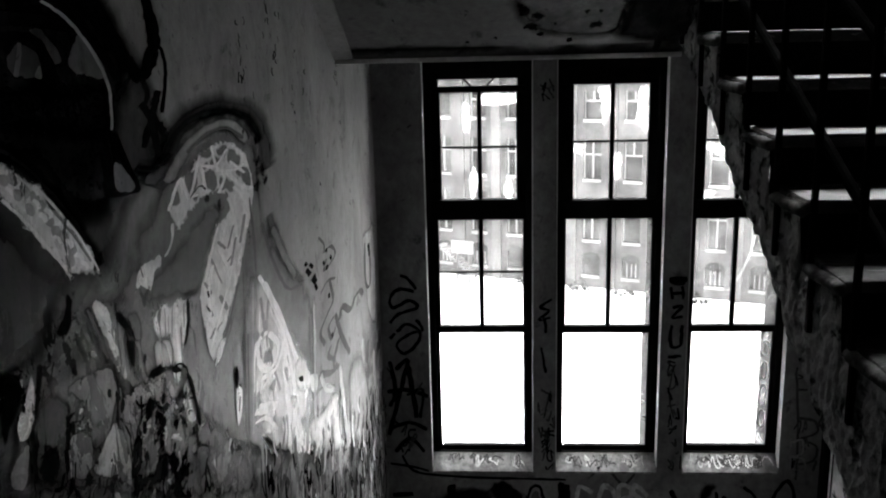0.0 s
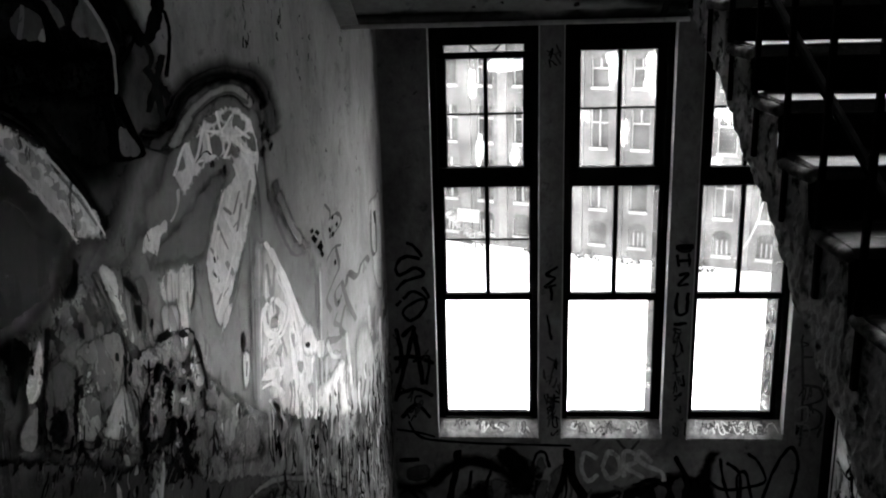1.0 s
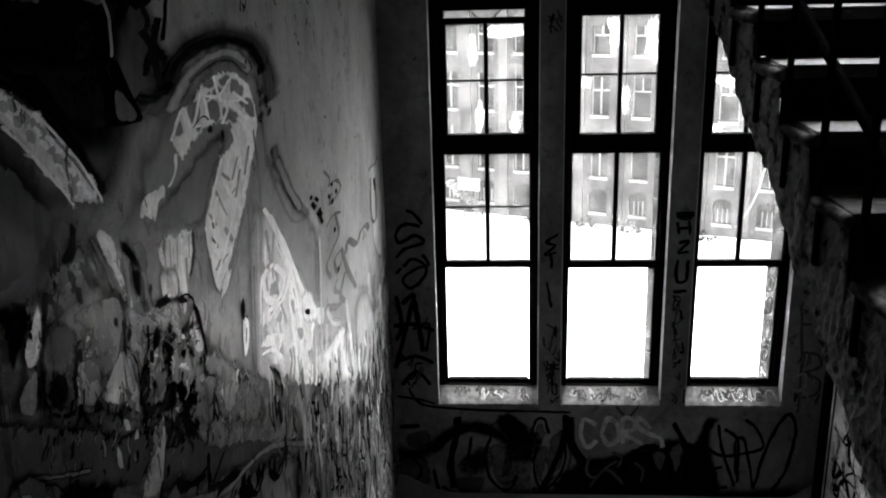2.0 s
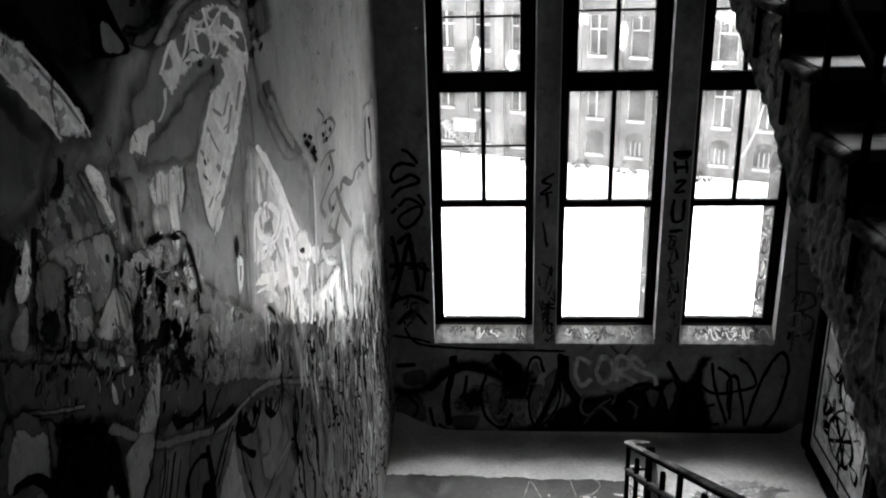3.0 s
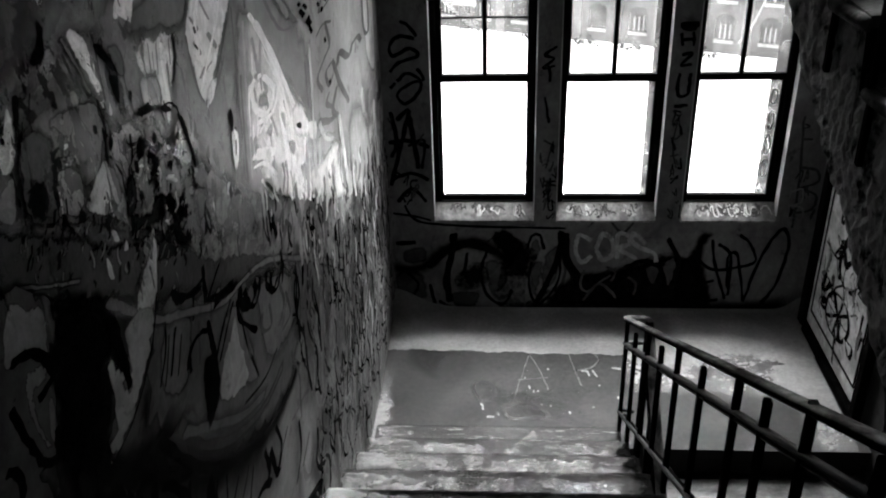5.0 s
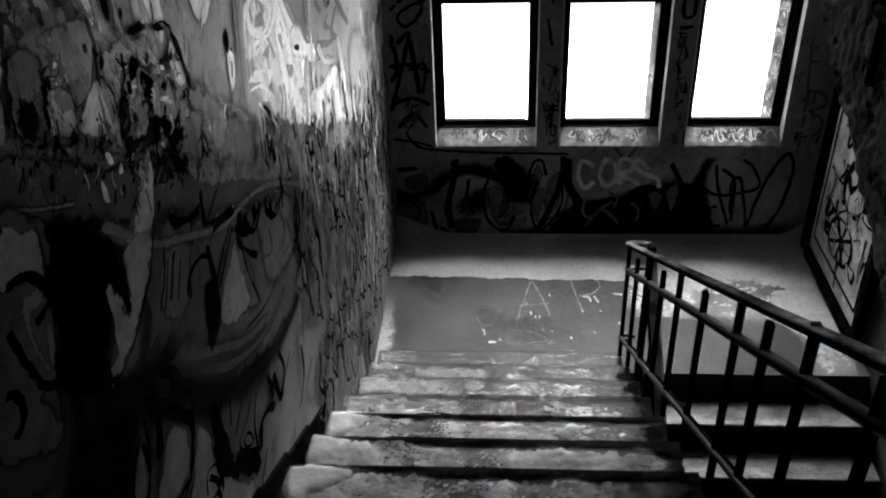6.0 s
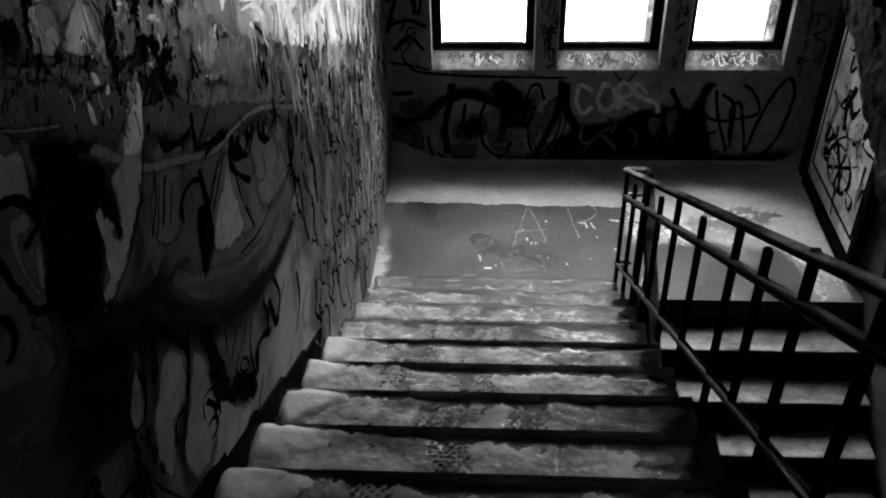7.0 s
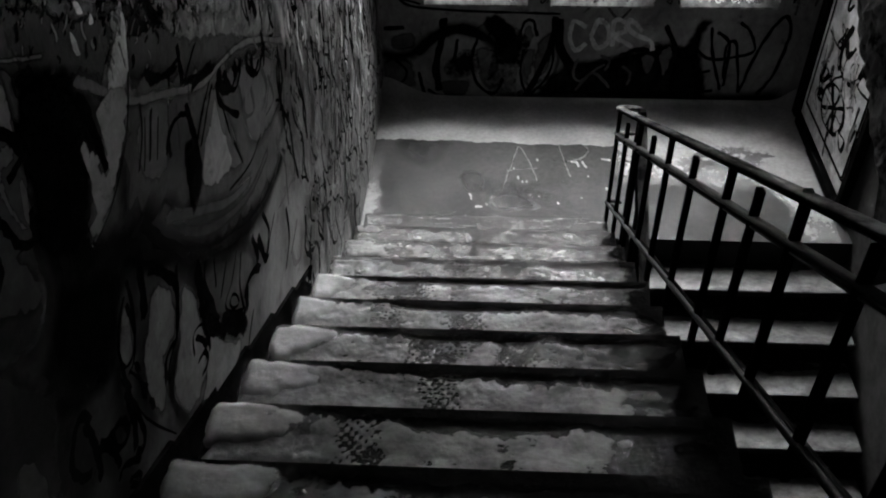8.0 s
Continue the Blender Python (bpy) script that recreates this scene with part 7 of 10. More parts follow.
patch("west", "flake", [(1.919, 2.860), (1.915, 2.853), (1.910, 2.860), (1.908, 2.864), (1.911, 2.866), (1.918, 2.865)])
patch("west", "hole", [(1.696, 2.753), (1.691, 2.753), (1.678, 2.761), (1.677, 2.764), (1.679, 2.770), (1.688, 2.765)])
patch("west", "ash", [(1.899, 2.788), (1.892, 2.787), (1.880, 2.795), (1.878, 2.798), (1.882, 2.798), (1.896, 2.792)])
patch("west", "dark", [(2.232, 2.600), (2.218, 2.587), (2.207, 2.579), (2.203, 2.598), (2.215, 2.617), (2.221, 2.628), (2.238, 2.615)])
patch("west", "flake", [(1.863, 2.662), (1.857, 2.643), (1.848, 2.652), (1.852, 2.669), (1.856, 2.684), (1.862, 2.668)])
patch("west", "hole", [(1.834, 2.993), (1.822, 2.981), (1.809, 2.998), (1.813, 3.001), (1.816, 3.014), (1.828, 3.007)])
patch("west", "soot", [(1.486, 2.993), (1.476, 2.977), (1.470, 2.989), (1.472, 3.008), (1.484, 3.010)])
patch("west", "flake", [(1.682, 2.820), (1.671, 2.822), (1.658, 2.830), (1.651, 2.831), (1.658, 2.834), (1.660, 2.835), (1.677, 2.826)])
patch("west", "hole", [(2.048, 2.814), (2.041, 2.805), (2.032, 2.812), (2.022, 2.823), (2.027, 2.828), (2.038, 2.833), (2.048, 2.827)])
patch("west", "ash", [(1.730, 2.806), (1.722, 2.805), (1.706, 2.800), (1.701, 2.821), (1.713, 2.822), (1.724, 2.819)])
patch("west", "dark", [(1.382, 3.094), (1.480, 3.054), (1.454, 2.978), (1.433, 2.899), (1.337, 2.944), (1.340, 3.032)], 0.013)
# soft dark patch that deepens the wall's tone below the band
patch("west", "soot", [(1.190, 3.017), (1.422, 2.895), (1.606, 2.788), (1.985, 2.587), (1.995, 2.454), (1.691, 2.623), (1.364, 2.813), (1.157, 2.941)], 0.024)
patch("west", "body", [(1.462, 2.986), (1.502, 2.983), (1.539, 2.955), (1.541, 2.914), (1.512, 2.881), (1.455, 2.908), (1.449, 2.947)], 0.004)
patch("west", "ash", [(1.567, 2.852), (1.535, 2.875), (1.571, 2.909), (1.611, 2.926), (1.643, 2.936), (1.649, 2.899), (1.636, 2.842), (1.605, 2.825)], 0.007)
patch("west", "hole", [(1.857, 2.859), (1.897, 2.850), (1.914, 2.820), (1.914, 2.803), (1.967, 2.789), (2.004, 2.768), (1.977, 2.745), (1.933, 2.756), (1.902, 2.739), (1.859, 2.763), (1.838, 2.798), (1.838, 2.832)])
patch("west", "hole", [(2.009, 2.760), (2.068, 2.737), (2.080, 2.700), (2.055, 2.696), (2.040, 2.609), (1.999, 2.620), (1.982, 2.669), (1.988, 2.712)])
patch("west", "soot", [(1.852, 2.756), (1.902, 2.739), (1.896, 2.698), (1.862, 2.683), (1.790, 2.706), (1.736, 2.727), (1.701, 2.722), (1.692, 2.761), (1.727, 2.781), (1.790, 2.738)], 0.006)
patch("west", "hole", [(1.861, 2.750), (1.894, 2.740), (1.886, 2.703), (1.851, 2.694), (1.839, 2.726)])
patch("west", "soot", [(1.930, 2.695), (1.977, 2.687), (1.960, 2.619), (1.981, 2.568), (1.925, 2.588), (1.902, 2.649)], 0.007)
patch("west", "dim", [(2.084, 2.657), (2.169, 2.618), (2.140, 2.574), (2.074, 2.558), (2.057, 2.584)], 0.005)
patch("west", "hole", [(1.358, 3.002), (1.378, 3.010), (1.400, 3.005), (1.417, 2.985), (1.419, 2.940), (1.389, 2.922), (1.362, 2.945), (1.356, 2.978)])
patch("west", "hole", [(1.488, 2.891), (1.522, 2.882), (1.529, 2.857), (1.492, 2.860)])
patch("west", "soot", [(1.704, 2.832), (1.746, 2.854), (1.764, 2.819), (1.739, 2.778), (1.694, 2.780)], 0.006)
stroke("west", "hole", 0.016, 0.007, [(1.443, 2.974), (1.442, 2.941), (1.452, 2.900), (1.468, 2.861)])
stroke("west", "hole", 0.016, 0.007, [(1.460, 2.982), (1.464, 3.011), (1.484, 3.026)])
stroke("west", "black", 0.019, 0.006, [(2.065, 2.870), (2.096, 2.801), (2.114, 2.747), (2.119, 2.704)])
stroke("west", "black", 0.013, 0.005, [(1.780, 2.931), (1.777, 2.896), (1.760, 2.872)])
stroke("west", "black", 0.014, 0.006, [(1.823, 2.908), (1.818, 2.875), (1.796, 2.863)])
stroke("west", "hole", 0.016, 0.007, [(1.712, 2.777), (1.712, 2.748), (1.697, 2.729)])
stroke("west", "black", 0.010, 0.004, [(1.676, 2.973), (1.658, 2.945), (1.657, 2.918)])
stroke("west", "ash", 0.006, 0.003, [(1.451, 2.966), (1.454, 2.947), (1.447, 2.914)])
stroke("west", "black", 0.017, 0.005, [(2.166, 2.611), (2.126, 2.565), (2.148, 2.499)])
stroke("west", "black", 0.027, 0.007, [(2.724, 2.382), (2.804, 2.302), (2.794, 2.242)])
stroke("west", "mid", 0.012, 0.005, [(1.893, 2.806), (1.899, 2.786), (1.886, 2.773)])
stroke("west", "ash", 0.017, 0.006, [(1.925, 2.764), (1.946, 2.759), (1.969, 2.747)])
stroke("west", "mid", 0.014, 0.005, [(1.962, 2.710), (1.964, 2.678), (1.936, 2.671)])
patch("west", "body", [(1.627, 2.741), (1.648, 2.745), (1.660, 2.744), (1.645, 2.731)], 0.002)
patch("west", "body", [(1.541, 2.741), (1.551, 2.758), (1.567, 2.757), (1.573, 2.732), (1.562, 2.713), (1.543, 2.722)], 0.002)
patch("west", "body", [(1.623, 2.690), (1.648, 2.710), (1.662, 2.707), (1.643, 2.686)], 0.002)
patch("west", "body", [(1.604, 2.782), (1.622, 2.783), (1.610, 2.763)], 0.002)
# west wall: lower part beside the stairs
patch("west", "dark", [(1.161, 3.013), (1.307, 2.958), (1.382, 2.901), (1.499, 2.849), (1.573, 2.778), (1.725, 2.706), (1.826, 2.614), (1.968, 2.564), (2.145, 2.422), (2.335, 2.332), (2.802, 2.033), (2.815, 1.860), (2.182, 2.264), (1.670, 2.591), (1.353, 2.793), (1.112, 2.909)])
patch("west", "dim", [(1.726, 2.574), (2.012, 2.431), (2.404, 2.226), (2.912, 1.975), (2.968, 1.712), (2.775, 1.601), (2.562, 1.597), (2.292, 1.682), (2.085, 1.784), (1.871, 1.923), (1.707, 2.082), (1.604, 2.249), (1.556, 2.370)], 0.022)
patch("west", "ground", [(2.109, 2.250), (2.245, 2.233), (2.321, 2.111), (2.367, 1.879), (2.300, 1.874), (2.103, 2.001), (1.979, 2.071), (2.008, 2.174)], 0.034)
patch("west", "ground", [(2.440, 2.175), (2.701, 2.084), (2.985, 1.898), (2.920, 1.743), (2.653, 1.752), (2.448, 1.853), (2.422, 2.045)], 0.054)
patch("west", "ground", [(1.764, 2.477), (1.897, 2.406), (1.888, 2.330), (1.798, 2.259), (1.691, 2.310), (1.673, 2.387)], 0.016)
stroke("west", "soot", 0.193, 0.060, [(1.595, 2.281), (1.691, 2.127), (1.867, 1.934), (2.085, 1.784), (2.367, 1.642), (2.651, 1.578), (2.832, 1.586)], True)
stroke("west", "dark", 0.109, 0.034, [(1.715, 2.222), (1.836, 2.046), (2.076, 1.870), (2.373, 1.748), (2.630, 1.720)], True)
stroke("west", "dim", 0.094, 0.031, [(1.728, 2.176), (1.896, 2.053), (2.154, 1.880), (2.395, 1.778)], True)
patch("west", "ground", [(1.606, 2.580), (1.720, 2.605), (1.828, 2.681), (1.765, 2.564), (1.689, 2.482), (1.609, 2.436), (1.509, 2.408), (1.397, 2.400), (1.383, 2.441), (1.506, 2.512)], 0.010)
patch("west", "mid", [(1.622, 2.624), (1.713, 2.663), (1.735, 2.703), (1.803, 2.707), (1.796, 2.658), (1.736, 2.567), (1.687, 2.542), (1.609, 2.579)], 0.009)
patch("west", "ground", [(1.235, 2.875), (1.338, 2.812), (1.337, 2.768), (1.315, 2.727), (1.280, 2.746), (1.148, 2.832), (1.202, 2.904)], 0.008)
patch("west", "ground", [(1.068, 2.727), (1.156, 2.639), (1.187, 2.562), (1.197, 2.500), (1.177, 2.437), (1.107, 2.413), (0.984, 2.466), (0.923, 2.535)], 0.014)
patch("west", "dark", [(1.088, 2.753), (1.232, 2.623), (1.244, 2.509), (1.199, 2.414), (1.123, 2.381), (1.014, 2.422), (0.872, 2.468)], 0.040)
patch("west", "ground", [(1.224, 2.724), (1.257, 2.704), (1.241, 2.628), (1.224, 2.605), (1.202, 2.624), (1.208, 2.679)], 0.006)
patch("west", "black", [(1.335, 2.808), (1.438, 2.768), (1.533, 2.705), (1.531, 2.630), (1.533, 2.548), (1.530, 2.492), (1.451, 2.499), (1.401, 2.497), (1.325, 2.435), (1.272, 2.511), (1.286, 2.591), (1.281, 2.657), (1.320, 2.676), (1.321, 2.734)], 0.018)
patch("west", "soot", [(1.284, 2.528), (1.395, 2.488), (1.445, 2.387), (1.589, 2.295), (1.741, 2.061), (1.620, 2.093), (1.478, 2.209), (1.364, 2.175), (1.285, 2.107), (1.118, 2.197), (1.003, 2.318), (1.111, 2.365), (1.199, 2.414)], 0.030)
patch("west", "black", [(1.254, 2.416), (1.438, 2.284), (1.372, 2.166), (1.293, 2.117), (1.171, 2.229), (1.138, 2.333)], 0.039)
stroke("west", "black", 0.041, 0.023, [(1.185, 2.783), (1.251, 2.760), (1.290, 2.724), (1.290, 2.693), (1.254, 2.688), (1.213, 2.686)])
stroke("west", "black", 0.037, 0.020, [(1.146, 2.706), (1.156, 2.639), (1.198, 2.570), (1.256, 2.552), (1.298, 2.594), (1.309, 2.648), (1.261, 2.673)])
stroke("west", "black", 0.041, 0.020, [(1.320, 2.676), (1.304, 2.602), (1.268, 2.541)])
stroke("west", "black", 0.029, 0.013, [(1.523, 2.661), (1.532, 2.590), (1.524, 2.502)])
stroke("west", "black", 0.014, 0.006, [(1.690, 2.525), (1.623, 2.455), (1.521, 2.414), (1.387, 2.396)])
stroke("west", "black", 0.016, 0.006, [(1.757, 2.467), (1.725, 2.412), (1.664, 2.363)])
stroke("west", "soot", 0.022, 0.008, [(1.808, 2.433), (1.733, 2.343)])
stroke("west", "black", 0.045, 0.015, [(1.825, 2.519), (1.863, 2.472), (1.958, 2.438), (2.033, 2.431)])
stroke("west", "black", 0.036, 0.011, [(2.044, 2.460), (2.032, 2.402), (2.023, 2.361)])
stroke("west", "black", 0.035, 0.011, [(2.169, 2.396), (2.088, 2.376), (2.032, 2.359)])
stroke("west", "black", 0.056, 0.018, [(2.031, 2.357), (2.125, 2.319), (2.257, 2.285)])
stroke("west", "black", 0.036, 0.012, [(1.830, 2.290), (1.874, 2.323), (1.933, 2.323), (1.997, 2.296)])
stroke("west", "black", 0.030, 0.010, [(2.011, 2.315), (2.013, 2.243), (2.016, 2.186)])
stroke("west", "black", 0.024, 0.008, [(2.210, 2.255), (2.117, 2.227), (2.026, 2.183)])
stroke("west", "black", 0.033, 0.010, [(2.263, 2.222), (2.264, 2.149), (2.402, 2.016)])
stroke("west", "black", 0.019, 0.006, [(2.273, 2.143), (2.291, 2.030), (2.351, 1.880)])
stroke("west", "black", 0.027, 0.008, [(2.183, 1.900), (2.411, 1.825), (2.587, 1.822)])
stroke("west", "black", 0.017, 0.006, [(1.956, 2.448), (1.921, 2.374)])
stroke("west", "black", 0.059, 0.016, [(2.302, 2.239), (2.293, 2.188), (2.364, 2.131), (2.441, 2.135), (2.440, 2.175)])
stroke("west", "black", 0.048, 0.012, [(2.576, 2.125), (2.573, 2.075), (2.641, 2.025), (2.703, 2.036)])
stroke("west", "black", 0.042, 0.010, [(2.755, 2.032), (2.818, 2.040), (2.929, 2.000)])
stroke("west", "black", 0.041, 0.009, [(3.061, 1.878), (3.029, 1.799)])
patch("west", "black", [(1.974, 2.235), (2.035, 2.180), (2.020, 2.127), (1.962, 2.096), (1.898, 2.101), (1.900, 2.163), (1.920, 2.220)], 0.010)
stroke("west", "dark", 0.029, 0.007, [(2.565, 2.016), (2.558, 1.933), (2.456, 1.980), (2.476, 2.031)])
stroke("west", "dark", 0.033, 0.008, [(2.707, 2.016), (2.742, 1.905), (2.644, 1.876)])
stroke("west", "dark", 0.027, 0.007, [(2.778, 1.929), (2.802, 1.820), (2.672, 1.834)])
stroke("west", "dark", 0.014, 0.005, [(1.954, 2.352), (1.908, 2.247)])
stroke("west", "dark", 0.024, 0.007, [(2.301, 2.084), (2.300, 1.982)])
stroke("west", "soot", 0.014, 0.005, [(1.938, 2.560), (1.946, 2.536), (1.935, 2.523)], True)
stroke("west", "dim", 0.017, 0.007, [(1.697, 2.700), (1.678, 2.693), (1.659, 2.687)])
stroke("west", "black", 0.009, 0.004, [(1.318, 2.906), (1.304, 2.898), (1.293, 2.887)])
stroke("west", "ground", 0.005, 0.002, [(1.517, 2.783), (1.505, 2.779), (1.493, 2.775)], True)
stroke("west", "dark", 0.010, 0.005, [(1.384, 2.899), (1.378, 2.892), (1.367, 2.887)])
stroke("west", "soot", 0.024, 0.007, [(2.055, 2.525), (2.057, 2.500), (2.039, 2.486)])
stroke("west", "body", 0.016, 0.007, [(1.624, 2.815), (1.615, 2.811), (1.605, 2.807)], True)
stroke("west", "dark", 0.016, 0.005, [(2.095, 2.507), (2.081, 2.504), (2.076, 2.497)])
stroke("west", "black", 0.009, 0.005, [(1.384, 2.918), (1.377, 2.917), (1.378, 2.913)])
stroke("west", "soot", 0.017, 0.007, [(1.726, 2.756), (1.711, 2.745), (1.710, 2.726)], True)
stroke("west", "dim", 0.006, 0.003, [(1.309, 2.926), (1.306, 2.922), (1.300, 2.920)])
stroke("west", "black", 0.008, 0.003, [(1.468, 2.935), (1.464, 2.921), (1.460, 2.907)])
stroke("west", "ground", 0.011, 0.004, [(1.902, 2.615), (1.905, 2.597), (1.909, 2.579)], True)
stroke("west", "dark", 0.011, 0.006, [(1.278, 2.916), (1.275, 2.912), (1.276, 2.906)])
stroke("west", "soot", 0.008, 0.003, [(1.416, 2.814), (1.414, 2.805), (1.412, 2.797)])
stroke("west", "body", 0.022, 0.008, [(1.829, 2.598), (1.831, 2.591), (1.818, 2.592)], True)
stroke("west", "dark", 0.011, 0.003, [(2.015, 2.518), (2.008, 2.512), (1.998, 2.507)])
stroke("west", "black", 0.008, 0.003, [(1.504, 2.850), (1.501, 2.846), (1.502, 2.841)])
stroke("west", "soot", 0.016, 0.006, [(1.582, 2.841), (1.573, 2.827), (1.557, 2.817)], True)
stroke("west", "dim", 0.012, 0.004, [(1.733, 2.808), (1.727, 2.801), (1.707, 2.799)])
stroke("west", "black", 0.010, 0.004, [(1.392, 2.792), (1.394, 2.775), (1.389, 2.762)])
stroke("west", "ground", 0.007, 0.003, [(1.672, 2.754), (1.657, 2.745), (1.635, 2.740)], True)
stroke("west", "dark", 0.013, 0.007, [(1.356, 2.915), (1.357, 2.898), (1.350, 2.886)])
stroke("west", "soot", 0.011, 0.005, [(1.592, 2.767), (1.582, 2.763), (1.577, 2.756)])
stroke("west", "body", 0.012, 0.005, [(1.790, 2.673), (1.770, 2.670), (1.760, 2.661)], True)
stroke("west", "dark", 0.017, 0.007, [(1.601, 2.638), (1.584, 2.631), (1.577, 2.618)])
stroke("west", "black", 0.012, 0.005, [(1.644, 2.704), (1.643, 2.689), (1.635, 2.679)])
stroke("west", "soot", 0.014, 0.006, [(1.520, 2.803), (1.506, 2.798), (1.495, 2.792)], True)
stroke("west", "dim", 0.013, 0.005, [(1.683, 2.773), (1.670, 2.762), (1.669, 2.745)])
stroke("west", "black", 0.006, 0.003, [(1.325, 2.919), (1.320, 2.908), (1.309, 2.900)])
stroke("west", "ground", 0.010, 0.005, [(1.326, 2.944), (1.313, 2.935), (1.306, 2.923)], True)
stroke("west", "dark", 0.016, 0.006, [(1.546, 2.777), (1.546, 2.773), (1.542, 2.770)])
stroke("west", "soot", 0.016, 0.006, [(1.613, 2.761), (1.613, 2.757), (1.610, 2.754)])
stroke("west", "body", 0.017, 0.006, [(1.676, 2.812), (1.661, 2.799), (1.646, 2.787)], True)
stroke("west", "dark", 0.015, 0.006, [(1.576, 2.807), (1.575, 2.793), (1.562, 2.785)])
stroke("west", "black", 0.011, 0.003, [(2.094, 2.494), (2.086, 2.483), (2.069, 2.478)])
stroke("west", "soot", 0.008, 0.003, [(1.679, 2.728), (1.667, 2.727), (1.664, 2.721)], True)
stroke("west", "black", 0.010, 0.004, [(1.402, 2.905), (1.396, 2.905), (1.400, 2.900)])
stroke("west", "ground", 0.008, 0.004, [(1.314, 2.872), (1.310, 2.864), (1.312, 2.852)], True)
stroke("west", "dark", 0.011, 0.005, [(1.334, 2.898), (1.333, 2.894), (1.332, 2.891)])
stroke("west", "soot", 0.007, 0.003, [(1.320, 2.900), (1.313, 2.891), (1.304, 2.884)])
stroke("west", "body", 0.014, 0.006, [(1.507, 2.807), (1.510, 2.787), (1.505, 2.770)], True)
stroke("west", "dark", 0.013, 0.005, [(1.724, 2.706), (1.714, 2.701), (1.715, 2.691)])
stroke("west", "black", 0.006, 0.003, [(1.338, 2.874), (1.324, 2.869), (1.318, 2.860)])
stroke("west", "soot", 0.013, 0.005, [(1.593, 2.824), (1.597, 2.804), (1.592, 2.788)], True)
stroke("west", "dim", 0.012, 0.005, [(1.590, 2.796), (1.576, 2.792), (1.567, 2.785)])
stroke("west", "black", 0.015, 0.005, [(1.935, 2.687), (1.925, 2.672), (1.927, 2.651)])
stroke("west", "ground", 0.004, 0.002, [(1.285, 2.928), (1.273, 2.926), (1.268, 2.920)], True)
stroke("west", "dark", 0.017, 0.007, [(1.564, 2.762), (1.555, 2.752), (1.558, 2.736)])
stroke("west", "soot", 0.016, 0.007, [(1.628, 2.827), (1.624, 2.824), (1.618, 2.822)])
stroke("west", "body", 0.010, 0.004, [(1.429, 2.868), (1.425, 2.860), (1.426, 2.848)], True)
stroke("west", "dark", 0.006, 0.002, [(1.462, 2.756), (1.459, 2.745), (1.450, 2.737)])
stroke("west", "black", 0.013, 0.006, [(1.445, 2.910), (1.436, 2.900), (1.430, 2.889)])
stroke("west", "soot", 0.007, 0.003, [(1.534, 2.804), (1.532, 2.792), (1.521, 2.786)], True)
stroke("west", "dim", 0.009, 0.004, [(1.375, 2.826), (1.363, 2.825), (1.360, 2.819)])
stroke("west", "black", 0.022, 0.008, [(1.788, 2.581), (1.785, 2.566), (1.770, 2.559)])
stroke("west", "ground", 0.005, 0.002, [(1.355, 2.835), (1.350, 2.829), (1.338, 2.826)], True)
stroke("west", "dark", 0.024, 0.008, [(1.900, 2.670), (1.901, 2.654), (1.889, 2.645)])
stroke("west", "soot", 0.005, 0.003, [(1.240, 2.877), (1.225, 2.873), (1.215, 2.866)])
stroke("west", "body", 0.022, 0.008, [(1.854, 2.521), (1.845, 2.520), (1.841, 2.516)], True)
stroke("west", "dark", 0.008, 0.004, [(1.469, 2.761), (1.471, 2.748), (1.466, 2.740)])
stroke("west", "black", 0.009, 0.003, [(1.771, 2.801), (1.770, 2.782), (1.756, 2.770)])
stroke("west", "soot", 0.013, 0.006, [(1.400, 2.864), (1.393, 2.850), (1.384, 2.838)], True)
stroke("west", "dim", 0.007, 0.003, [(1.755, 2.662), (1.762, 2.647), (1.754, 2.639)])
stroke("west", "black", 0.005, 0.002, [(1.498, 2.889), (1.481, 2.885), (1.471, 2.878)])
stroke("west", "ground", 0.008, 0.004, [(1.302, 2.939), (1.293, 2.932), (1.290, 2.921)], True)
stroke("west", "dark", 0.008, 0.004, [(1.322, 2.931), (1.316, 2.925), (1.304, 2.922)])
stroke("west", "soot", 0.022, 0.008, [(1.683, 2.612), (1.674, 2.604), (1.656, 2.601)])
stroke("west", "body", 0.009, 0.003, [(1.871, 2.547), (1.877, 2.531), (1.873, 2.520)], True)
stroke("west", "dark", 0.007, 0.003, [(1.550, 2.764), (1.548, 2.747), (1.536, 2.737)])
stroke("west", "black", 0.014, 0.006, [(1.423, 2.935), (1.413, 2.925), (1.405, 2.914)])
stroke("west", "soot", 0.015, 0.006, [(1.607, 2.714), (1.598, 2.702), (1.591, 2.688)], True)
stroke("west", "dim", 0.012, 0.004, [(2.090, 2.616), (2.077, 2.613), (2.078, 2.603)])
stroke("west", "black", 0.011, 0.006, [(1.319, 2.943), (1.306, 2.940), (1.301, 2.934)])
stroke("west", "ground", 0.009, 0.004, [(1.409, 2.864), (1.410, 2.859), (1.405, 2.857)], True)
stroke("west", "dark", 0.012, 0.006, [(1.332, 2.955), (1.328, 2.947), (1.319, 2.942)])
stroke("west", "soot", 0.021, 0.007, [(1.888, 2.569), (1.875, 2.570), (1.877, 2.564)])
stroke("west", "body", 0.015, 0.005, [(1.800, 2.692), (1.787, 2.689), (1.789, 2.678)], True)
stroke("west", "dark", 0.017, 0.007, [(1.488, 2.747), (1.470, 2.743), (1.461, 2.734)])
stroke("west", "black", 0.009, 0.003, [(1.789, 2.703), (1.779, 2.698), (1.767, 2.694)])
stroke("west", "soot", 0.005, 0.002, [(1.564, 2.846), (1.561, 2.840), (1.561, 2.833)], True)
stroke("west", "dim", 0.007, 0.003, [(1.310, 2.923), (1.308, 2.914), (1.302, 2.908)])
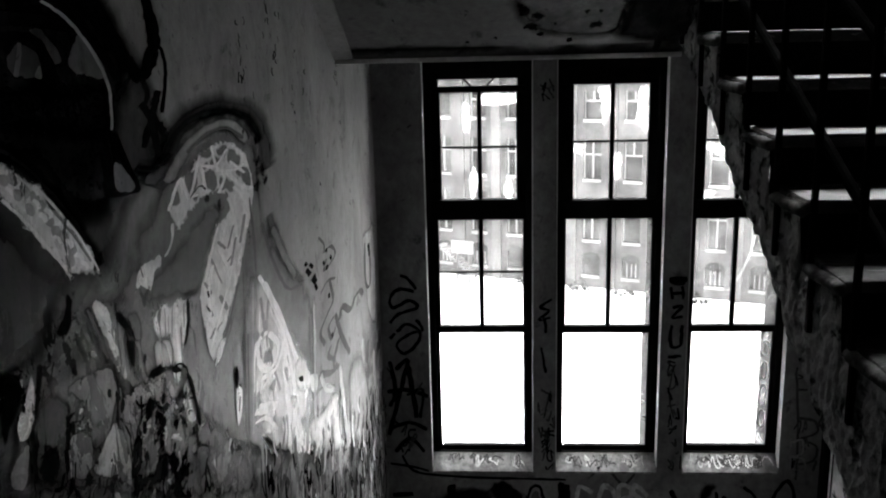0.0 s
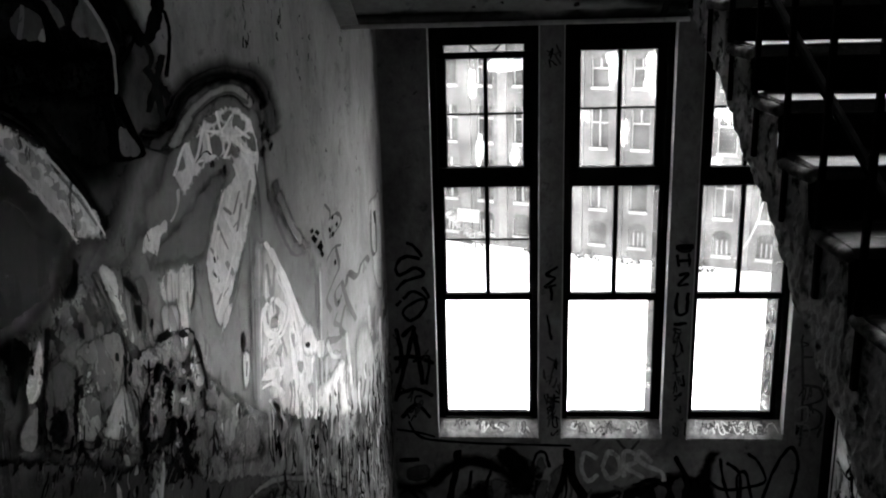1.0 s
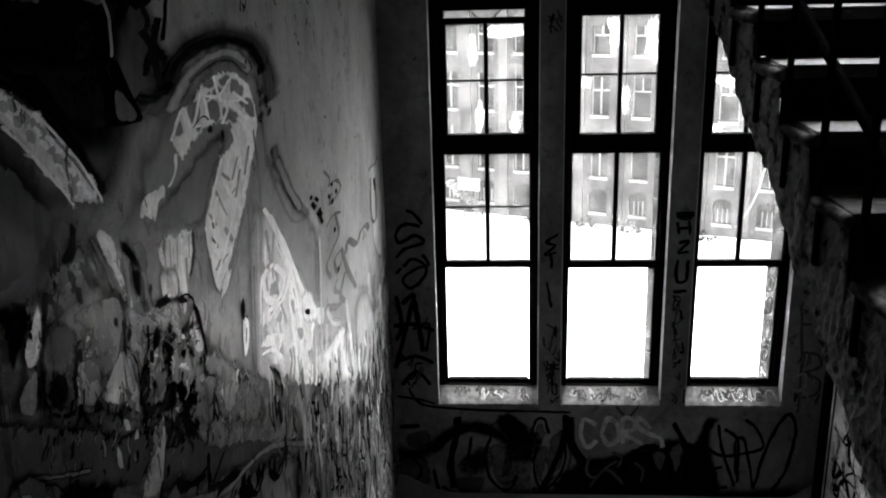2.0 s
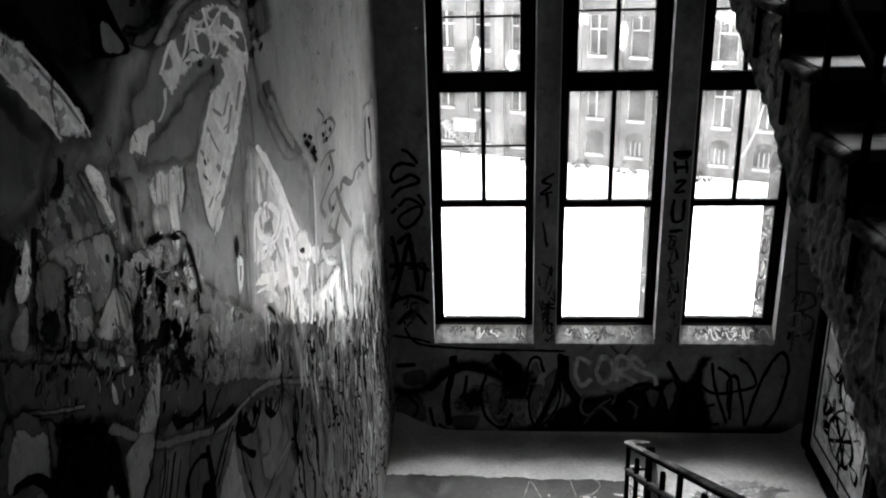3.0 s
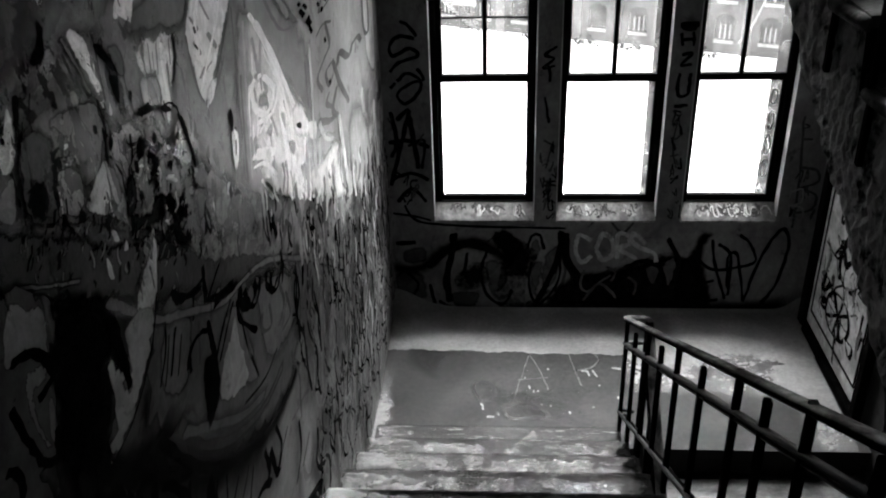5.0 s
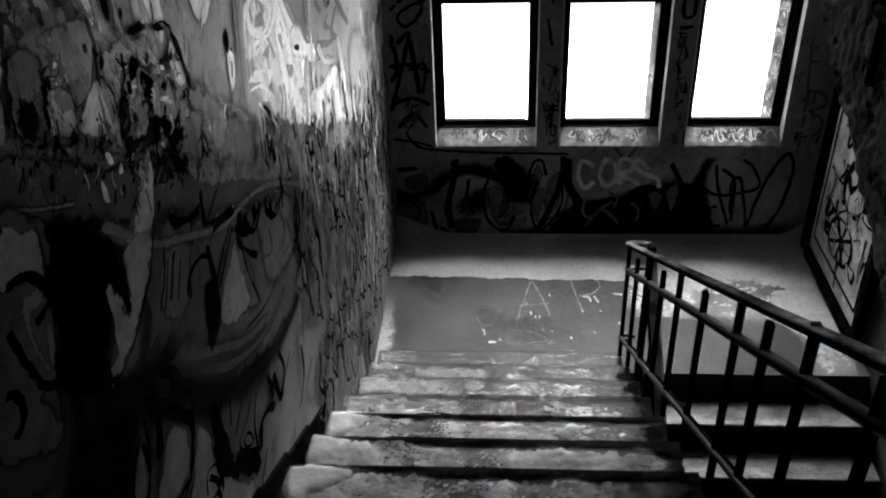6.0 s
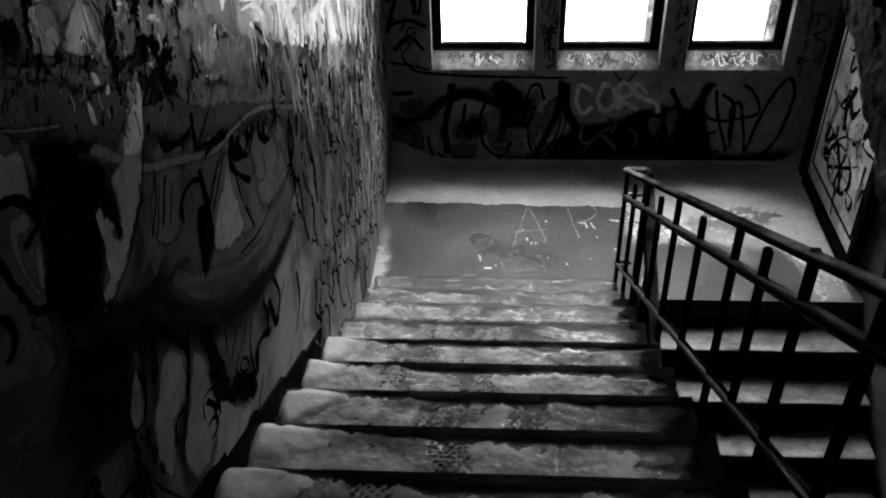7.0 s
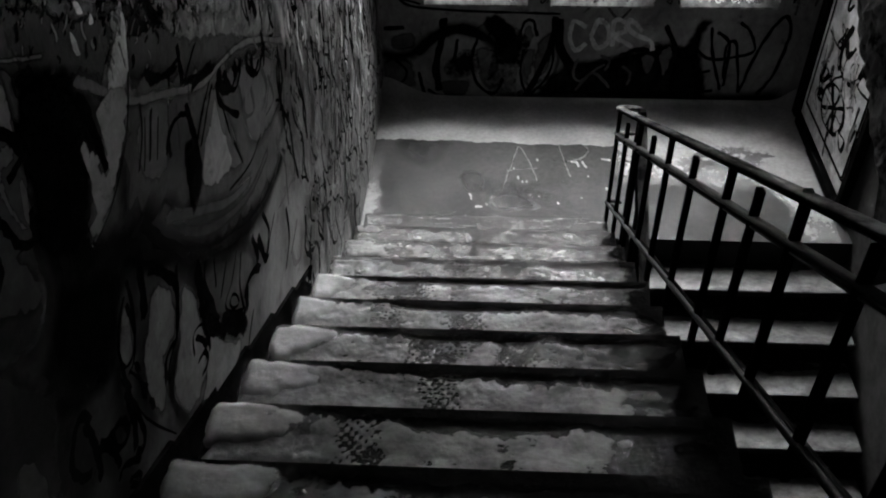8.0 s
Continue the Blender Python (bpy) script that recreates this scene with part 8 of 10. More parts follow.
stroke("west", "black", 0.023, 0.008, [(1.913, 2.595), (1.894, 2.591), (1.890, 2.578)])
stroke("west", "ground", 0.028, 0.009, [(2.048, 2.517), (2.038, 2.512), (2.021, 2.510)], True)
stroke("west", "dark", 0.016, 0.006, [(1.747, 2.776), (1.746, 2.765), (1.743, 2.756)])
stroke("west", "soot", 0.006, 0.002, [(1.653, 2.755), (1.649, 2.753), (1.652, 2.747)])
stroke("west", "body", 0.019, 0.006, [(2.043, 2.603), (2.020, 2.592), (2.010, 2.573)], True)
stroke("west", "dark", 0.006, 0.003, [(1.330, 2.888), (1.323, 2.877), (1.321, 2.862)])
stroke("west", "black", 0.007, 0.003, [(1.622, 2.854), (1.617, 2.840), (1.602, 2.832)])
stroke("west", "soot", 0.018, 0.006, [(1.999, 2.655), (1.995, 2.649), (1.983, 2.647)], True)
stroke("west", "dim", 0.013, 0.006, [(1.447, 2.931), (1.439, 2.925), (1.437, 2.916)])
stroke("west", "black", 0.011, 0.005, [(1.453, 2.874), (1.440, 2.866), (1.427, 2.859)])
stroke("west", "ground", 0.015, 0.007, [(1.421, 2.857), (1.417, 2.852), (1.408, 2.851)], True)
stroke("west", "dark", 0.005, 0.002, [(1.412, 2.839), (1.410, 2.832), (1.405, 2.826)])
stroke("west", "soot", 0.014, 0.006, [(1.518, 2.843), (1.497, 2.837), (1.481, 2.829)])
stroke("west", "body", 0.013, 0.005, [(1.613, 2.754), (1.605, 2.738), (1.610, 2.716)], True)
stroke("west", "dark", 0.015, 0.007, [(1.498, 2.821), (1.496, 2.817), (1.498, 2.809)])
stroke("west", "black", 0.010, 0.003, [(1.994, 2.584), (1.993, 2.570), (1.995, 2.555)])
stroke("west", "soot", 0.013, 0.005, [(1.876, 2.670), (1.875, 2.658), (1.856, 2.655)], True)
stroke("west", "dim", 0.008, 0.003, [(1.393, 2.933), (1.380, 2.930), (1.375, 2.923)])
stroke("west", "black", 0.004, 0.002, [(1.331, 2.983), (1.332, 2.974), (1.329, 2.967)])
stroke("west", "ground", 0.021, 0.006, [(2.159, 2.616), (2.146, 2.604), (2.117, 2.601)], True)
stroke("west", "dark", 0.014, 0.005, [(1.590, 2.782), (1.586, 2.775), (1.573, 2.773)])
stroke("west", "soot", 0.022, 0.007, [(2.007, 2.585), (1.996, 2.578), (2.002, 2.563)])
stroke("west", "body", 0.017, 0.007, [(1.568, 2.791), (1.556, 2.780), (1.537, 2.773)], True)
stroke("west", "dark", 0.013, 0.005, [(1.776, 2.623), (1.768, 2.620), (1.774, 2.609)])
stroke("west", "black", 0.027, 0.009, [(1.898, 2.657), (1.895, 2.653), (1.900, 2.644)])
stroke("west", "soot", 0.011, 0.005, [(1.425, 2.808), (1.410, 2.802), (1.400, 2.793)], True)
stroke("west", "dim", 0.012, 0.005, [(1.723, 2.735), (1.714, 2.730), (1.708, 2.724)])
stroke("west", "black", 0.010, 0.004, [(1.611, 2.870), (1.606, 2.868), (1.609, 2.863)])
stroke("west", "ground", 0.012, 0.006, [(1.330, 2.896), (1.330, 2.890), (1.327, 2.885)], True)
stroke("west", "dark", 0.009, 0.003, [(2.024, 2.583), (2.030, 2.558), (2.020, 2.540)])
stroke("west", "soot", 0.013, 0.006, [(1.550, 2.862), (1.546, 2.852), (1.541, 2.841)])
stroke("west", "body", 0.008, 0.004, [(1.396, 2.827), (1.392, 2.819), (1.387, 2.812)], True)
stroke("west", "dark", 0.013, 0.005, [(1.857, 2.611), (1.847, 2.606), (1.839, 2.601)])
stroke("west", "black", 0.020, 0.008, [(1.696, 2.712), (1.698, 2.694), (1.685, 2.683)])
stroke("west", "soot", 0.006, 0.003, [(1.365, 2.911), (1.354, 2.900), (1.345, 2.887)], True)
stroke("west", "dim", 0.013, 0.006, [(1.426, 2.869), (1.426, 2.865), (1.417, 2.865)])
stroke("west", "black", 0.007, 0.003, [(1.662, 2.784), (1.663, 2.779), (1.656, 2.779)])
stroke("west", "ground", 0.012, 0.005, [(1.369, 2.920), (1.365, 2.913), (1.354, 2.911)], True)
stroke("west", "dark", 0.009, 0.004, [(1.479, 2.749), (1.461, 2.747), (1.453, 2.738)])
stroke("west", "soot", 0.016, 0.006, [(1.692, 2.650), (1.672, 2.645), (1.655, 2.639)])
stroke("west", "body", 0.015, 0.007, [(1.532, 2.856), (1.516, 2.850), (1.507, 2.840)], True)
stroke("west", "dark", 0.015, 0.005, [(1.775, 2.734), (1.761, 2.730), (1.749, 2.725)])
stroke("west", "black", 0.010, 0.005, [(1.402, 2.918), (1.398, 2.917), (1.398, 2.914)])
stroke("west", "soot", 0.023, 0.008, [(1.998, 2.668), (1.983, 2.659), (1.975, 2.646)], True)
stroke("west", "dim", 0.005, 0.002, [(1.420, 2.899), (1.414, 2.895), (1.414, 2.887)])
stroke("west", "black", 0.009, 0.003, [(1.843, 2.696), (1.842, 2.676), (1.844, 2.654)])
stroke("west", "ground", 0.013, 0.005, [(1.845, 2.636), (1.823, 2.628), (1.802, 2.620)], True)
stroke("west", "dark", 0.006, 0.003, [(1.288, 2.913), (1.284, 2.908), (1.277, 2.904)])
stroke("west", "soot", 0.026, 0.009, [(1.881, 2.658), (1.863, 2.653), (1.855, 2.643)])
stroke("west", "body", 0.017, 0.007, [(1.633, 2.706), (1.626, 2.700), (1.629, 2.686)], True)
stroke("west", "dark", 0.007, 0.003, [(1.428, 2.913), (1.426, 2.905), (1.427, 2.896)])
stroke("west", "black", 0.010, 0.004, [(1.876, 2.641), (1.869, 2.639), (1.876, 2.630)])
stroke("west", "soot", 0.005, 0.002, [(1.388, 2.901), (1.391, 2.895), (1.386, 2.893)], True)
stroke("west", "dim", 0.014, 0.005, [(1.699, 2.697), (1.670, 2.694), (1.655, 2.683)])
stroke("west", "black", 0.029, 0.009, [(2.119, 2.554), (2.113, 2.536), (2.102, 2.521)])
stroke("west", "ground", 0.008, 0.003, [(1.697, 2.739), (1.682, 2.733), (1.675, 2.722)], True)
stroke("west", "dark", 0.008, 0.004, [(1.371, 2.870), (1.365, 2.860), (1.367, 2.845)])
stroke("west", "soot", 0.008, 0.004, [(1.489, 2.753), (1.494, 2.742), (1.488, 2.737)])
stroke("west", "body", 0.012, 0.005, [(1.484, 2.830), (1.478, 2.827), (1.475, 2.822)], True)
stroke("west", "dark", 0.009, 0.005, [(1.292, 2.916), (1.293, 2.909), (1.291, 2.903)])
stroke("west", "black", 0.012, 0.005, [(1.542, 2.774), (1.543, 2.768), (1.536, 2.766)])
stroke("west", "soot", 0.011, 0.005, [(1.339, 2.907), (1.338, 2.900), (1.331, 2.895)], True)
stroke("west", "dim", 0.015, 0.004, [(2.077, 2.623), (2.062, 2.608), (2.056, 2.588)])
stroke("west", "black", 0.015, 0.006, [(1.557, 2.801), (1.551, 2.800), (1.553, 2.795)])
stroke("west", "ground", 0.017, 0.006, [(1.861, 2.688), (1.855, 2.682), (1.841, 2.680)], True)
stroke("west", "dark", 0.013, 0.006, [(1.410, 2.908), (1.403, 2.901), (1.395, 2.894)])
stroke("west", "soot", 0.006, 0.003, [(1.288, 2.857), (1.281, 2.844), (1.278, 2.830)])
stroke("west", "trail", 0.020, 0.010, [(1.242, 2.885), (1.342, 2.829), (1.446, 2.778)], True)
stroke("west", "trail", 0.061, 0.019, [(1.515, 2.689), (1.609, 2.606), (1.717, 2.510), (1.868, 2.431), (2.046, 2.334), (2.176, 2.276), (2.344, 2.240), (2.524, 2.186), (2.779, 2.066), (3.245, 1.794), (3.760, 1.460)], True)
# west wall: drips under the painted bulge
stroke("west", "black", 0.038, 0.016, [(1.522, 2.204), (1.511, 2.145), (1.491, 2.090)])
stroke("west", "black", 0.028, 0.011, [(1.709, 2.045), (1.659, 1.977), (1.602, 1.906), (1.558, 1.893)])
stroke("west", "black", 0.024, 0.010, [(1.558, 1.893), (1.515, 1.881), (1.496, 1.848)])
stroke("west", "black", 0.019, 0.009, [(1.458, 2.232), (1.450, 2.171), (1.424, 2.110), (1.383, 2.074), (1.340, 2.093), (1.343, 2.146), (1.383, 2.190), (1.428, 2.211)])
stroke("west", "black", 0.050, 0.018, [(1.828, 1.944), (1.820, 1.836), (1.849, 1.722), (1.850, 1.670)])
stroke("west", "black", 0.021, 0.008, [(1.814, 1.709), (1.762, 1.673)])
stroke("west", "black", 0.020, 0.007, [(1.715, 1.789), (1.758, 1.768), (1.765, 1.711)])
stroke("west", "black", 0.029, 0.011, [(1.732, 1.764), (1.734, 1.693), (1.693, 1.678)])
stroke("west", "black", 0.013, 0.005, [(1.710, 1.821), (1.660, 1.744), (1.667, 1.643)])
stroke("west", "black", 0.011, 0.005, [(1.350, 2.066), (1.391, 1.960), (1.427, 1.831)])
stroke("west", "black", 0.022, 0.009, [(1.614, 2.098), (1.656, 2.065), (1.684, 2.011)])
stroke("west", "black", 0.018, 0.007, [(1.889, 1.898), (1.845, 1.854), (1.866, 1.746)])
stroke("west", "black", 0.019, 0.007, [(1.941, 1.849), (1.909, 1.769)])
stroke("west", "black", 0.024, 0.008, [(2.023, 1.759), (1.921, 1.712)])
stroke("west", "black", 0.017, 0.006, [(2.122, 1.714), (2.032, 1.672), (1.941, 1.664), (1.978, 1.597), (2.070, 1.511)])
stroke("west", "black", 0.023, 0.007, [(2.156, 1.674), (2.084, 1.597), (2.080, 1.480)])
stroke("west", "black", 0.021, 0.007, [(2.008, 1.638), (2.043, 1.603), (2.046, 1.565), (2.001, 1.587), (1.975, 1.633), (2.008, 1.638)])
stroke("west", "black", 0.061, 0.018, [(2.108, 1.472), (2.141, 1.541), (2.230, 1.525), (2.299, 1.470)])
stroke("west", "black", 0.048, 0.014, [(2.254, 1.508), (2.301, 1.525), (2.287, 1.628)])
stroke("west", "black", 0.046, 0.013, [(2.341, 1.580), (2.376, 1.445), (2.423, 1.429)])
stroke("west", "black", 0.035, 0.010, [(2.431, 1.603), (2.469, 1.494), (2.376, 1.445)])
stroke("west", "black", 0.031, 0.008, [(2.567, 1.489), (2.470, 1.467), (2.411, 1.440)])
stroke("west", "black", 0.029, 0.009, [(2.156, 1.421), (2.084, 1.392), (2.022, 1.353)])
stroke("west", "black", 0.036, 0.009, [(2.718, 1.391), (2.699, 1.264), (2.581, 1.196)])
stroke("west", "black", 0.031, 0.007, [(2.846, 1.225), (2.691, 1.183)])
patch("west", "black", [(1.898, 1.680), (2.075, 1.495), (2.076, 1.427), (2.002, 1.460), (1.868, 1.621)])
patch("west", "black", [(1.783, 1.851), (1.838, 1.743), (1.894, 1.599), (1.843, 1.606), (1.786, 1.739)])
patch("west", "black", [(1.378, 2.057), (1.396, 2.040), (1.392, 2.017), (1.372, 2.034)])
patch("west", "black", [(1.383, 1.978), (1.402, 1.959), (1.398, 1.935), (1.378, 1.954)])
patch("west", "black", [(1.402, 1.912), (1.422, 1.891), (1.417, 1.866), (1.396, 1.886)])
patch("west", "dim", [(1.181, 2.904), (1.315, 2.811), (1.239, 2.557), (1.174, 2.564), (1.205, 2.509), (1.162, 2.442), (0.984, 2.629)], 0.013)
patch("west", "mid", [(1.766, 2.686), (1.780, 2.665), (1.779, 2.631), (1.732, 2.560), (1.677, 2.494), (1.612, 2.451), (1.529, 2.410), (1.451, 2.392), (1.387, 2.393), (1.392, 2.422), (1.435, 2.443), (1.452, 2.528), (1.459, 2.571), (1.485, 2.599), (1.491, 2.581), (1.511, 2.504), (1.524, 2.466), (1.550, 2.539), (1.557, 2.603), (1.625, 2.597), (1.661, 2.638), (1.711, 2.650)], 0.005)
patch("west", "ash", [(1.783, 2.700), (1.795, 2.675), (1.785, 2.635), (1.718, 2.547), (1.645, 2.587), (1.632, 2.598), (1.670, 2.637), (1.726, 2.650), (1.728, 2.674), (1.763, 2.662)], 0.005)
stroke("west", "black", 0.014, 0.006, [(1.741, 2.569), (1.679, 2.492), (1.593, 2.435), (1.489, 2.398), (1.388, 2.390)])
stroke("west", "black", 0.030, 0.012, [(1.508, 2.664), (1.514, 2.605), (1.530, 2.540), (1.527, 2.470)])
patch("west", "black", [(1.403, 2.765), (1.492, 2.691), (1.511, 2.644), (1.497, 2.590), (1.440, 2.585), (1.443, 2.556), (1.454, 2.513), (1.443, 2.480), (1.401, 2.457), (1.365, 2.431), (1.311, 2.437), (1.225, 2.517), (1.227, 2.567), (1.255, 2.619), (1.251, 2.671), (1.282, 2.696), (1.289, 2.737), (1.317, 2.763), (1.358, 2.770)], 0.012)
patch("west", "mid", [(1.255, 2.843), (1.303, 2.812), (1.300, 2.783), (1.291, 2.758), (1.279, 2.735), (1.249, 2.760), (1.208, 2.777), (1.158, 2.798), (1.211, 2.871)], 0.004)
stroke("west", "black", 0.030, 0.017, [(1.176, 2.787), (1.218, 2.774), (1.254, 2.750), (1.276, 2.719), (1.273, 2.690), (1.243, 2.685), (1.216, 2.685)])
patch("west", "body", [(1.203, 2.747), (1.224, 2.743), (1.247, 2.728), (1.260, 2.709), (1.247, 2.698), (1.216, 2.703), (1.206, 2.683), (1.211, 2.629), (1.224, 2.583), (1.203, 2.599), (1.188, 2.651), (1.185, 2.700)], 0.002)
patch("west", "body", [(1.243, 2.661), (1.256, 2.653), (1.241, 2.606), (1.228, 2.582), (1.223, 2.614)], 0.002)
stroke("west", "black", 0.024, 0.014, [(1.142, 2.723), (1.151, 2.681), (1.167, 2.616), (1.191, 2.569), (1.224, 2.557), (1.241, 2.606)])
stroke("west", "black", 0.028, 0.018, [(1.086, 2.646), (1.115, 2.619), (1.104, 2.581), (1.068, 2.566)])
patch("west", "ash", [(1.558, 2.766), (1.569, 2.745), (1.573, 2.708), (1.553, 2.715), (1.547, 2.743)], 0.003)
patch("west", "ash", [(1.655, 2.750), (1.657, 2.726), (1.634, 2.734)], 0.003)
patch("west", "ash", [(1.599, 2.799), (1.622, 2.790), (1.627, 2.762), (1.604, 2.772)], 0.003)
stroke("west", "black", 0.026, 0.010, [(1.840, 2.272), (1.851, 2.315), (1.918, 2.325), (1.999, 2.294)])
patch("west", "black", [(1.955, 2.233), (2.017, 2.210), (2.025, 2.125), (1.973, 2.069), (1.882, 2.054), (1.884, 2.103), (1.906, 2.179)], 0.007)
stroke("west", "black", 0.023, 0.007, [(2.013, 2.313), (2.017, 2.257), (2.021, 2.200)])
stroke("west", "black", 0.025, 0.008, [(2.219, 2.241), (2.129, 2.203), (2.039, 2.161)])
patch("west", "mid", [(2.051, 2.144), (2.161, 2.177), (2.220, 2.207), (2.224, 2.119), (2.251, 2.019), (2.244, 1.948), (2.096, 1.995), (1.992, 2.062)], 0.008)
stroke("west", "black", 0.011, 0.004, [(1.760, 2.443), (1.727, 2.397), (1.684, 2.349)])
stroke("west", "black", 0.012, 0.004, [(1.827, 2.398), (1.763, 2.322)])
stroke("west", "black", 0.047, 0.012, [(2.332, 2.213), (2.348, 2.156), (2.403, 2.109), (2.470, 2.116), (2.497, 2.154)])
stroke("west", "black", 0.059, 0.018, [(2.065, 2.325), (2.174, 2.299), (2.274, 2.264)])
stroke("west", "black", 0.033, 0.011, [(1.832, 2.504), (1.911, 2.452), (2.005, 2.420)])
stroke("west", "black", 0.038, 0.009, [(2.618, 2.094), (2.611, 2.034), (2.682, 2.008), (2.739, 2.036)])
patch("west", "dark", [(0.967, 2.538), (1.064, 2.397), (1.123, 2.280), (1.069, 2.200), (0.980, 2.118), (0.824, 2.367)], 0.028)
patch("west", "ground", [(0.939, 2.302), (0.981, 2.266), (0.988, 2.195), (0.965, 2.141), (0.907, 2.235)], 0.007)
patch("west", "body", [(1.512, 2.101), (1.544, 2.120), (1.587, 2.096), (1.626, 2.050), (1.644, 1.998), (1.606, 1.925), (1.557, 1.913), (1.502, 1.918), (1.466, 1.836), (1.399, 1.835), (1.387, 1.934), (1.409, 2.026), (1.463, 2.061)], 0.016)
patch("west", "body", [(1.600, 1.891), (1.673, 1.957), (1.717, 1.973), (1.761, 1.918), (1.771, 1.857), (1.757, 1.793), (1.775, 1.721), (1.780, 1.645), (1.646, 1.635), (1.549, 1.661), (1.494, 1.756), (1.499, 1.815), (1.554, 1.858)], 0.019)
patch("west", "body", [(1.768, 1.728), (1.905, 1.554), (2.005, 1.443), (1.909, 1.421), (1.771, 1.455), (1.647, 1.572), (1.577, 1.638), (1.668, 1.632)], 0.019)
patch("west", "body", [(1.419, 2.196), (1.406, 2.123), (1.387, 2.089), (1.349, 2.081), (1.332, 2.116), (1.365, 2.167)], 0.004)
stroke("west", "black", 0.037, 0.016, [(1.548, 2.241), (1.527, 2.193), (1.504, 2.145), (1.476, 2.099)])
stroke("west", "black", 0.019, 0.008, [(1.423, 2.192), (1.425, 2.137), (1.408, 2.091), (1.377, 2.063), (1.342, 2.063)])
stroke("west", "black", 0.038, 0.015, [(1.560, 2.161), (1.615, 2.113), (1.664, 2.024), (1.670, 1.980)])
stroke("west", "black", 0.034, 0.014, [(1.681, 2.008), (1.635, 1.935), (1.580, 1.892)])
stroke("west", "black", 0.032, 0.013, [(1.594, 1.897), (1.538, 1.914), (1.499, 1.902), (1.490, 1.866)])
stroke("west", "black", 0.047, 0.018, [(1.808, 1.934), (1.794, 1.856), (1.780, 1.792), (1.782, 1.713)])
stroke("west", "black", 0.043, 0.016, [(1.790, 1.772), (1.810, 1.683), (1.853, 1.671)])
stroke("west", "black", 0.034, 0.013, [(1.775, 1.721), (1.759, 1.668)])
stroke("west", "black", 0.029, 0.011, [(1.672, 1.722), (1.724, 1.703), (1.726, 1.658), (1.671, 1.667)])
stroke("west", "black", 0.016, 0.006, [(1.660, 1.758), (1.678, 1.804), (1.718, 1.804), (1.765, 1.772)])
stroke("west", "black", 0.029, 0.011, [(1.695, 1.790), (1.736, 1.735), (1.743, 1.696)])
stroke("west", "black", 0.017, 0.008, [(1.372, 2.031), (1.378, 1.965), (1.374, 1.938)])
stroke("west", "black", 0.017, 0.008, [(1.388, 1.924), (1.393, 1.885)])
stroke("west", "black", 0.009, 0.004, [(1.307, 2.090), (1.329, 1.967), (1.361, 1.868), (1.446, 1.709)])
stroke("west", "black", 0.019, 0.009, [(1.332, 2.116), (1.322, 2.076), (1.328, 2.026)])
patch("west", "black", [(1.756, 1.852), (1.808, 1.780), (1.866, 1.669), (1.832, 1.644), (1.772, 1.701), (1.755, 1.774)], 0.007)
patch("west", "black", [(1.365, 1.987), (1.383, 1.967), (1.377, 1.943), (1.359, 1.957)])
patch("west", "black", [(1.385, 1.926), (1.404, 1.905), (1.397, 1.879), (1.378, 1.895)])
# west wall: tag above the skirting
stroke("west", "black", 0.027, 0.016, [(1.162, 2.137), (1.142, 2.174), (1.109, 2.177), (1.072, 2.154), (1.057, 2.114), (1.075, 2.068), (1.100, 2.053)])
stroke("west", "black", 0.031, 0.018, [(1.140, 2.156), (1.143, 2.098), (1.133, 2.045), (1.120, 2.004)])
stroke("west", "black", 0.024, 0.014, [(1.143, 2.049), (1.191, 2.040), (1.222, 2.025)])
stroke("west", "black", 0.034, 0.019, [(1.159, 2.069), (1.182, 2.021), (1.190, 1.977), (1.192, 1.943)])
stroke("west", "black", 0.027, 0.014, [(1.253, 2.018), (1.215, 2.030), (1.201, 1.999), (1.227, 1.967), (1.263, 1.965), (1.266, 1.997), (1.253, 2.018)])
stroke("west", "black", 0.034, 0.016, [(1.309, 2.050), (1.301, 2.002), (1.289, 1.948), (1.266, 1.899)])
stroke("west", "black", 0.030, 0.015, [(1.311, 2.044), (1.320, 1.946), (1.315, 1.887), (1.291, 1.868), (1.262, 1.893)])
stroke("west", "black", 0.022, 0.011, [(1.169, 1.923), (1.196, 1.929), (1.238, 1.893), (1.267, 1.859)])
stroke("west", "black", 0.026, 0.014, [(1.200, 1.876), (1.224, 1.857), (1.240, 1.829), (1.222, 1.833), (1.199, 1.865)])
# west wall: scratches and chips high on the plaster
rnd = random.Random(15)
for y0, z0, n, tall in ((3.1, 3.73, 9, 0.05), (3.2, 3.66, 8, 0.09), (3.16, 3.58, 5, 0.05), (2.77, 3.65, 9, 0.06), (2.75, 3.55, 5, 0.05), (3.4, 3.46, 5, 0.05), (3.66, 3.48, 4, 0.06), (3.45, 3.58, 3, 0.03), (4.25, 3.7, 5, 0.05), (4.37, 3.57, 6, 0.08), (4.31, 3.48, 3, 0.04), (4.4, 3.17, 6, 0.1), (2.95, 3.4, 4, 0.05), (3.8, 3.1, 3, 0.05), (4.6, 2.9, 4, 0.08)):
    for k in range(n):
        y, z, h = y0 + rnd.gauss(0, 0.035), z0 + rnd.gauss(0, tall), rnd.uniform(0.006, 0.03)
        stroke("west", ("hole", "dim", "soot")[k % 3], rnd.uniform(0.006, 0.018), rnd.uniform(0.003, 0.006), [(y, z), (y + rnd.uniform(-0.012, 0.012), z - h * 0.5), (y + rnd.uniform(-0.015, 0.015), z - h)])
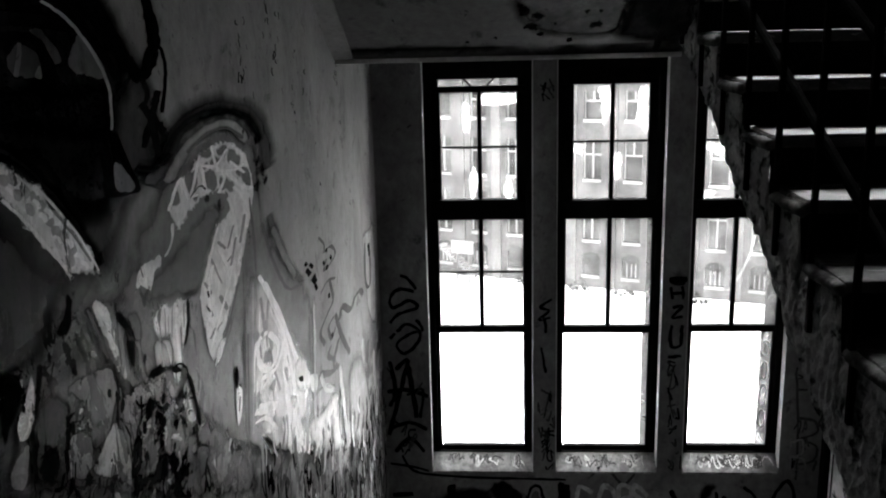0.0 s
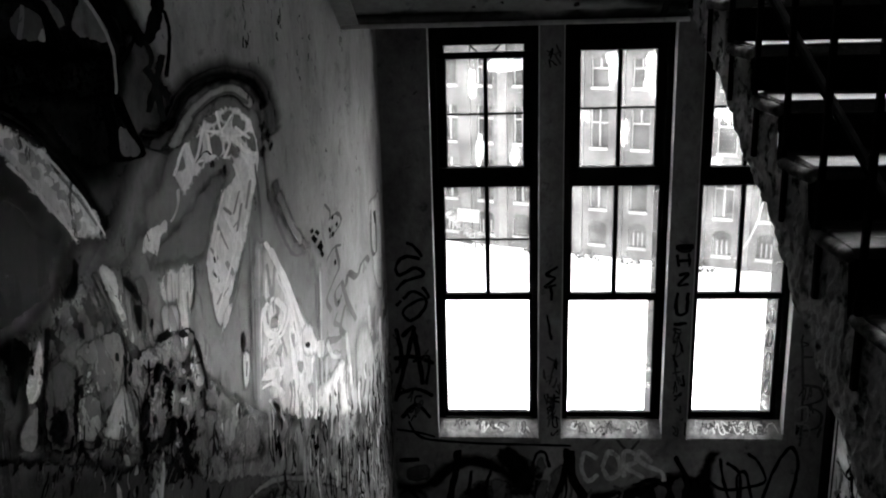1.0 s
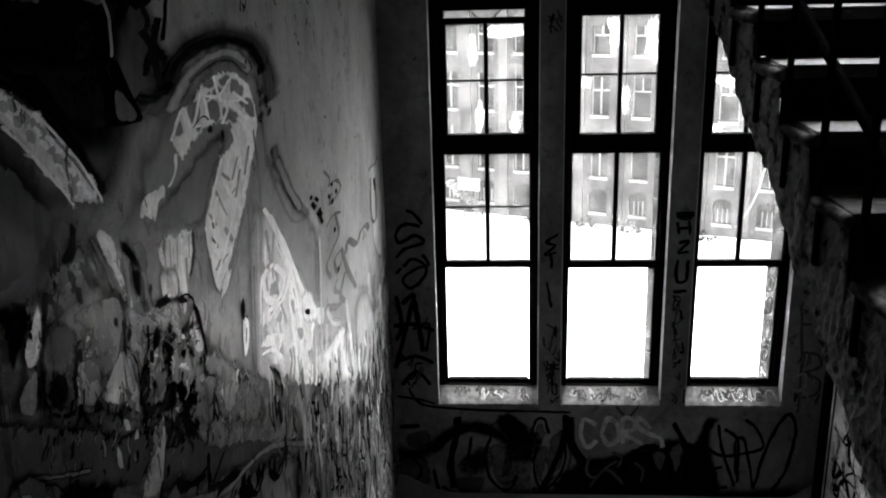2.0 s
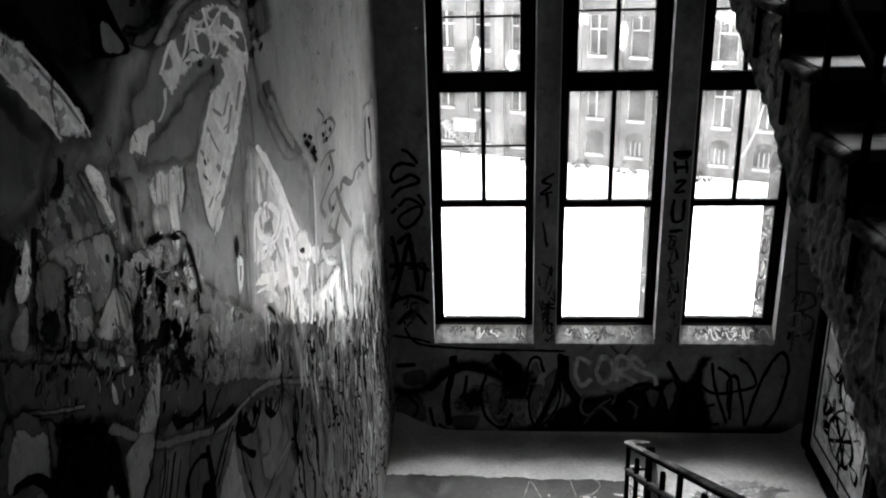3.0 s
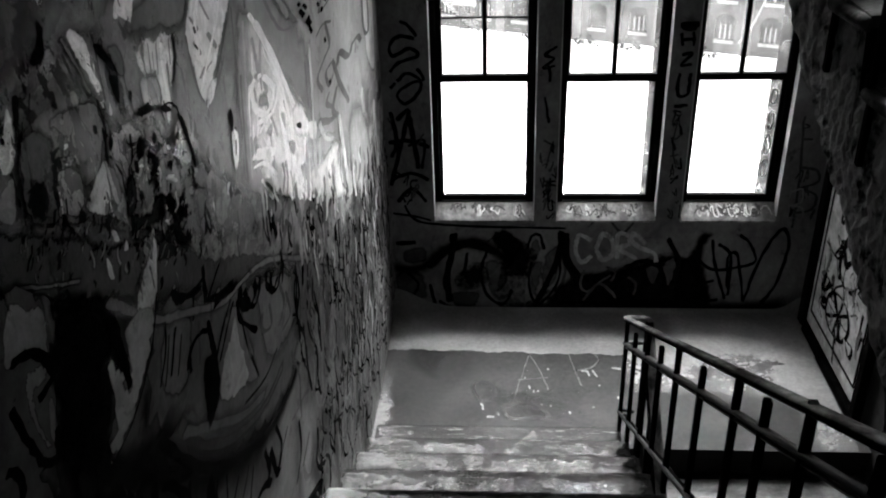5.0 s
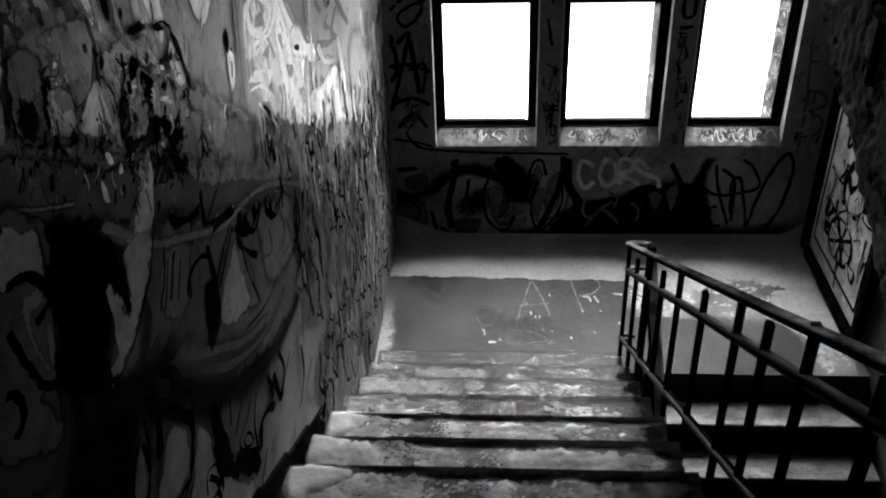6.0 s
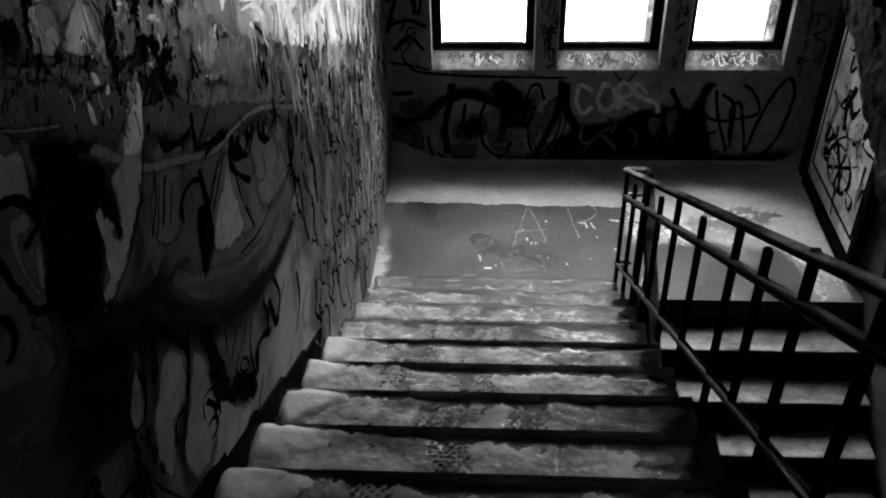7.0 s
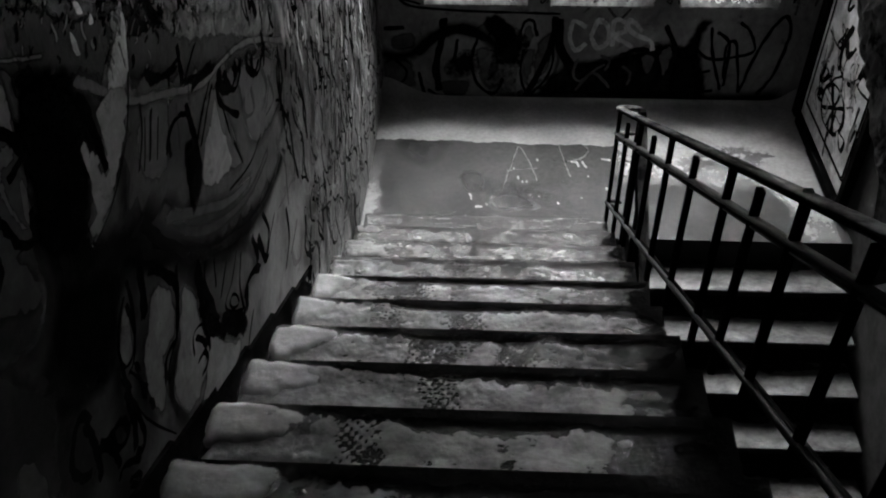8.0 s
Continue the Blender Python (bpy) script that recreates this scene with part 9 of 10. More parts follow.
# window wall: old smears and lettering under the windows
patch("north", "dim", [(-0.692, 0.504), (-0.551, 0.528), (-0.547, 0.413), (-0.697, 0.403)], 0.017)
patch("north", "dim", [(-0.762, 0.318), (-0.579, 0.320), (-0.546, 0.106), (-0.751, 0.128)], 0.027)
patch("north", "ground", [(-0.114, 0.575), (-0.015, 0.643), (-0.035, 0.485), (-0.106, 0.485)], 0.013)
patch("north", "ground", [(0.186, 0.509), (0.232, 0.599), (0.265, 0.510), (0.219, 0.418)], 0.013)
patch("north", "ground", [(-0.123, 0.416), (0.013, 0.394), (0.030, 0.231), (-0.075, 0.158)], 0.022)
patch("north", "ground", [(0.184, 0.372), (0.283, 0.419), (0.267, 0.233), (0.228, 0.161)], 0.017)
patch("north", "ground", [(0.301, 0.487), (0.398, 0.533), (0.385, 0.281), (0.308, 0.186), (0.266, 0.289)], 0.021)
patch("north", "dim", [(-0.360, 0.156), (-0.177, 0.157), (-0.190, 0.047), (-0.342, 0.045)], 0.018)
stroke("north", "ground", 0.028, 0.033, [(-0.099, 0.229), (-0.035, 0.111), (0.038, 0.136)])
stroke("north", "ground", 0.024, 0.028, [(0.173, 0.325), (0.241, 0.138), (0.348, 0.177)])
stroke("north", "dim", 0.024, 0.028, [(0.398, 0.510), (0.444, 0.328), (0.389, 0.163)])
patch("north", "soot", [(0.484, 0.305), (0.875, 0.377), (1.180, 0.470), (1.324, 0.380), (1.374, 0.063), (0.454, 0.034), (0.291, 0.042)], 0.034)
patch("north", "smear", [(0.447, 0.234), (0.874, 0.400), (1.178, 0.492), (1.348, 0.335), (1.400, 0.045), (0.413, 0.024), (0.169, 0.031), (0.249, 0.138)])
patch("north", "smear", [(0.024, 0.508), (0.102, 0.599), (0.242, 0.464), (0.166, 0.232), (0.149, 0.031), (-0.014, 0.039), (-0.035, 0.230)])
patch("north", "smear", [(-0.337, 0.298), (-0.155, 0.416), (-0.108, 0.229), (-0.299, 0.171)])
patch("north", "black", [(-0.082, 0.607), (0.012, 0.678), (0.142, 0.545), (0.064, 0.454), (-0.019, 0.508)], 0.017)
stroke("north", "black", 0.076, 0.087, [(-0.776, 0.356), (-0.565, 0.366), (-0.392, 0.519), (-0.224, 0.566), (-0.067, 0.508), (0.065, 0.399)], True)
stroke("north", "black", 0.060, 0.068, [(-0.537, 0.367), (-0.384, 0.506), (-0.217, 0.557), (-0.067, 0.498)])
stroke("north", "black", 0.053, 0.060, [(-0.342, 0.641), (-0.353, 0.506), (-0.398, 0.274), (-0.379, 0.074)])
stroke("north", "black", 0.024, 0.028, [(-0.249, 0.488), (-0.276, 0.299)])
stroke("north", "black", 0.025, 0.029, [(-0.461, 0.083), (-0.364, 0.016)])
stroke("north", "black", 0.031, 0.036, [(-0.750, 0.558), (-0.605, 0.568)])
stroke("north", "black", 0.024, 0.027, [(0.170, 0.518), (0.200, 0.617), (0.254, 0.626), (0.288, 0.510)])
stroke("north", "black", 0.020, 0.022, [(-0.676, 0.860), (-0.591, 0.738), (-0.348, 0.703), (0.043, 0.687), (0.432, 0.680)])
stroke("north", "black", 0.048, 0.055, [(0.401, 0.662), (0.381, 0.419), (0.230, 0.042)])
stroke("north", "black", 0.063, 0.073, [(0.433, 0.645), (0.452, 0.420), (0.566, 0.235)])
# soft black line that darkens the foot of the wall
stroke("north", "black", 0.088, 0.106, [(-0.405, 0.015), (-0.117, -0.021), (0.251, 0.013), (0.778, 0.019), (1.417, 0.035), (2.006, 0.061)], True)
stroke("north", "black", 0.041, 0.048, [(-0.199, -0.012), (0.251, 0.013), (1.257, 0.033)])
stroke("north", "ground", 0.020, 0.023, [(0.577, 0.352), (0.551, 0.235), (0.601, 0.170), (0.693, 0.255), (0.761, 0.307)])
stroke("north", "dim", 0.020, 0.023, [(0.726, 0.376), (0.792, 0.330), (0.764, 0.256)])
patch("north", "dim", [(0.994, 0.359), (1.069, 0.397), (1.099, 0.314), (1.051, 0.230)], 0.009)
patch("north", "dim", [(1.117, 0.379), (1.181, 0.461), (1.211, 0.379), (1.177, 0.231), (1.129, 0.240)], 0.008)
patch("north", "black", [(1.355, 0.649), (1.438, 0.649), (1.396, 0.471), (1.478, 0.055), (1.241, 0.043), (1.215, 0.334), (1.299, 0.516)], 0.021)
stroke("north", "black", 0.035, 0.042, [(0.875, 0.377), (0.970, 0.423), (1.090, 0.378), (1.141, 0.240), (1.093, 0.099)])
stroke("north", "black", 0.032, 0.038, [(0.603, 0.306), (0.693, 0.094), (0.805, 0.237), (0.893, 0.097)])
stroke("north", "dim", 0.020, 0.023, [(0.881, 0.294), (0.939, 0.239), (0.930, 0.144)])
stroke("north", "black", 0.039, 0.046, [(1.130, 0.604), (1.222, 0.425), (1.200, 0.241)])
stroke("north", "dim", 0.024, 0.028, [(0.573, 0.093), (0.686, 0.236), (0.812, 0.120)])
stroke("north", "black", 0.024, 0.029, [(-0.106, 0.507), (-0.155, 0.323), (-0.108, 0.134), (0.006, 0.058), (0.066, 0.184)])
stroke("north", "black", 0.020, 0.023, [(0.203, 0.418), (0.187, 0.232), (0.250, 0.061), (0.387, 0.234), (0.400, 0.465)])
stroke("north", "black", 0.029, 0.034, [(-0.522, 0.226), (-0.487, 0.034)])
stroke("north", "black", 0.021, 0.024, [(-0.681, 0.319), (-0.603, 0.225), (-0.648, 0.129)])
stroke("north", "ground", 0.015, 0.018, [(0.586, 0.689), (0.658, 0.777)])
stroke("north", "dim", 0.019, 0.022, [(0.737, 0.734), (0.819, 0.646), (0.891, 0.726)])
# window wall: tag beside the first window
stroke("north", "black", 0.026, 0.027, [(-0.643, 2.124), (-0.593, 2.100), (-0.544, 2.031)])
stroke("north", "black", 0.026, 0.027, [(-0.552, 2.016), (-0.654, 2.032), (-0.715, 1.971), (-0.696, 1.906), (-0.590, 1.955), (-0.540, 1.905), (-0.660, 1.863), (-0.722, 1.801)])
stroke("north", "black", 0.026, 0.027, [(-0.550, 1.824), (-0.508, 1.754), (-0.598, 1.723), (-0.683, 1.652), (-0.633, 1.589), (-0.548, 1.660), (-0.531, 1.746), (-0.611, 1.793), (-0.680, 1.739)])
stroke("north", "black", 0.022, 0.024, [(-0.726, 1.692), (-0.688, 1.731)])
stroke("north", "black", 0.034, 0.036, [(-0.697, 1.474), (-0.612, 1.541), (-0.681, 1.293), (-0.753, 1.005)])
stroke("north", "black", 0.031, 0.033, [(-0.756, 1.317), (-0.627, 1.333), (-0.484, 1.285)])
stroke("north", "black", 0.038, 0.040, [(-0.620, 1.533), (-0.589, 1.333), (-0.565, 1.130)])
stroke("north", "black", 0.027, 0.029, [(-0.752, 1.047), (-0.619, 1.097), (-0.499, 1.048)])
stroke("north", "black", 0.034, 0.036, [(-0.733, 1.534), (-0.702, 1.333), (-0.745, 1.211)])
stroke("north", "black", 0.031, 0.033, [(-0.719, 0.881), (-0.616, 0.981), (-0.519, 0.881)])
stroke("north", "black", 0.023, 0.024, [(-0.628, 1.293), (-0.521, 1.333), (-0.542, 1.130)])
stroke("north", "black", 0.019, 0.021, [(-0.761, 0.796), (-0.607, 0.772), (-0.492, 0.739)])
stroke("north", "dark", 0.010, 0.010, [(0.254, 3.322), (0.322, 3.287)])
stroke("north", "dark", 0.014, 0.013, [(0.271, 3.261), (0.278, 3.219)])
stroke("north", "dark", 0.011, 0.012, [(0.318, 1.293), (0.282, 1.131)])
stroke("north", "dark", 0.015, 0.016, [(0.297, 1.049), (0.312, 0.885)])
stroke("north", "dark", 0.011, 0.012, [(1.116, 1.490), (1.142, 1.372), (1.107, 1.332)])
stroke("north", "dark", 0.011, 0.012, [(1.089, 1.213), (1.147, 1.229)])
stroke("north", "dark", 0.010, 0.011, [(-0.538, 3.090), (-0.567, 3.077)])
stroke("north", "dark", 0.015, 0.016, [(0.266, 1.333), (0.333, 1.293)])
stroke("north", "dark", 0.011, 0.012, [(1.117, 1.451), (1.101, 1.293), (1.136, 1.132)])
patch("north", "soot", [(1.094, 2.101), (1.172, 2.086), (1.167, 2.045), (1.089, 2.053)])
stroke("north", "dark", 0.014, 0.016, [(0.301, 1.017), (0.278, 1.000), (0.297, 1.017), (0.274, 1.049)])
stroke("north", "soot", 0.015, 0.016, [(0.315, 1.050), (0.316, 0.967), (0.308, 0.984), (0.315, 1.062)])
stroke("north", "dim", 0.012, 0.012, [(0.334, 1.184), (0.315, 1.111), (0.304, 1.123)])
stroke("north", "black", 0.013, 0.015, [(0.353, 1.041), (0.301, 1.025), (0.357, 1.000)])
stroke("north", "dark", 0.013, 0.014, [(0.282, 1.029), (0.270, 1.066), (0.267, 0.988), (0.248, 1.062)])
stroke("north", "soot", 0.008, 0.009, [(0.354, 0.873), (0.327, 0.897), (0.305, 0.881), (0.327, 0.947)])
stroke("north", "dim", 0.009, 0.009, [(0.331, 0.798), (0.358, 0.802), (0.335, 0.756)])
stroke("north", "black", 0.013, 0.015, [(0.327, 0.901), (0.339, 0.827), (0.312, 0.827), (0.301, 0.930)])
stroke("north", "dark", 0.011, 0.012, [(0.244, 1.244), (0.259, 1.163), (0.244, 1.232), (0.244, 1.176)])
stroke("north", "soot", 0.010, 0.011, [(0.353, 1.151), (0.357, 1.070), (0.327, 1.090), (0.357, 1.058), (0.338, 1.135)])
stroke("north", "dim", 0.012, 0.013, [(0.271, 0.880), (0.289, 0.910), (0.293, 0.885), (0.275, 0.818), (0.290, 0.893)])
stroke("north", "black", 0.011, 0.011, [(0.343, 0.798), (0.309, 0.756), (0.297, 0.781)])
stroke("north", "dark", 0.010, 0.011, [(0.304, 1.029), (0.308, 0.926), (0.297, 1.025), (0.286, 0.963)])
stroke("north", "soot", 0.016, 0.017, [(0.293, 0.980), (0.271, 0.951), (0.305, 0.939), (0.304, 0.972), (0.271, 0.914)])
stroke("north", "dim", 0.011, 0.012, [(0.263, 1.151), (0.281, 1.163), (0.300, 1.159)])
stroke("north", "black", 0.009, 0.010, [(0.326, 1.325), (0.322, 1.248), (0.322, 1.301), (0.330, 1.293), (0.330, 1.236)])
stroke("north", "dark", 0.011, 0.012, [(1.143, 0.818), (1.141, 0.760), (1.111, 0.781), (1.133, 0.789), (1.109, 0.835)])
stroke("north", "soot", 0.012, 0.013, [(1.133, 1.521), (1.085, 1.529), (1.123, 1.478), (1.088, 1.435), (1.100, 1.529)])
stroke("north", "dim", 0.010, 0.011, [(1.120, 1.148), (1.104, 1.100), (1.116, 1.169)])
stroke("north", "black", 0.016, 0.017, [(1.155, 1.205), (1.172, 1.132), (1.146, 1.136)])
stroke("north", "dark", 0.012, 0.013, [(1.174, 0.897), (1.167, 0.872), (1.155, 0.888)])
stroke("north", "soot", 0.014, 0.015, [(1.124, 1.257), (1.092, 1.336), (1.095, 1.340)])
stroke("north", "dim", 0.010, 0.011, [(1.127, 1.177), (1.150, 1.149), (1.130, 1.197)])
stroke("north", "black", 0.008, 0.009, [(1.126, 1.076), (1.112, 1.161), (1.107, 1.092), (1.111, 1.096), (1.101, 1.068)])
stroke("north", "dark", 0.011, 0.012, [(1.150, 0.929), (1.152, 0.982), (1.158, 0.929), (1.127, 0.962)])
stroke("north", "soot", 0.012, 0.014, [(1.192, 0.806), (1.190, 0.860), (1.193, 0.765), (1.193, 0.773)])
stroke("north", "dim", 0.008, 0.009, [(1.119, 1.490), (1.122, 1.502), (1.096, 1.419), (1.086, 1.494)])
stroke("north", "black", 0.010, 0.011, [(1.153, 1.356), (1.128, 1.439), (1.160, 1.372)])
stroke("north", "dark", 0.009, 0.010, [(1.114, 1.439), (1.088, 1.435), (1.137, 1.509), (1.099, 1.455), (1.130, 1.490)])
stroke("north", "soot", 0.015, 0.017, [(1.105, 1.051), (1.149, 1.056), (1.152, 1.076), (1.106, 1.015)])
stroke("north", "dark", 0.011, 0.011, [(0.339, 3.300), (0.336, 3.320), (0.339, 3.280), (0.315, 3.358), (0.339, 3.280)])
stroke("north", "soot", 0.011, 0.011, [(0.271, 3.244), (0.271, 3.267), (0.319, 3.232)])
stroke("north", "dim", 0.012, 0.012, [(0.326, 3.266), (0.339, 3.239), (0.308, 3.297), (0.339, 3.303)])
stroke("north", "black", 0.012, 0.012, [(0.271, 3.288), (0.288, 3.335), (0.278, 3.271)])
stroke("north", "dark", 0.010, 0.011, [(-0.797, 0.771), (-0.812, 0.703), (-0.824, 0.792)])
stroke("north", "soot", 0.016, 0.017, [(-0.575, 1.043), (-0.621, 1.039), (-0.623, 0.989)])
stroke("north", "dim", 0.010, 0.011, [(-0.547, 1.349), (-0.519, 1.385), (-0.563, 1.301)])
stroke("north", "black", 0.016, 0.017, [(-0.717, 1.142), (-0.723, 1.101), (-0.739, 1.072), (-0.692, 1.088), (-0.734, 1.109)])
stroke("north", "dark", 0.014, 0.015, [(-0.766, 1.154), (-0.816, 1.150), (-0.800, 1.170), (-0.771, 1.228)])
stroke("north", "soot", 0.011, 0.011, [(-0.655, 0.856), (-0.638, 0.902), (-0.623, 0.889), (-0.624, 0.960)])
stroke("north", "dim", 0.014, 0.015, [(-0.590, 0.944), (-0.626, 0.914), (-0.588, 1.006), (-0.569, 1.002), (-0.613, 0.935)])
stroke("north", "black", 0.009, 0.009, [(-0.653, 1.002), (-0.635, 1.080), (-0.672, 1.026), (-0.644, 1.047)])
stroke("north", "dark", 0.011, 0.012, [(-0.753, 1.494), (-0.739, 1.462), (-0.730, 1.514)])
stroke("north", "soot", 0.015, 0.016, [(-0.662, 0.877), (-0.683, 0.927), (-0.644, 0.931), (-0.627, 0.981)])
stroke("north", "dark", 0.009, 0.010, [(2.022, 0.928), (2.002, 0.997), (1.992, 0.993), (2.002, 0.949)])
stroke("north", "soot", 0.010, 0.011, [(1.974, 0.871), (1.952, 0.830), (1.945, 0.818)])
stroke("north", "dim", 0.011, 0.013, [(1.971, 1.029), (1.980, 1.058), (1.990, 1.126), (1.998, 1.054), (1.979, 1.070)])
stroke("north", "black", 0.009, 0.010, [(1.953, 1.021), (1.958, 1.114), (1.918, 1.053)])
stroke("north", "dark", 0.010, 0.011, [(1.920, 1.406), (1.951, 1.418), (1.918, 1.438)])
stroke("north", "soot", 0.015, 0.016, [(1.989, 0.924), (1.994, 0.912), (1.980, 0.957)])
stroke("north", "dim", 0.012, 0.013, [(2.079, 0.835), (2.062, 0.769), (2.066, 0.761), (2.081, 0.815)])
stroke("north", "black", 0.016, 0.018, [(1.937, 0.830), (1.926, 0.777), (1.918, 0.847)])
stroke("north", "dim", 0.018, 0.020, [(1.907, 1.488), (1.944, 1.053), (1.954, 0.686)])
stroke("north", "dim", 0.018, 0.020, [(1.931, 1.134), (2.041, 1.114), (2.069, 1.034), (1.956, 0.981)])
stroke("north", "dim", 0.018, 0.020, [(1.956, 0.981), (2.069, 0.933), (2.061, 0.831), (1.961, 0.802)])
stroke("north", "dim", 0.018, 0.020, [(1.911, 1.332), (1.990, 1.332)])
# window wall: tags
stroke("north", "ash", 0.036, 0.043, [(0.614, 0.584), (0.526, 0.628), (0.508, 0.512), (0.551, 0.412), (0.619, 0.467)])
stroke("north", "ash", 0.036, 0.046, [(0.648, 0.513), (0.681, 0.629), (0.744, 0.603), (0.767, 0.487), (0.699, 0.432), (0.648, 0.513)])
stroke("north", "ash", 0.036, 0.043, [(0.797, 0.441), (0.793, 0.630), (0.867, 0.621), (0.871, 0.559), (0.811, 0.523), (0.933, 0.442)])
stroke("north", "ash", 0.034, 0.038, [(0.987, 0.560), (0.904, 0.639), (0.884, 0.595), (0.942, 0.533), (1.046, 0.488), (1.068, 0.416)])
stroke("north", "black", 0.023, 0.029, [(1.378, 0.606), (1.342, 0.472), (1.461, 0.359), (1.652, 0.384), (1.746, 0.430), (1.691, 0.563), (1.615, 0.633)])
stroke("north", "black", 0.024, 0.027, [(1.432, 0.597), (1.478, 0.382), (1.574, 0.114)])
stroke("north", "black", 0.024, 0.027, [(1.478, 0.562), (1.573, 0.464), (1.587, 0.143)])
stroke("north", "black", 0.023, 0.027, [(1.593, 0.152), (1.554, 0.428), (1.593, 0.496), (1.631, 0.429), (1.702, 0.096)])
stroke("north", "black", 0.026, 0.030, [(1.702, 0.096), (1.769, 0.430), (1.865, 0.652), (1.920, 0.661), (1.952, 0.520), (1.909, 0.248), (1.826, 0.079)])
stroke("north", "black", 0.020, 0.024, [(1.388, 0.244), (1.394, 0.103), (1.527, 0.114)])
stroke("north", "black", 0.020, 0.024, [(1.388, 0.244), (1.479, 0.268)])
stroke("north", "black", 0.023, 0.022, [(0.331, 1.957), (0.258, 1.904), (0.316, 1.880), (0.251, 1.819), (0.324, 1.834)])
stroke("north", "black", 0.023, 0.022, [(0.291, 1.823), (0.291, 1.726)])
stroke("north", "black", 0.021, 0.024, [(0.266, 1.629), (0.296, 1.452)])
stroke("north", "black", 0.039, 0.042, [(1.073, 2.079), (1.186, 2.086)])
stroke("north", "black", 0.022, 0.024, [(1.089, 2.034), (1.099, 1.951)])
stroke("north", "black", 0.022, 0.024, [(1.160, 2.041), (1.170, 1.951)])
stroke("north", "black", 0.022, 0.024, [(1.091, 1.989), (1.169, 1.996)])
stroke("north", "black", 0.024, 0.024, [(1.101, 1.894), (1.165, 1.905), (1.103, 1.830), (1.167, 1.837)])
stroke("north", "black", 0.024, 0.024, [(1.098, 1.780), (1.099, 1.638), (1.160, 1.645), (1.166, 1.780)])
stroke("north", "black", 0.024, 0.026, [(1.084, 1.560), (1.170, 1.568)])
stroke("north", "mid", 0.018, 0.021, [(1.902, 0.994), (1.910, 0.759)])
stroke("north", "mid", 0.014, 0.015, [(1.911, 0.956), (1.976, 0.976), (1.982, 0.879), (1.916, 0.858), (1.991, 0.840), (2.003, 0.760), (1.919, 0.767)])
# dark patches, deepest by the well and along the slab, and chipped plaster on the underside of the flight above
patch("soffit", "soot", [(0.469, 3.771), (0.779, 3.786), (0.888, 4.317), (0.568, 4.312), (0.504, 4.120)], 0.050)
patch("soffit", "dark", [(0.047, 3.823), (0.524, 3.845), (0.560, 4.256), (0.153, 4.237)], 0.060)
patch("soffit", "soot", [(-0.660, 4.315), (0.051, 4.327), (0.841, 4.334), (0.860, 4.422), (-0.701, 4.393)], 0.020)
patch("soffit", "hole", [(0.087, 4.018), (0.130, 4.012), (0.147, 4.070), (0.098, 4.085)])
patch("soffit", "hole", [(0.142, 4.070), (0.195, 4.064), (0.212, 4.107), (0.163, 4.122)])
patch("soffit", "hole", [(0.185, 4.055), (0.223, 4.040), (0.211, 4.099)])
patch("soffit", "hole", [(0.112, 4.155), (0.162, 4.148), (0.177, 4.202), (0.126, 4.209)])
patch("soffit", "hole", [(-0.165, 4.056), (-0.131, 4.041), (-0.107, 4.050), (-0.148, 4.091)])
patch("soffit", "hole", [(-0.032, 4.257), (-0.006, 4.249), (-0.011, 4.286)])
patch("soffit", "hole", [(-0.162, 4.289), (-0.130, 4.281), (-0.142, 4.319)])
patch("soffit", "hole", [(0.398, 4.159), (0.445, 4.135), (0.464, 4.215), (0.425, 4.222)])
patch("soffit", "hole", [(0.437, 4.067), (0.455, 4.059), (0.454, 4.093)])
patch("soffit", "hole", [(0.478, 4.207), (0.522, 4.164), (0.523, 4.245)])
patch("soffit", "hole", [(0.237, 4.151), (0.273, 4.144), (0.261, 4.179)])
patch("soffit", "hole", [(0.309, 4.291), (0.338, 4.273), (0.331, 4.311)])
patch("soffit", "hole", [(0.535, 4.079), (0.569, 4.064), (0.568, 4.140)])
patch("soffit", "hole", [(0.178, 4.239), (0.208, 4.222), (0.200, 4.267)])
patch("soffit", "hole", [(0.369, 4.064), (0.392, 4.048), (0.391, 4.090)])
patch("soffit", "hole", [(-0.468, 4.076), (-0.461, 4.138), (-0.480, 4.164)])
# landing door: marker scribbles
stroke("door", "black", 0.050, 0.017, [(4.764, 0.516), (4.826, 0.556), (4.909, 0.566), (4.998, 0.555), (5.067, 0.520), (5.118, 0.463), (5.133, 0.395), (5.101, 0.335), (5.034, 0.294), (4.946, 0.286), (4.856, 0.302), (4.790, 0.339), (4.745, 0.395), (4.734, 0.460), (4.764, 0.516)])
stroke("door", "black", 0.054, 0.017, [(5.090, 0.338), (4.769, 0.533)])
stroke("door", "black", 0.056, 0.019, [(5.022, 0.540), (4.830, 0.315)])
stroke("door", "black", 0.033, 0.011, [(5.096, 0.427), (4.761, 0.425)])
stroke("door", "black", 0.036, 0.011, [(4.885, 0.554), (4.956, 0.283)])
stroke("door", "black", 0.034, 0.011, [(5.090, 0.476), (4.888, 0.454), (4.873, 0.306)])
stroke("door", "black", 0.047, 0.015, [(5.313, 0.761), (5.081, 0.757), (5.006, 0.950)])
stroke("door", "black", 0.056, 0.019, [(4.986, 0.954), (5.051, 0.752), (4.960, 0.657), (4.780, 0.691), (4.631, 0.901)])
stroke("door", "black", 0.045, 0.015, [(5.010, 0.859), (4.950, 0.772), (4.871, 0.881)])
stroke("door", "black", 0.062, 0.019, [(5.219, 0.582), (5.241, 0.436), (5.131, 0.545), (5.224, 0.559)])
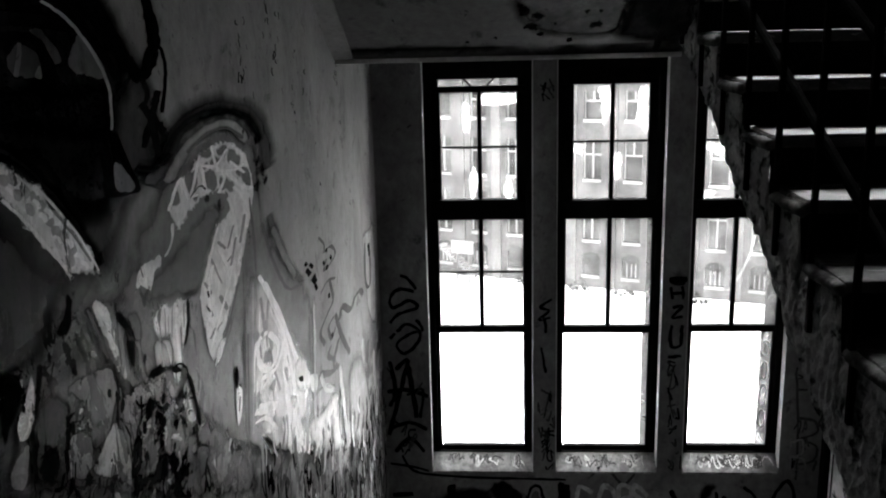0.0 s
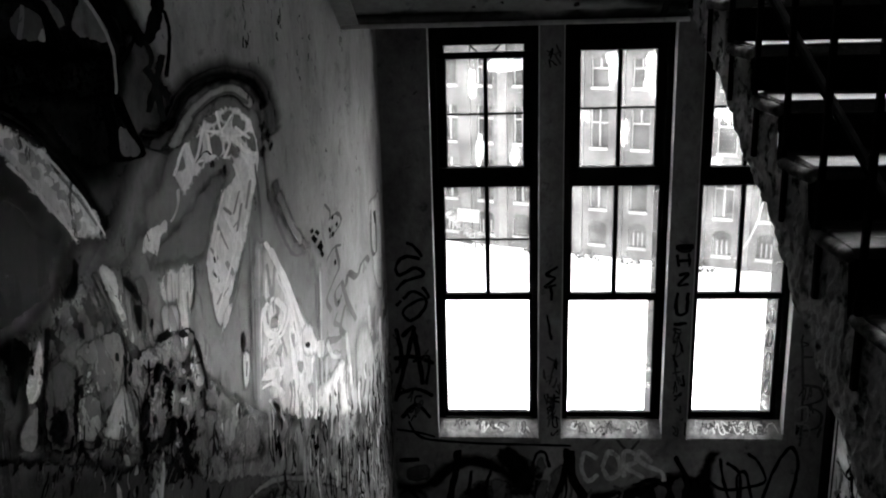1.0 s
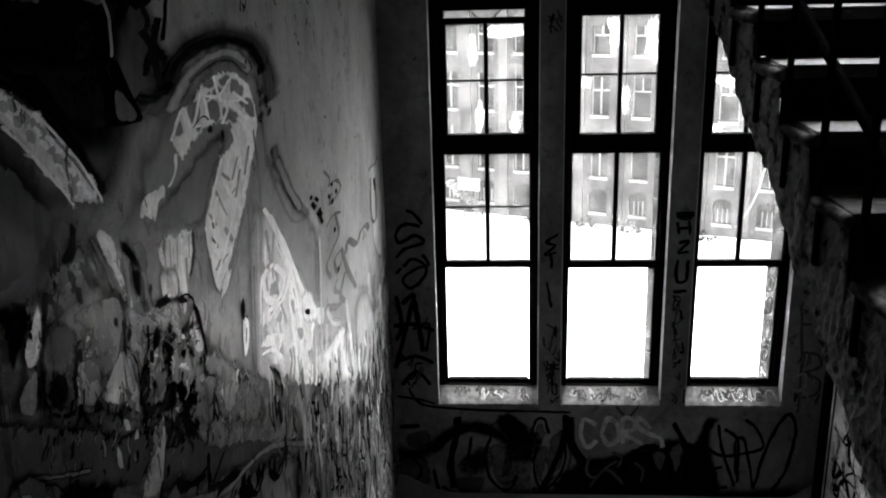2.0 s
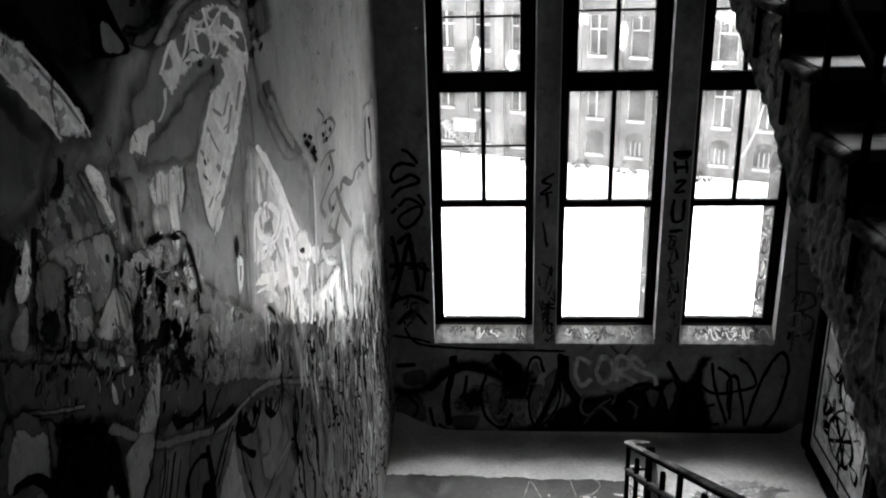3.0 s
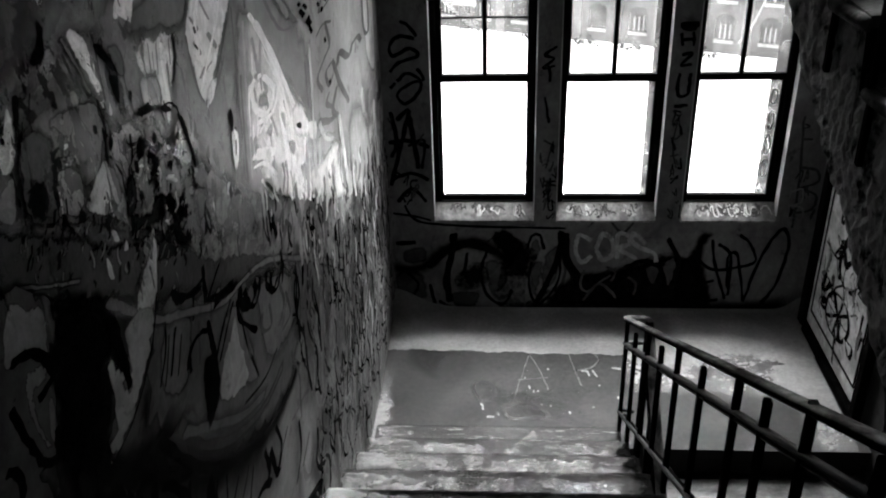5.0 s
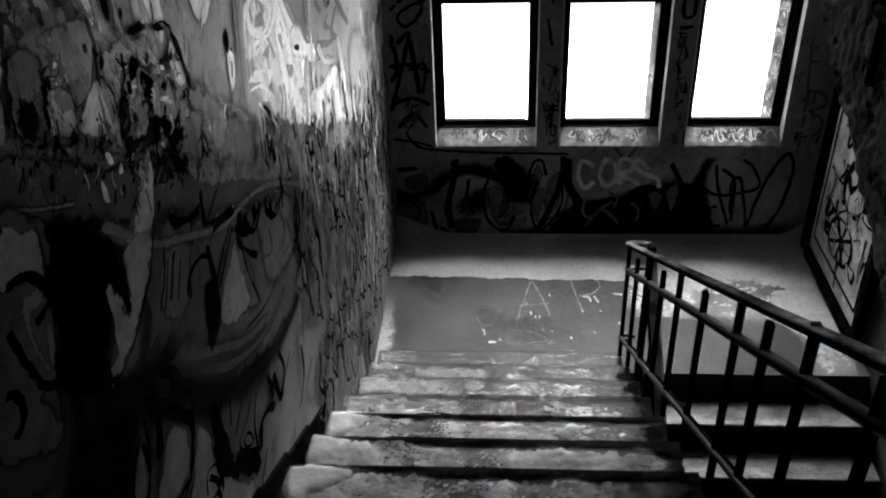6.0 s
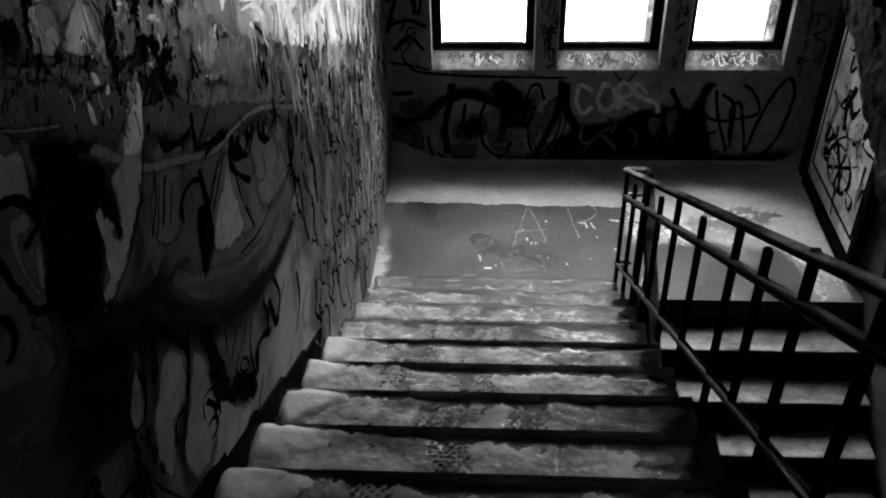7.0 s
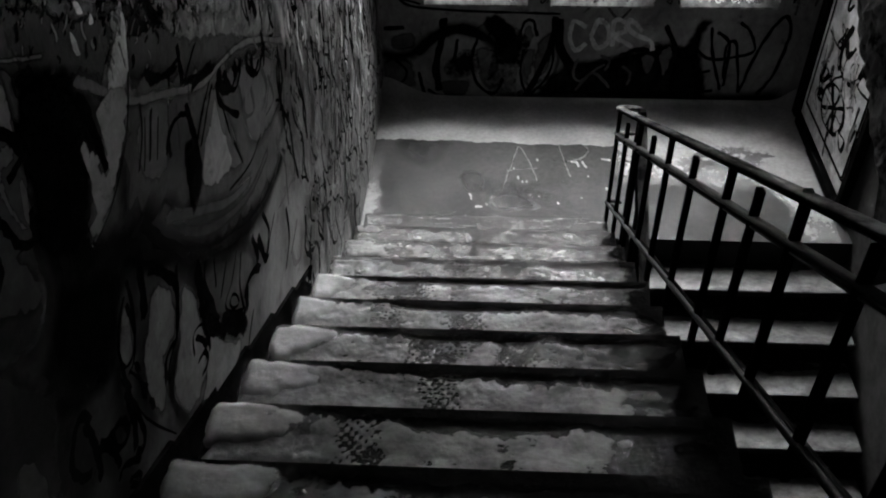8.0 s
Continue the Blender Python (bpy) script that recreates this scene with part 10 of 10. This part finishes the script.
stroke("door", "black", 0.064, 0.021, [(5.157, 0.434), (5.204, 0.341), (5.123, 0.372)])
stroke("door", "black", 0.052, 0.017, [(4.675, 0.904), (4.709, 0.735), (4.495, 0.759)])
stroke("door", "black", 0.036, 0.011, [(5.116, 0.530), (4.994, 0.537)])
stroke("door", "black", 0.042, 0.015, [(4.774, 0.375), (4.654, 0.315), (4.633, 0.392), (4.726, 0.388)])
stroke("door", "black", 0.039, 0.014, [(4.585, 0.663), (4.584, 0.427), (4.528, 0.546), (4.481, 0.380)])
stroke("door", "black", 0.036, 0.011, [(5.151, 1.078), (5.144, 0.973), (5.074, 1.045)])
stroke("door", "black", 0.043, 0.014, [(5.000, 1.154), (4.946, 1.040)])
stroke("door", "black", 0.039, 0.014, [(4.498, 0.277), (4.414, 0.274), (4.462, 0.592)])
rnd = random.Random(31)
for i in range(46):
    y, z, q = rnd.uniform(4.5, 5.32), rnd.uniform(0.25, 1.6), rnd.uniform(0, 6)
    pts = [(y + rnd.uniform(-0.07, 0.07), z + 0.1 * math.sin(q + k) - 0.02 * k) for k in range(rnd.randint(3, 6))]
    stroke("door", rnd.choice(("soot", "dark", "dim", "black", "ground", "mid")), rnd.uniform(0.012, 0.04), rnd.uniform(0.006, 0.012), pts)
# landing: chalk letters, stains and worn strips
stroke("landing", "faint", 0.014, 0.024, [(0.063, 4.563), (0.112, 4.791), (0.180, 5.098)])
stroke("landing", "faint", 0.015, 0.024, [(0.180, 5.098), (0.245, 4.917), (0.298, 4.697)])
stroke("landing", "faint", 0.011, 0.018, [(0.094, 4.809), (0.203, 4.824), (0.302, 4.840)])
stroke("landing", "faint", 0.015, 0.024, [(0.438, 5.145), (0.479, 4.894), (0.508, 4.745)])
stroke("landing", "faint", 0.015, 0.025, [(0.444, 5.126), (0.558, 5.149), (0.636, 5.061), (0.592, 4.959), (0.487, 4.919)])
stroke("landing", "mid", 0.018, 0.030, [(0.516, 4.914), (0.553, 4.909), (0.565, 4.860)])
stroke("landing", "mid", 0.015, 0.024, [(0.590, 4.922), (0.615, 4.850)])
stroke("landing", "mid", 0.015, 0.025, [(0.717, 4.951), (0.774, 4.940)])
stroke("landing", "mid", 0.014, 0.024, [(0.170, 4.752), (0.177, 4.717)])
stroke("landing", "mid", 0.014, 0.023, [(0.195, 4.700), (0.205, 4.682)])
stroke("landing", "mid", 0.014, 0.023, [(0.223, 4.700), (0.230, 4.689)])
stroke("landing", "mid", 0.015, 0.024, [(0.141, 4.834), (0.156, 4.829)])
stroke("landing", "mid", 0.015, 0.025, [(0.297, 4.937), (0.304, 4.919)])
stroke("landing", "mid", 0.018, 0.029, [(0.722, 4.642), (0.756, 4.632)])
stroke("landing", "mid", 0.018, 0.029, [(-0.139, 4.671), (-0.095, 4.649)])
stroke("landing", "mid", 0.014, 0.023, [(-0.082, 4.720), (-0.082, 4.685)])
stroke("landing", "mid", 0.014, 0.022, [(-0.096, 4.435), (-0.048, 4.437)])
stroke("landing", "mid", 0.014, 0.022, [(-0.128, 4.568), (-0.119, 4.501)])
stroke("landing", "mid", 0.010, 0.016, [(-0.034, 4.471), (-0.020, 4.449)])
stroke("landing", "mid", 0.011, 0.017, [(0.239, 4.569), (0.253, 4.558)])
stroke("landing", "mid", 0.011, 0.017, [(0.295, 4.548), (0.309, 4.549)])
stroke("landing", "mid", 0.010, 0.017, [(0.412, 4.497), (0.418, 4.475)])
stroke("landing", "mid", 0.010, 0.017, [(0.561, 4.546), (0.567, 4.535)])
stroke("landing", "mid", 0.010, 0.016, [(0.015, 4.461), (0.022, 4.440)])
stroke("landing", "mid", 0.011, 0.016, [(0.196, 4.467), (0.217, 4.468)])
stroke("landing", "mid", 0.011, 0.018, [(0.617, 4.766), (0.623, 4.755)])
patch("landing", "dark", [(-0.197, 4.781), (-0.107, 4.814), (-0.032, 4.745), (-0.048, 4.611), (-0.136, 4.579), (-0.192, 4.663)], 0.030)
patch("landing", "dark", [(-0.022, 4.555), (0.130, 4.599), (0.270, 4.536), (0.319, 4.417), (0.112, 4.388), (0.008, 4.406)], 0.050)
patch("landing", "dark", [(-0.654, 5.177), (-0.348, 5.213), (-0.229, 5.124), (-0.399, 4.805), (-0.612, 4.921)], 0.120)

# runs, scribbles and scraped streaks on the dado near the window
rnd = random.Random(21)
for i in range(470):
    y = 2.75 + 2.8 * rnd.random() ** 0.8
    base = 0.17 + max(0.0, 4.15 - y) * 0.552
    above = rnd.uniform(0.02, 1.25)
    z, h = base + above, rnd.uniform(0.1, 0.4)
    if rnd.random() < 0.25 + 0.6 * ramp_up(above, 0.35, 0.8):
        w, q = rnd.uniform(0.01, 0.05), rnd.uniform(0, 6)
        pts = [(y + w * math.sin(q + k * 1.3) + rnd.uniform(-0.015, 0.015), z + h * (0.5 - k / 5)) for k in range(6)]
    elif i % 2:
        a0, ru, rv = rnd.uniform(0, 6), rnd.uniform(0.03, 0.1), rnd.uniform(0.03, 0.1)
        pts = [(y + ru * math.cos(a0 + k) + 0.015 * k, z + rv * math.sin(a0 + k) - 0.02 * k) for k in range(rnd.randint(4, 8))]
    else:
        q = rnd.choice((-1, 1)) * rnd.uniform(0.06, 0.2)
        pts = [(y - q, z + h * 0.4), (y - q * 0.3, z + h * rnd.uniform(-0.1, 0.2)), (y + q * 0.5, z - h * rnd.uniform(0.0, 0.2)), (y + q, z - h * 0.35)]
    tone = rnd.choice(("black", "black", "black", "soot", "soot", "dark", "dim", "ground", "body" if y > 3.6 else "dim", "mid" if y > 4.2 else "dark"))
    stroke("west", tone, rnd.uniform(0.01, 0.04), rnd.uniform(0.005, 0.015), pts)
# short torn streaks where the pale coat ends
for i in range(230):
    y = 2.55 + 2.95 * rnd.random() ** 0.85
    z = 0.17 + max(0.0, 4.15 - y) * 0.552 + rnd.gauss(1.3, 0.1)
    h = rnd.uniform(0.03, 0.16)
    tone = rnd.choice(("black", "hole", "soot", "dark", "dim", "ground", "body", "mid", "ash"))
    stroke("west", tone, rnd.uniform(0.012, 0.045), rnd.uniform(0.006, 0.014), [(y, z), (y + rnd.uniform(-0.02, 0.02), z - h / 2), (y + rnd.uniform(-0.03, 0.03), z - h)])

# white scrawl on the painted-over strip of the third window
win = bpy.data.objects["window_3"]
M_marker = mat("white_marker", patchy(0.9, 0.8, 20, 60), 0.6)
for z, r in ((1.58, 0.05), (1.42, 0.06), (1.25, 0.07), (1.08, 0.06)):
    loop = [(1.735 + 0.02 * math.cos(a), GY - 0.012, z + r * math.sin(a)) for a in (k * math.tau / 12 for k in range(12))]
    bm = bmesh.new()
    for p, q in zip(loop, loop[1:] + loop[:1]):
        tube(bm, p, q, 0.005, 5)
    part("scrawl", bm, M_marker, win, "white scrawled loop")

# scrawls on the window sills
rnd = random.Random(77)
for w, (a, b) in zip((1, 2, 3), OPEN):
    for i in range(26 if w > 1 else 12):
        u = rnd.uniform(a + 0.06, b - 0.1)
        pts = [(u, 0.5)]
        for k in range(rnd.randint(4, 9)):
            pts.append((pts[-1][0] + rnd.uniform(-0.02, 0.035), rnd.uniform(0.1, 0.9)))
        stroke(f"sill_{w}", rnd.choice(("ground", "ash", "pale", "mid", "dim")), rnd.uniform(0.005, 0.01), rnd.uniform(0.06, 0.12), pts)
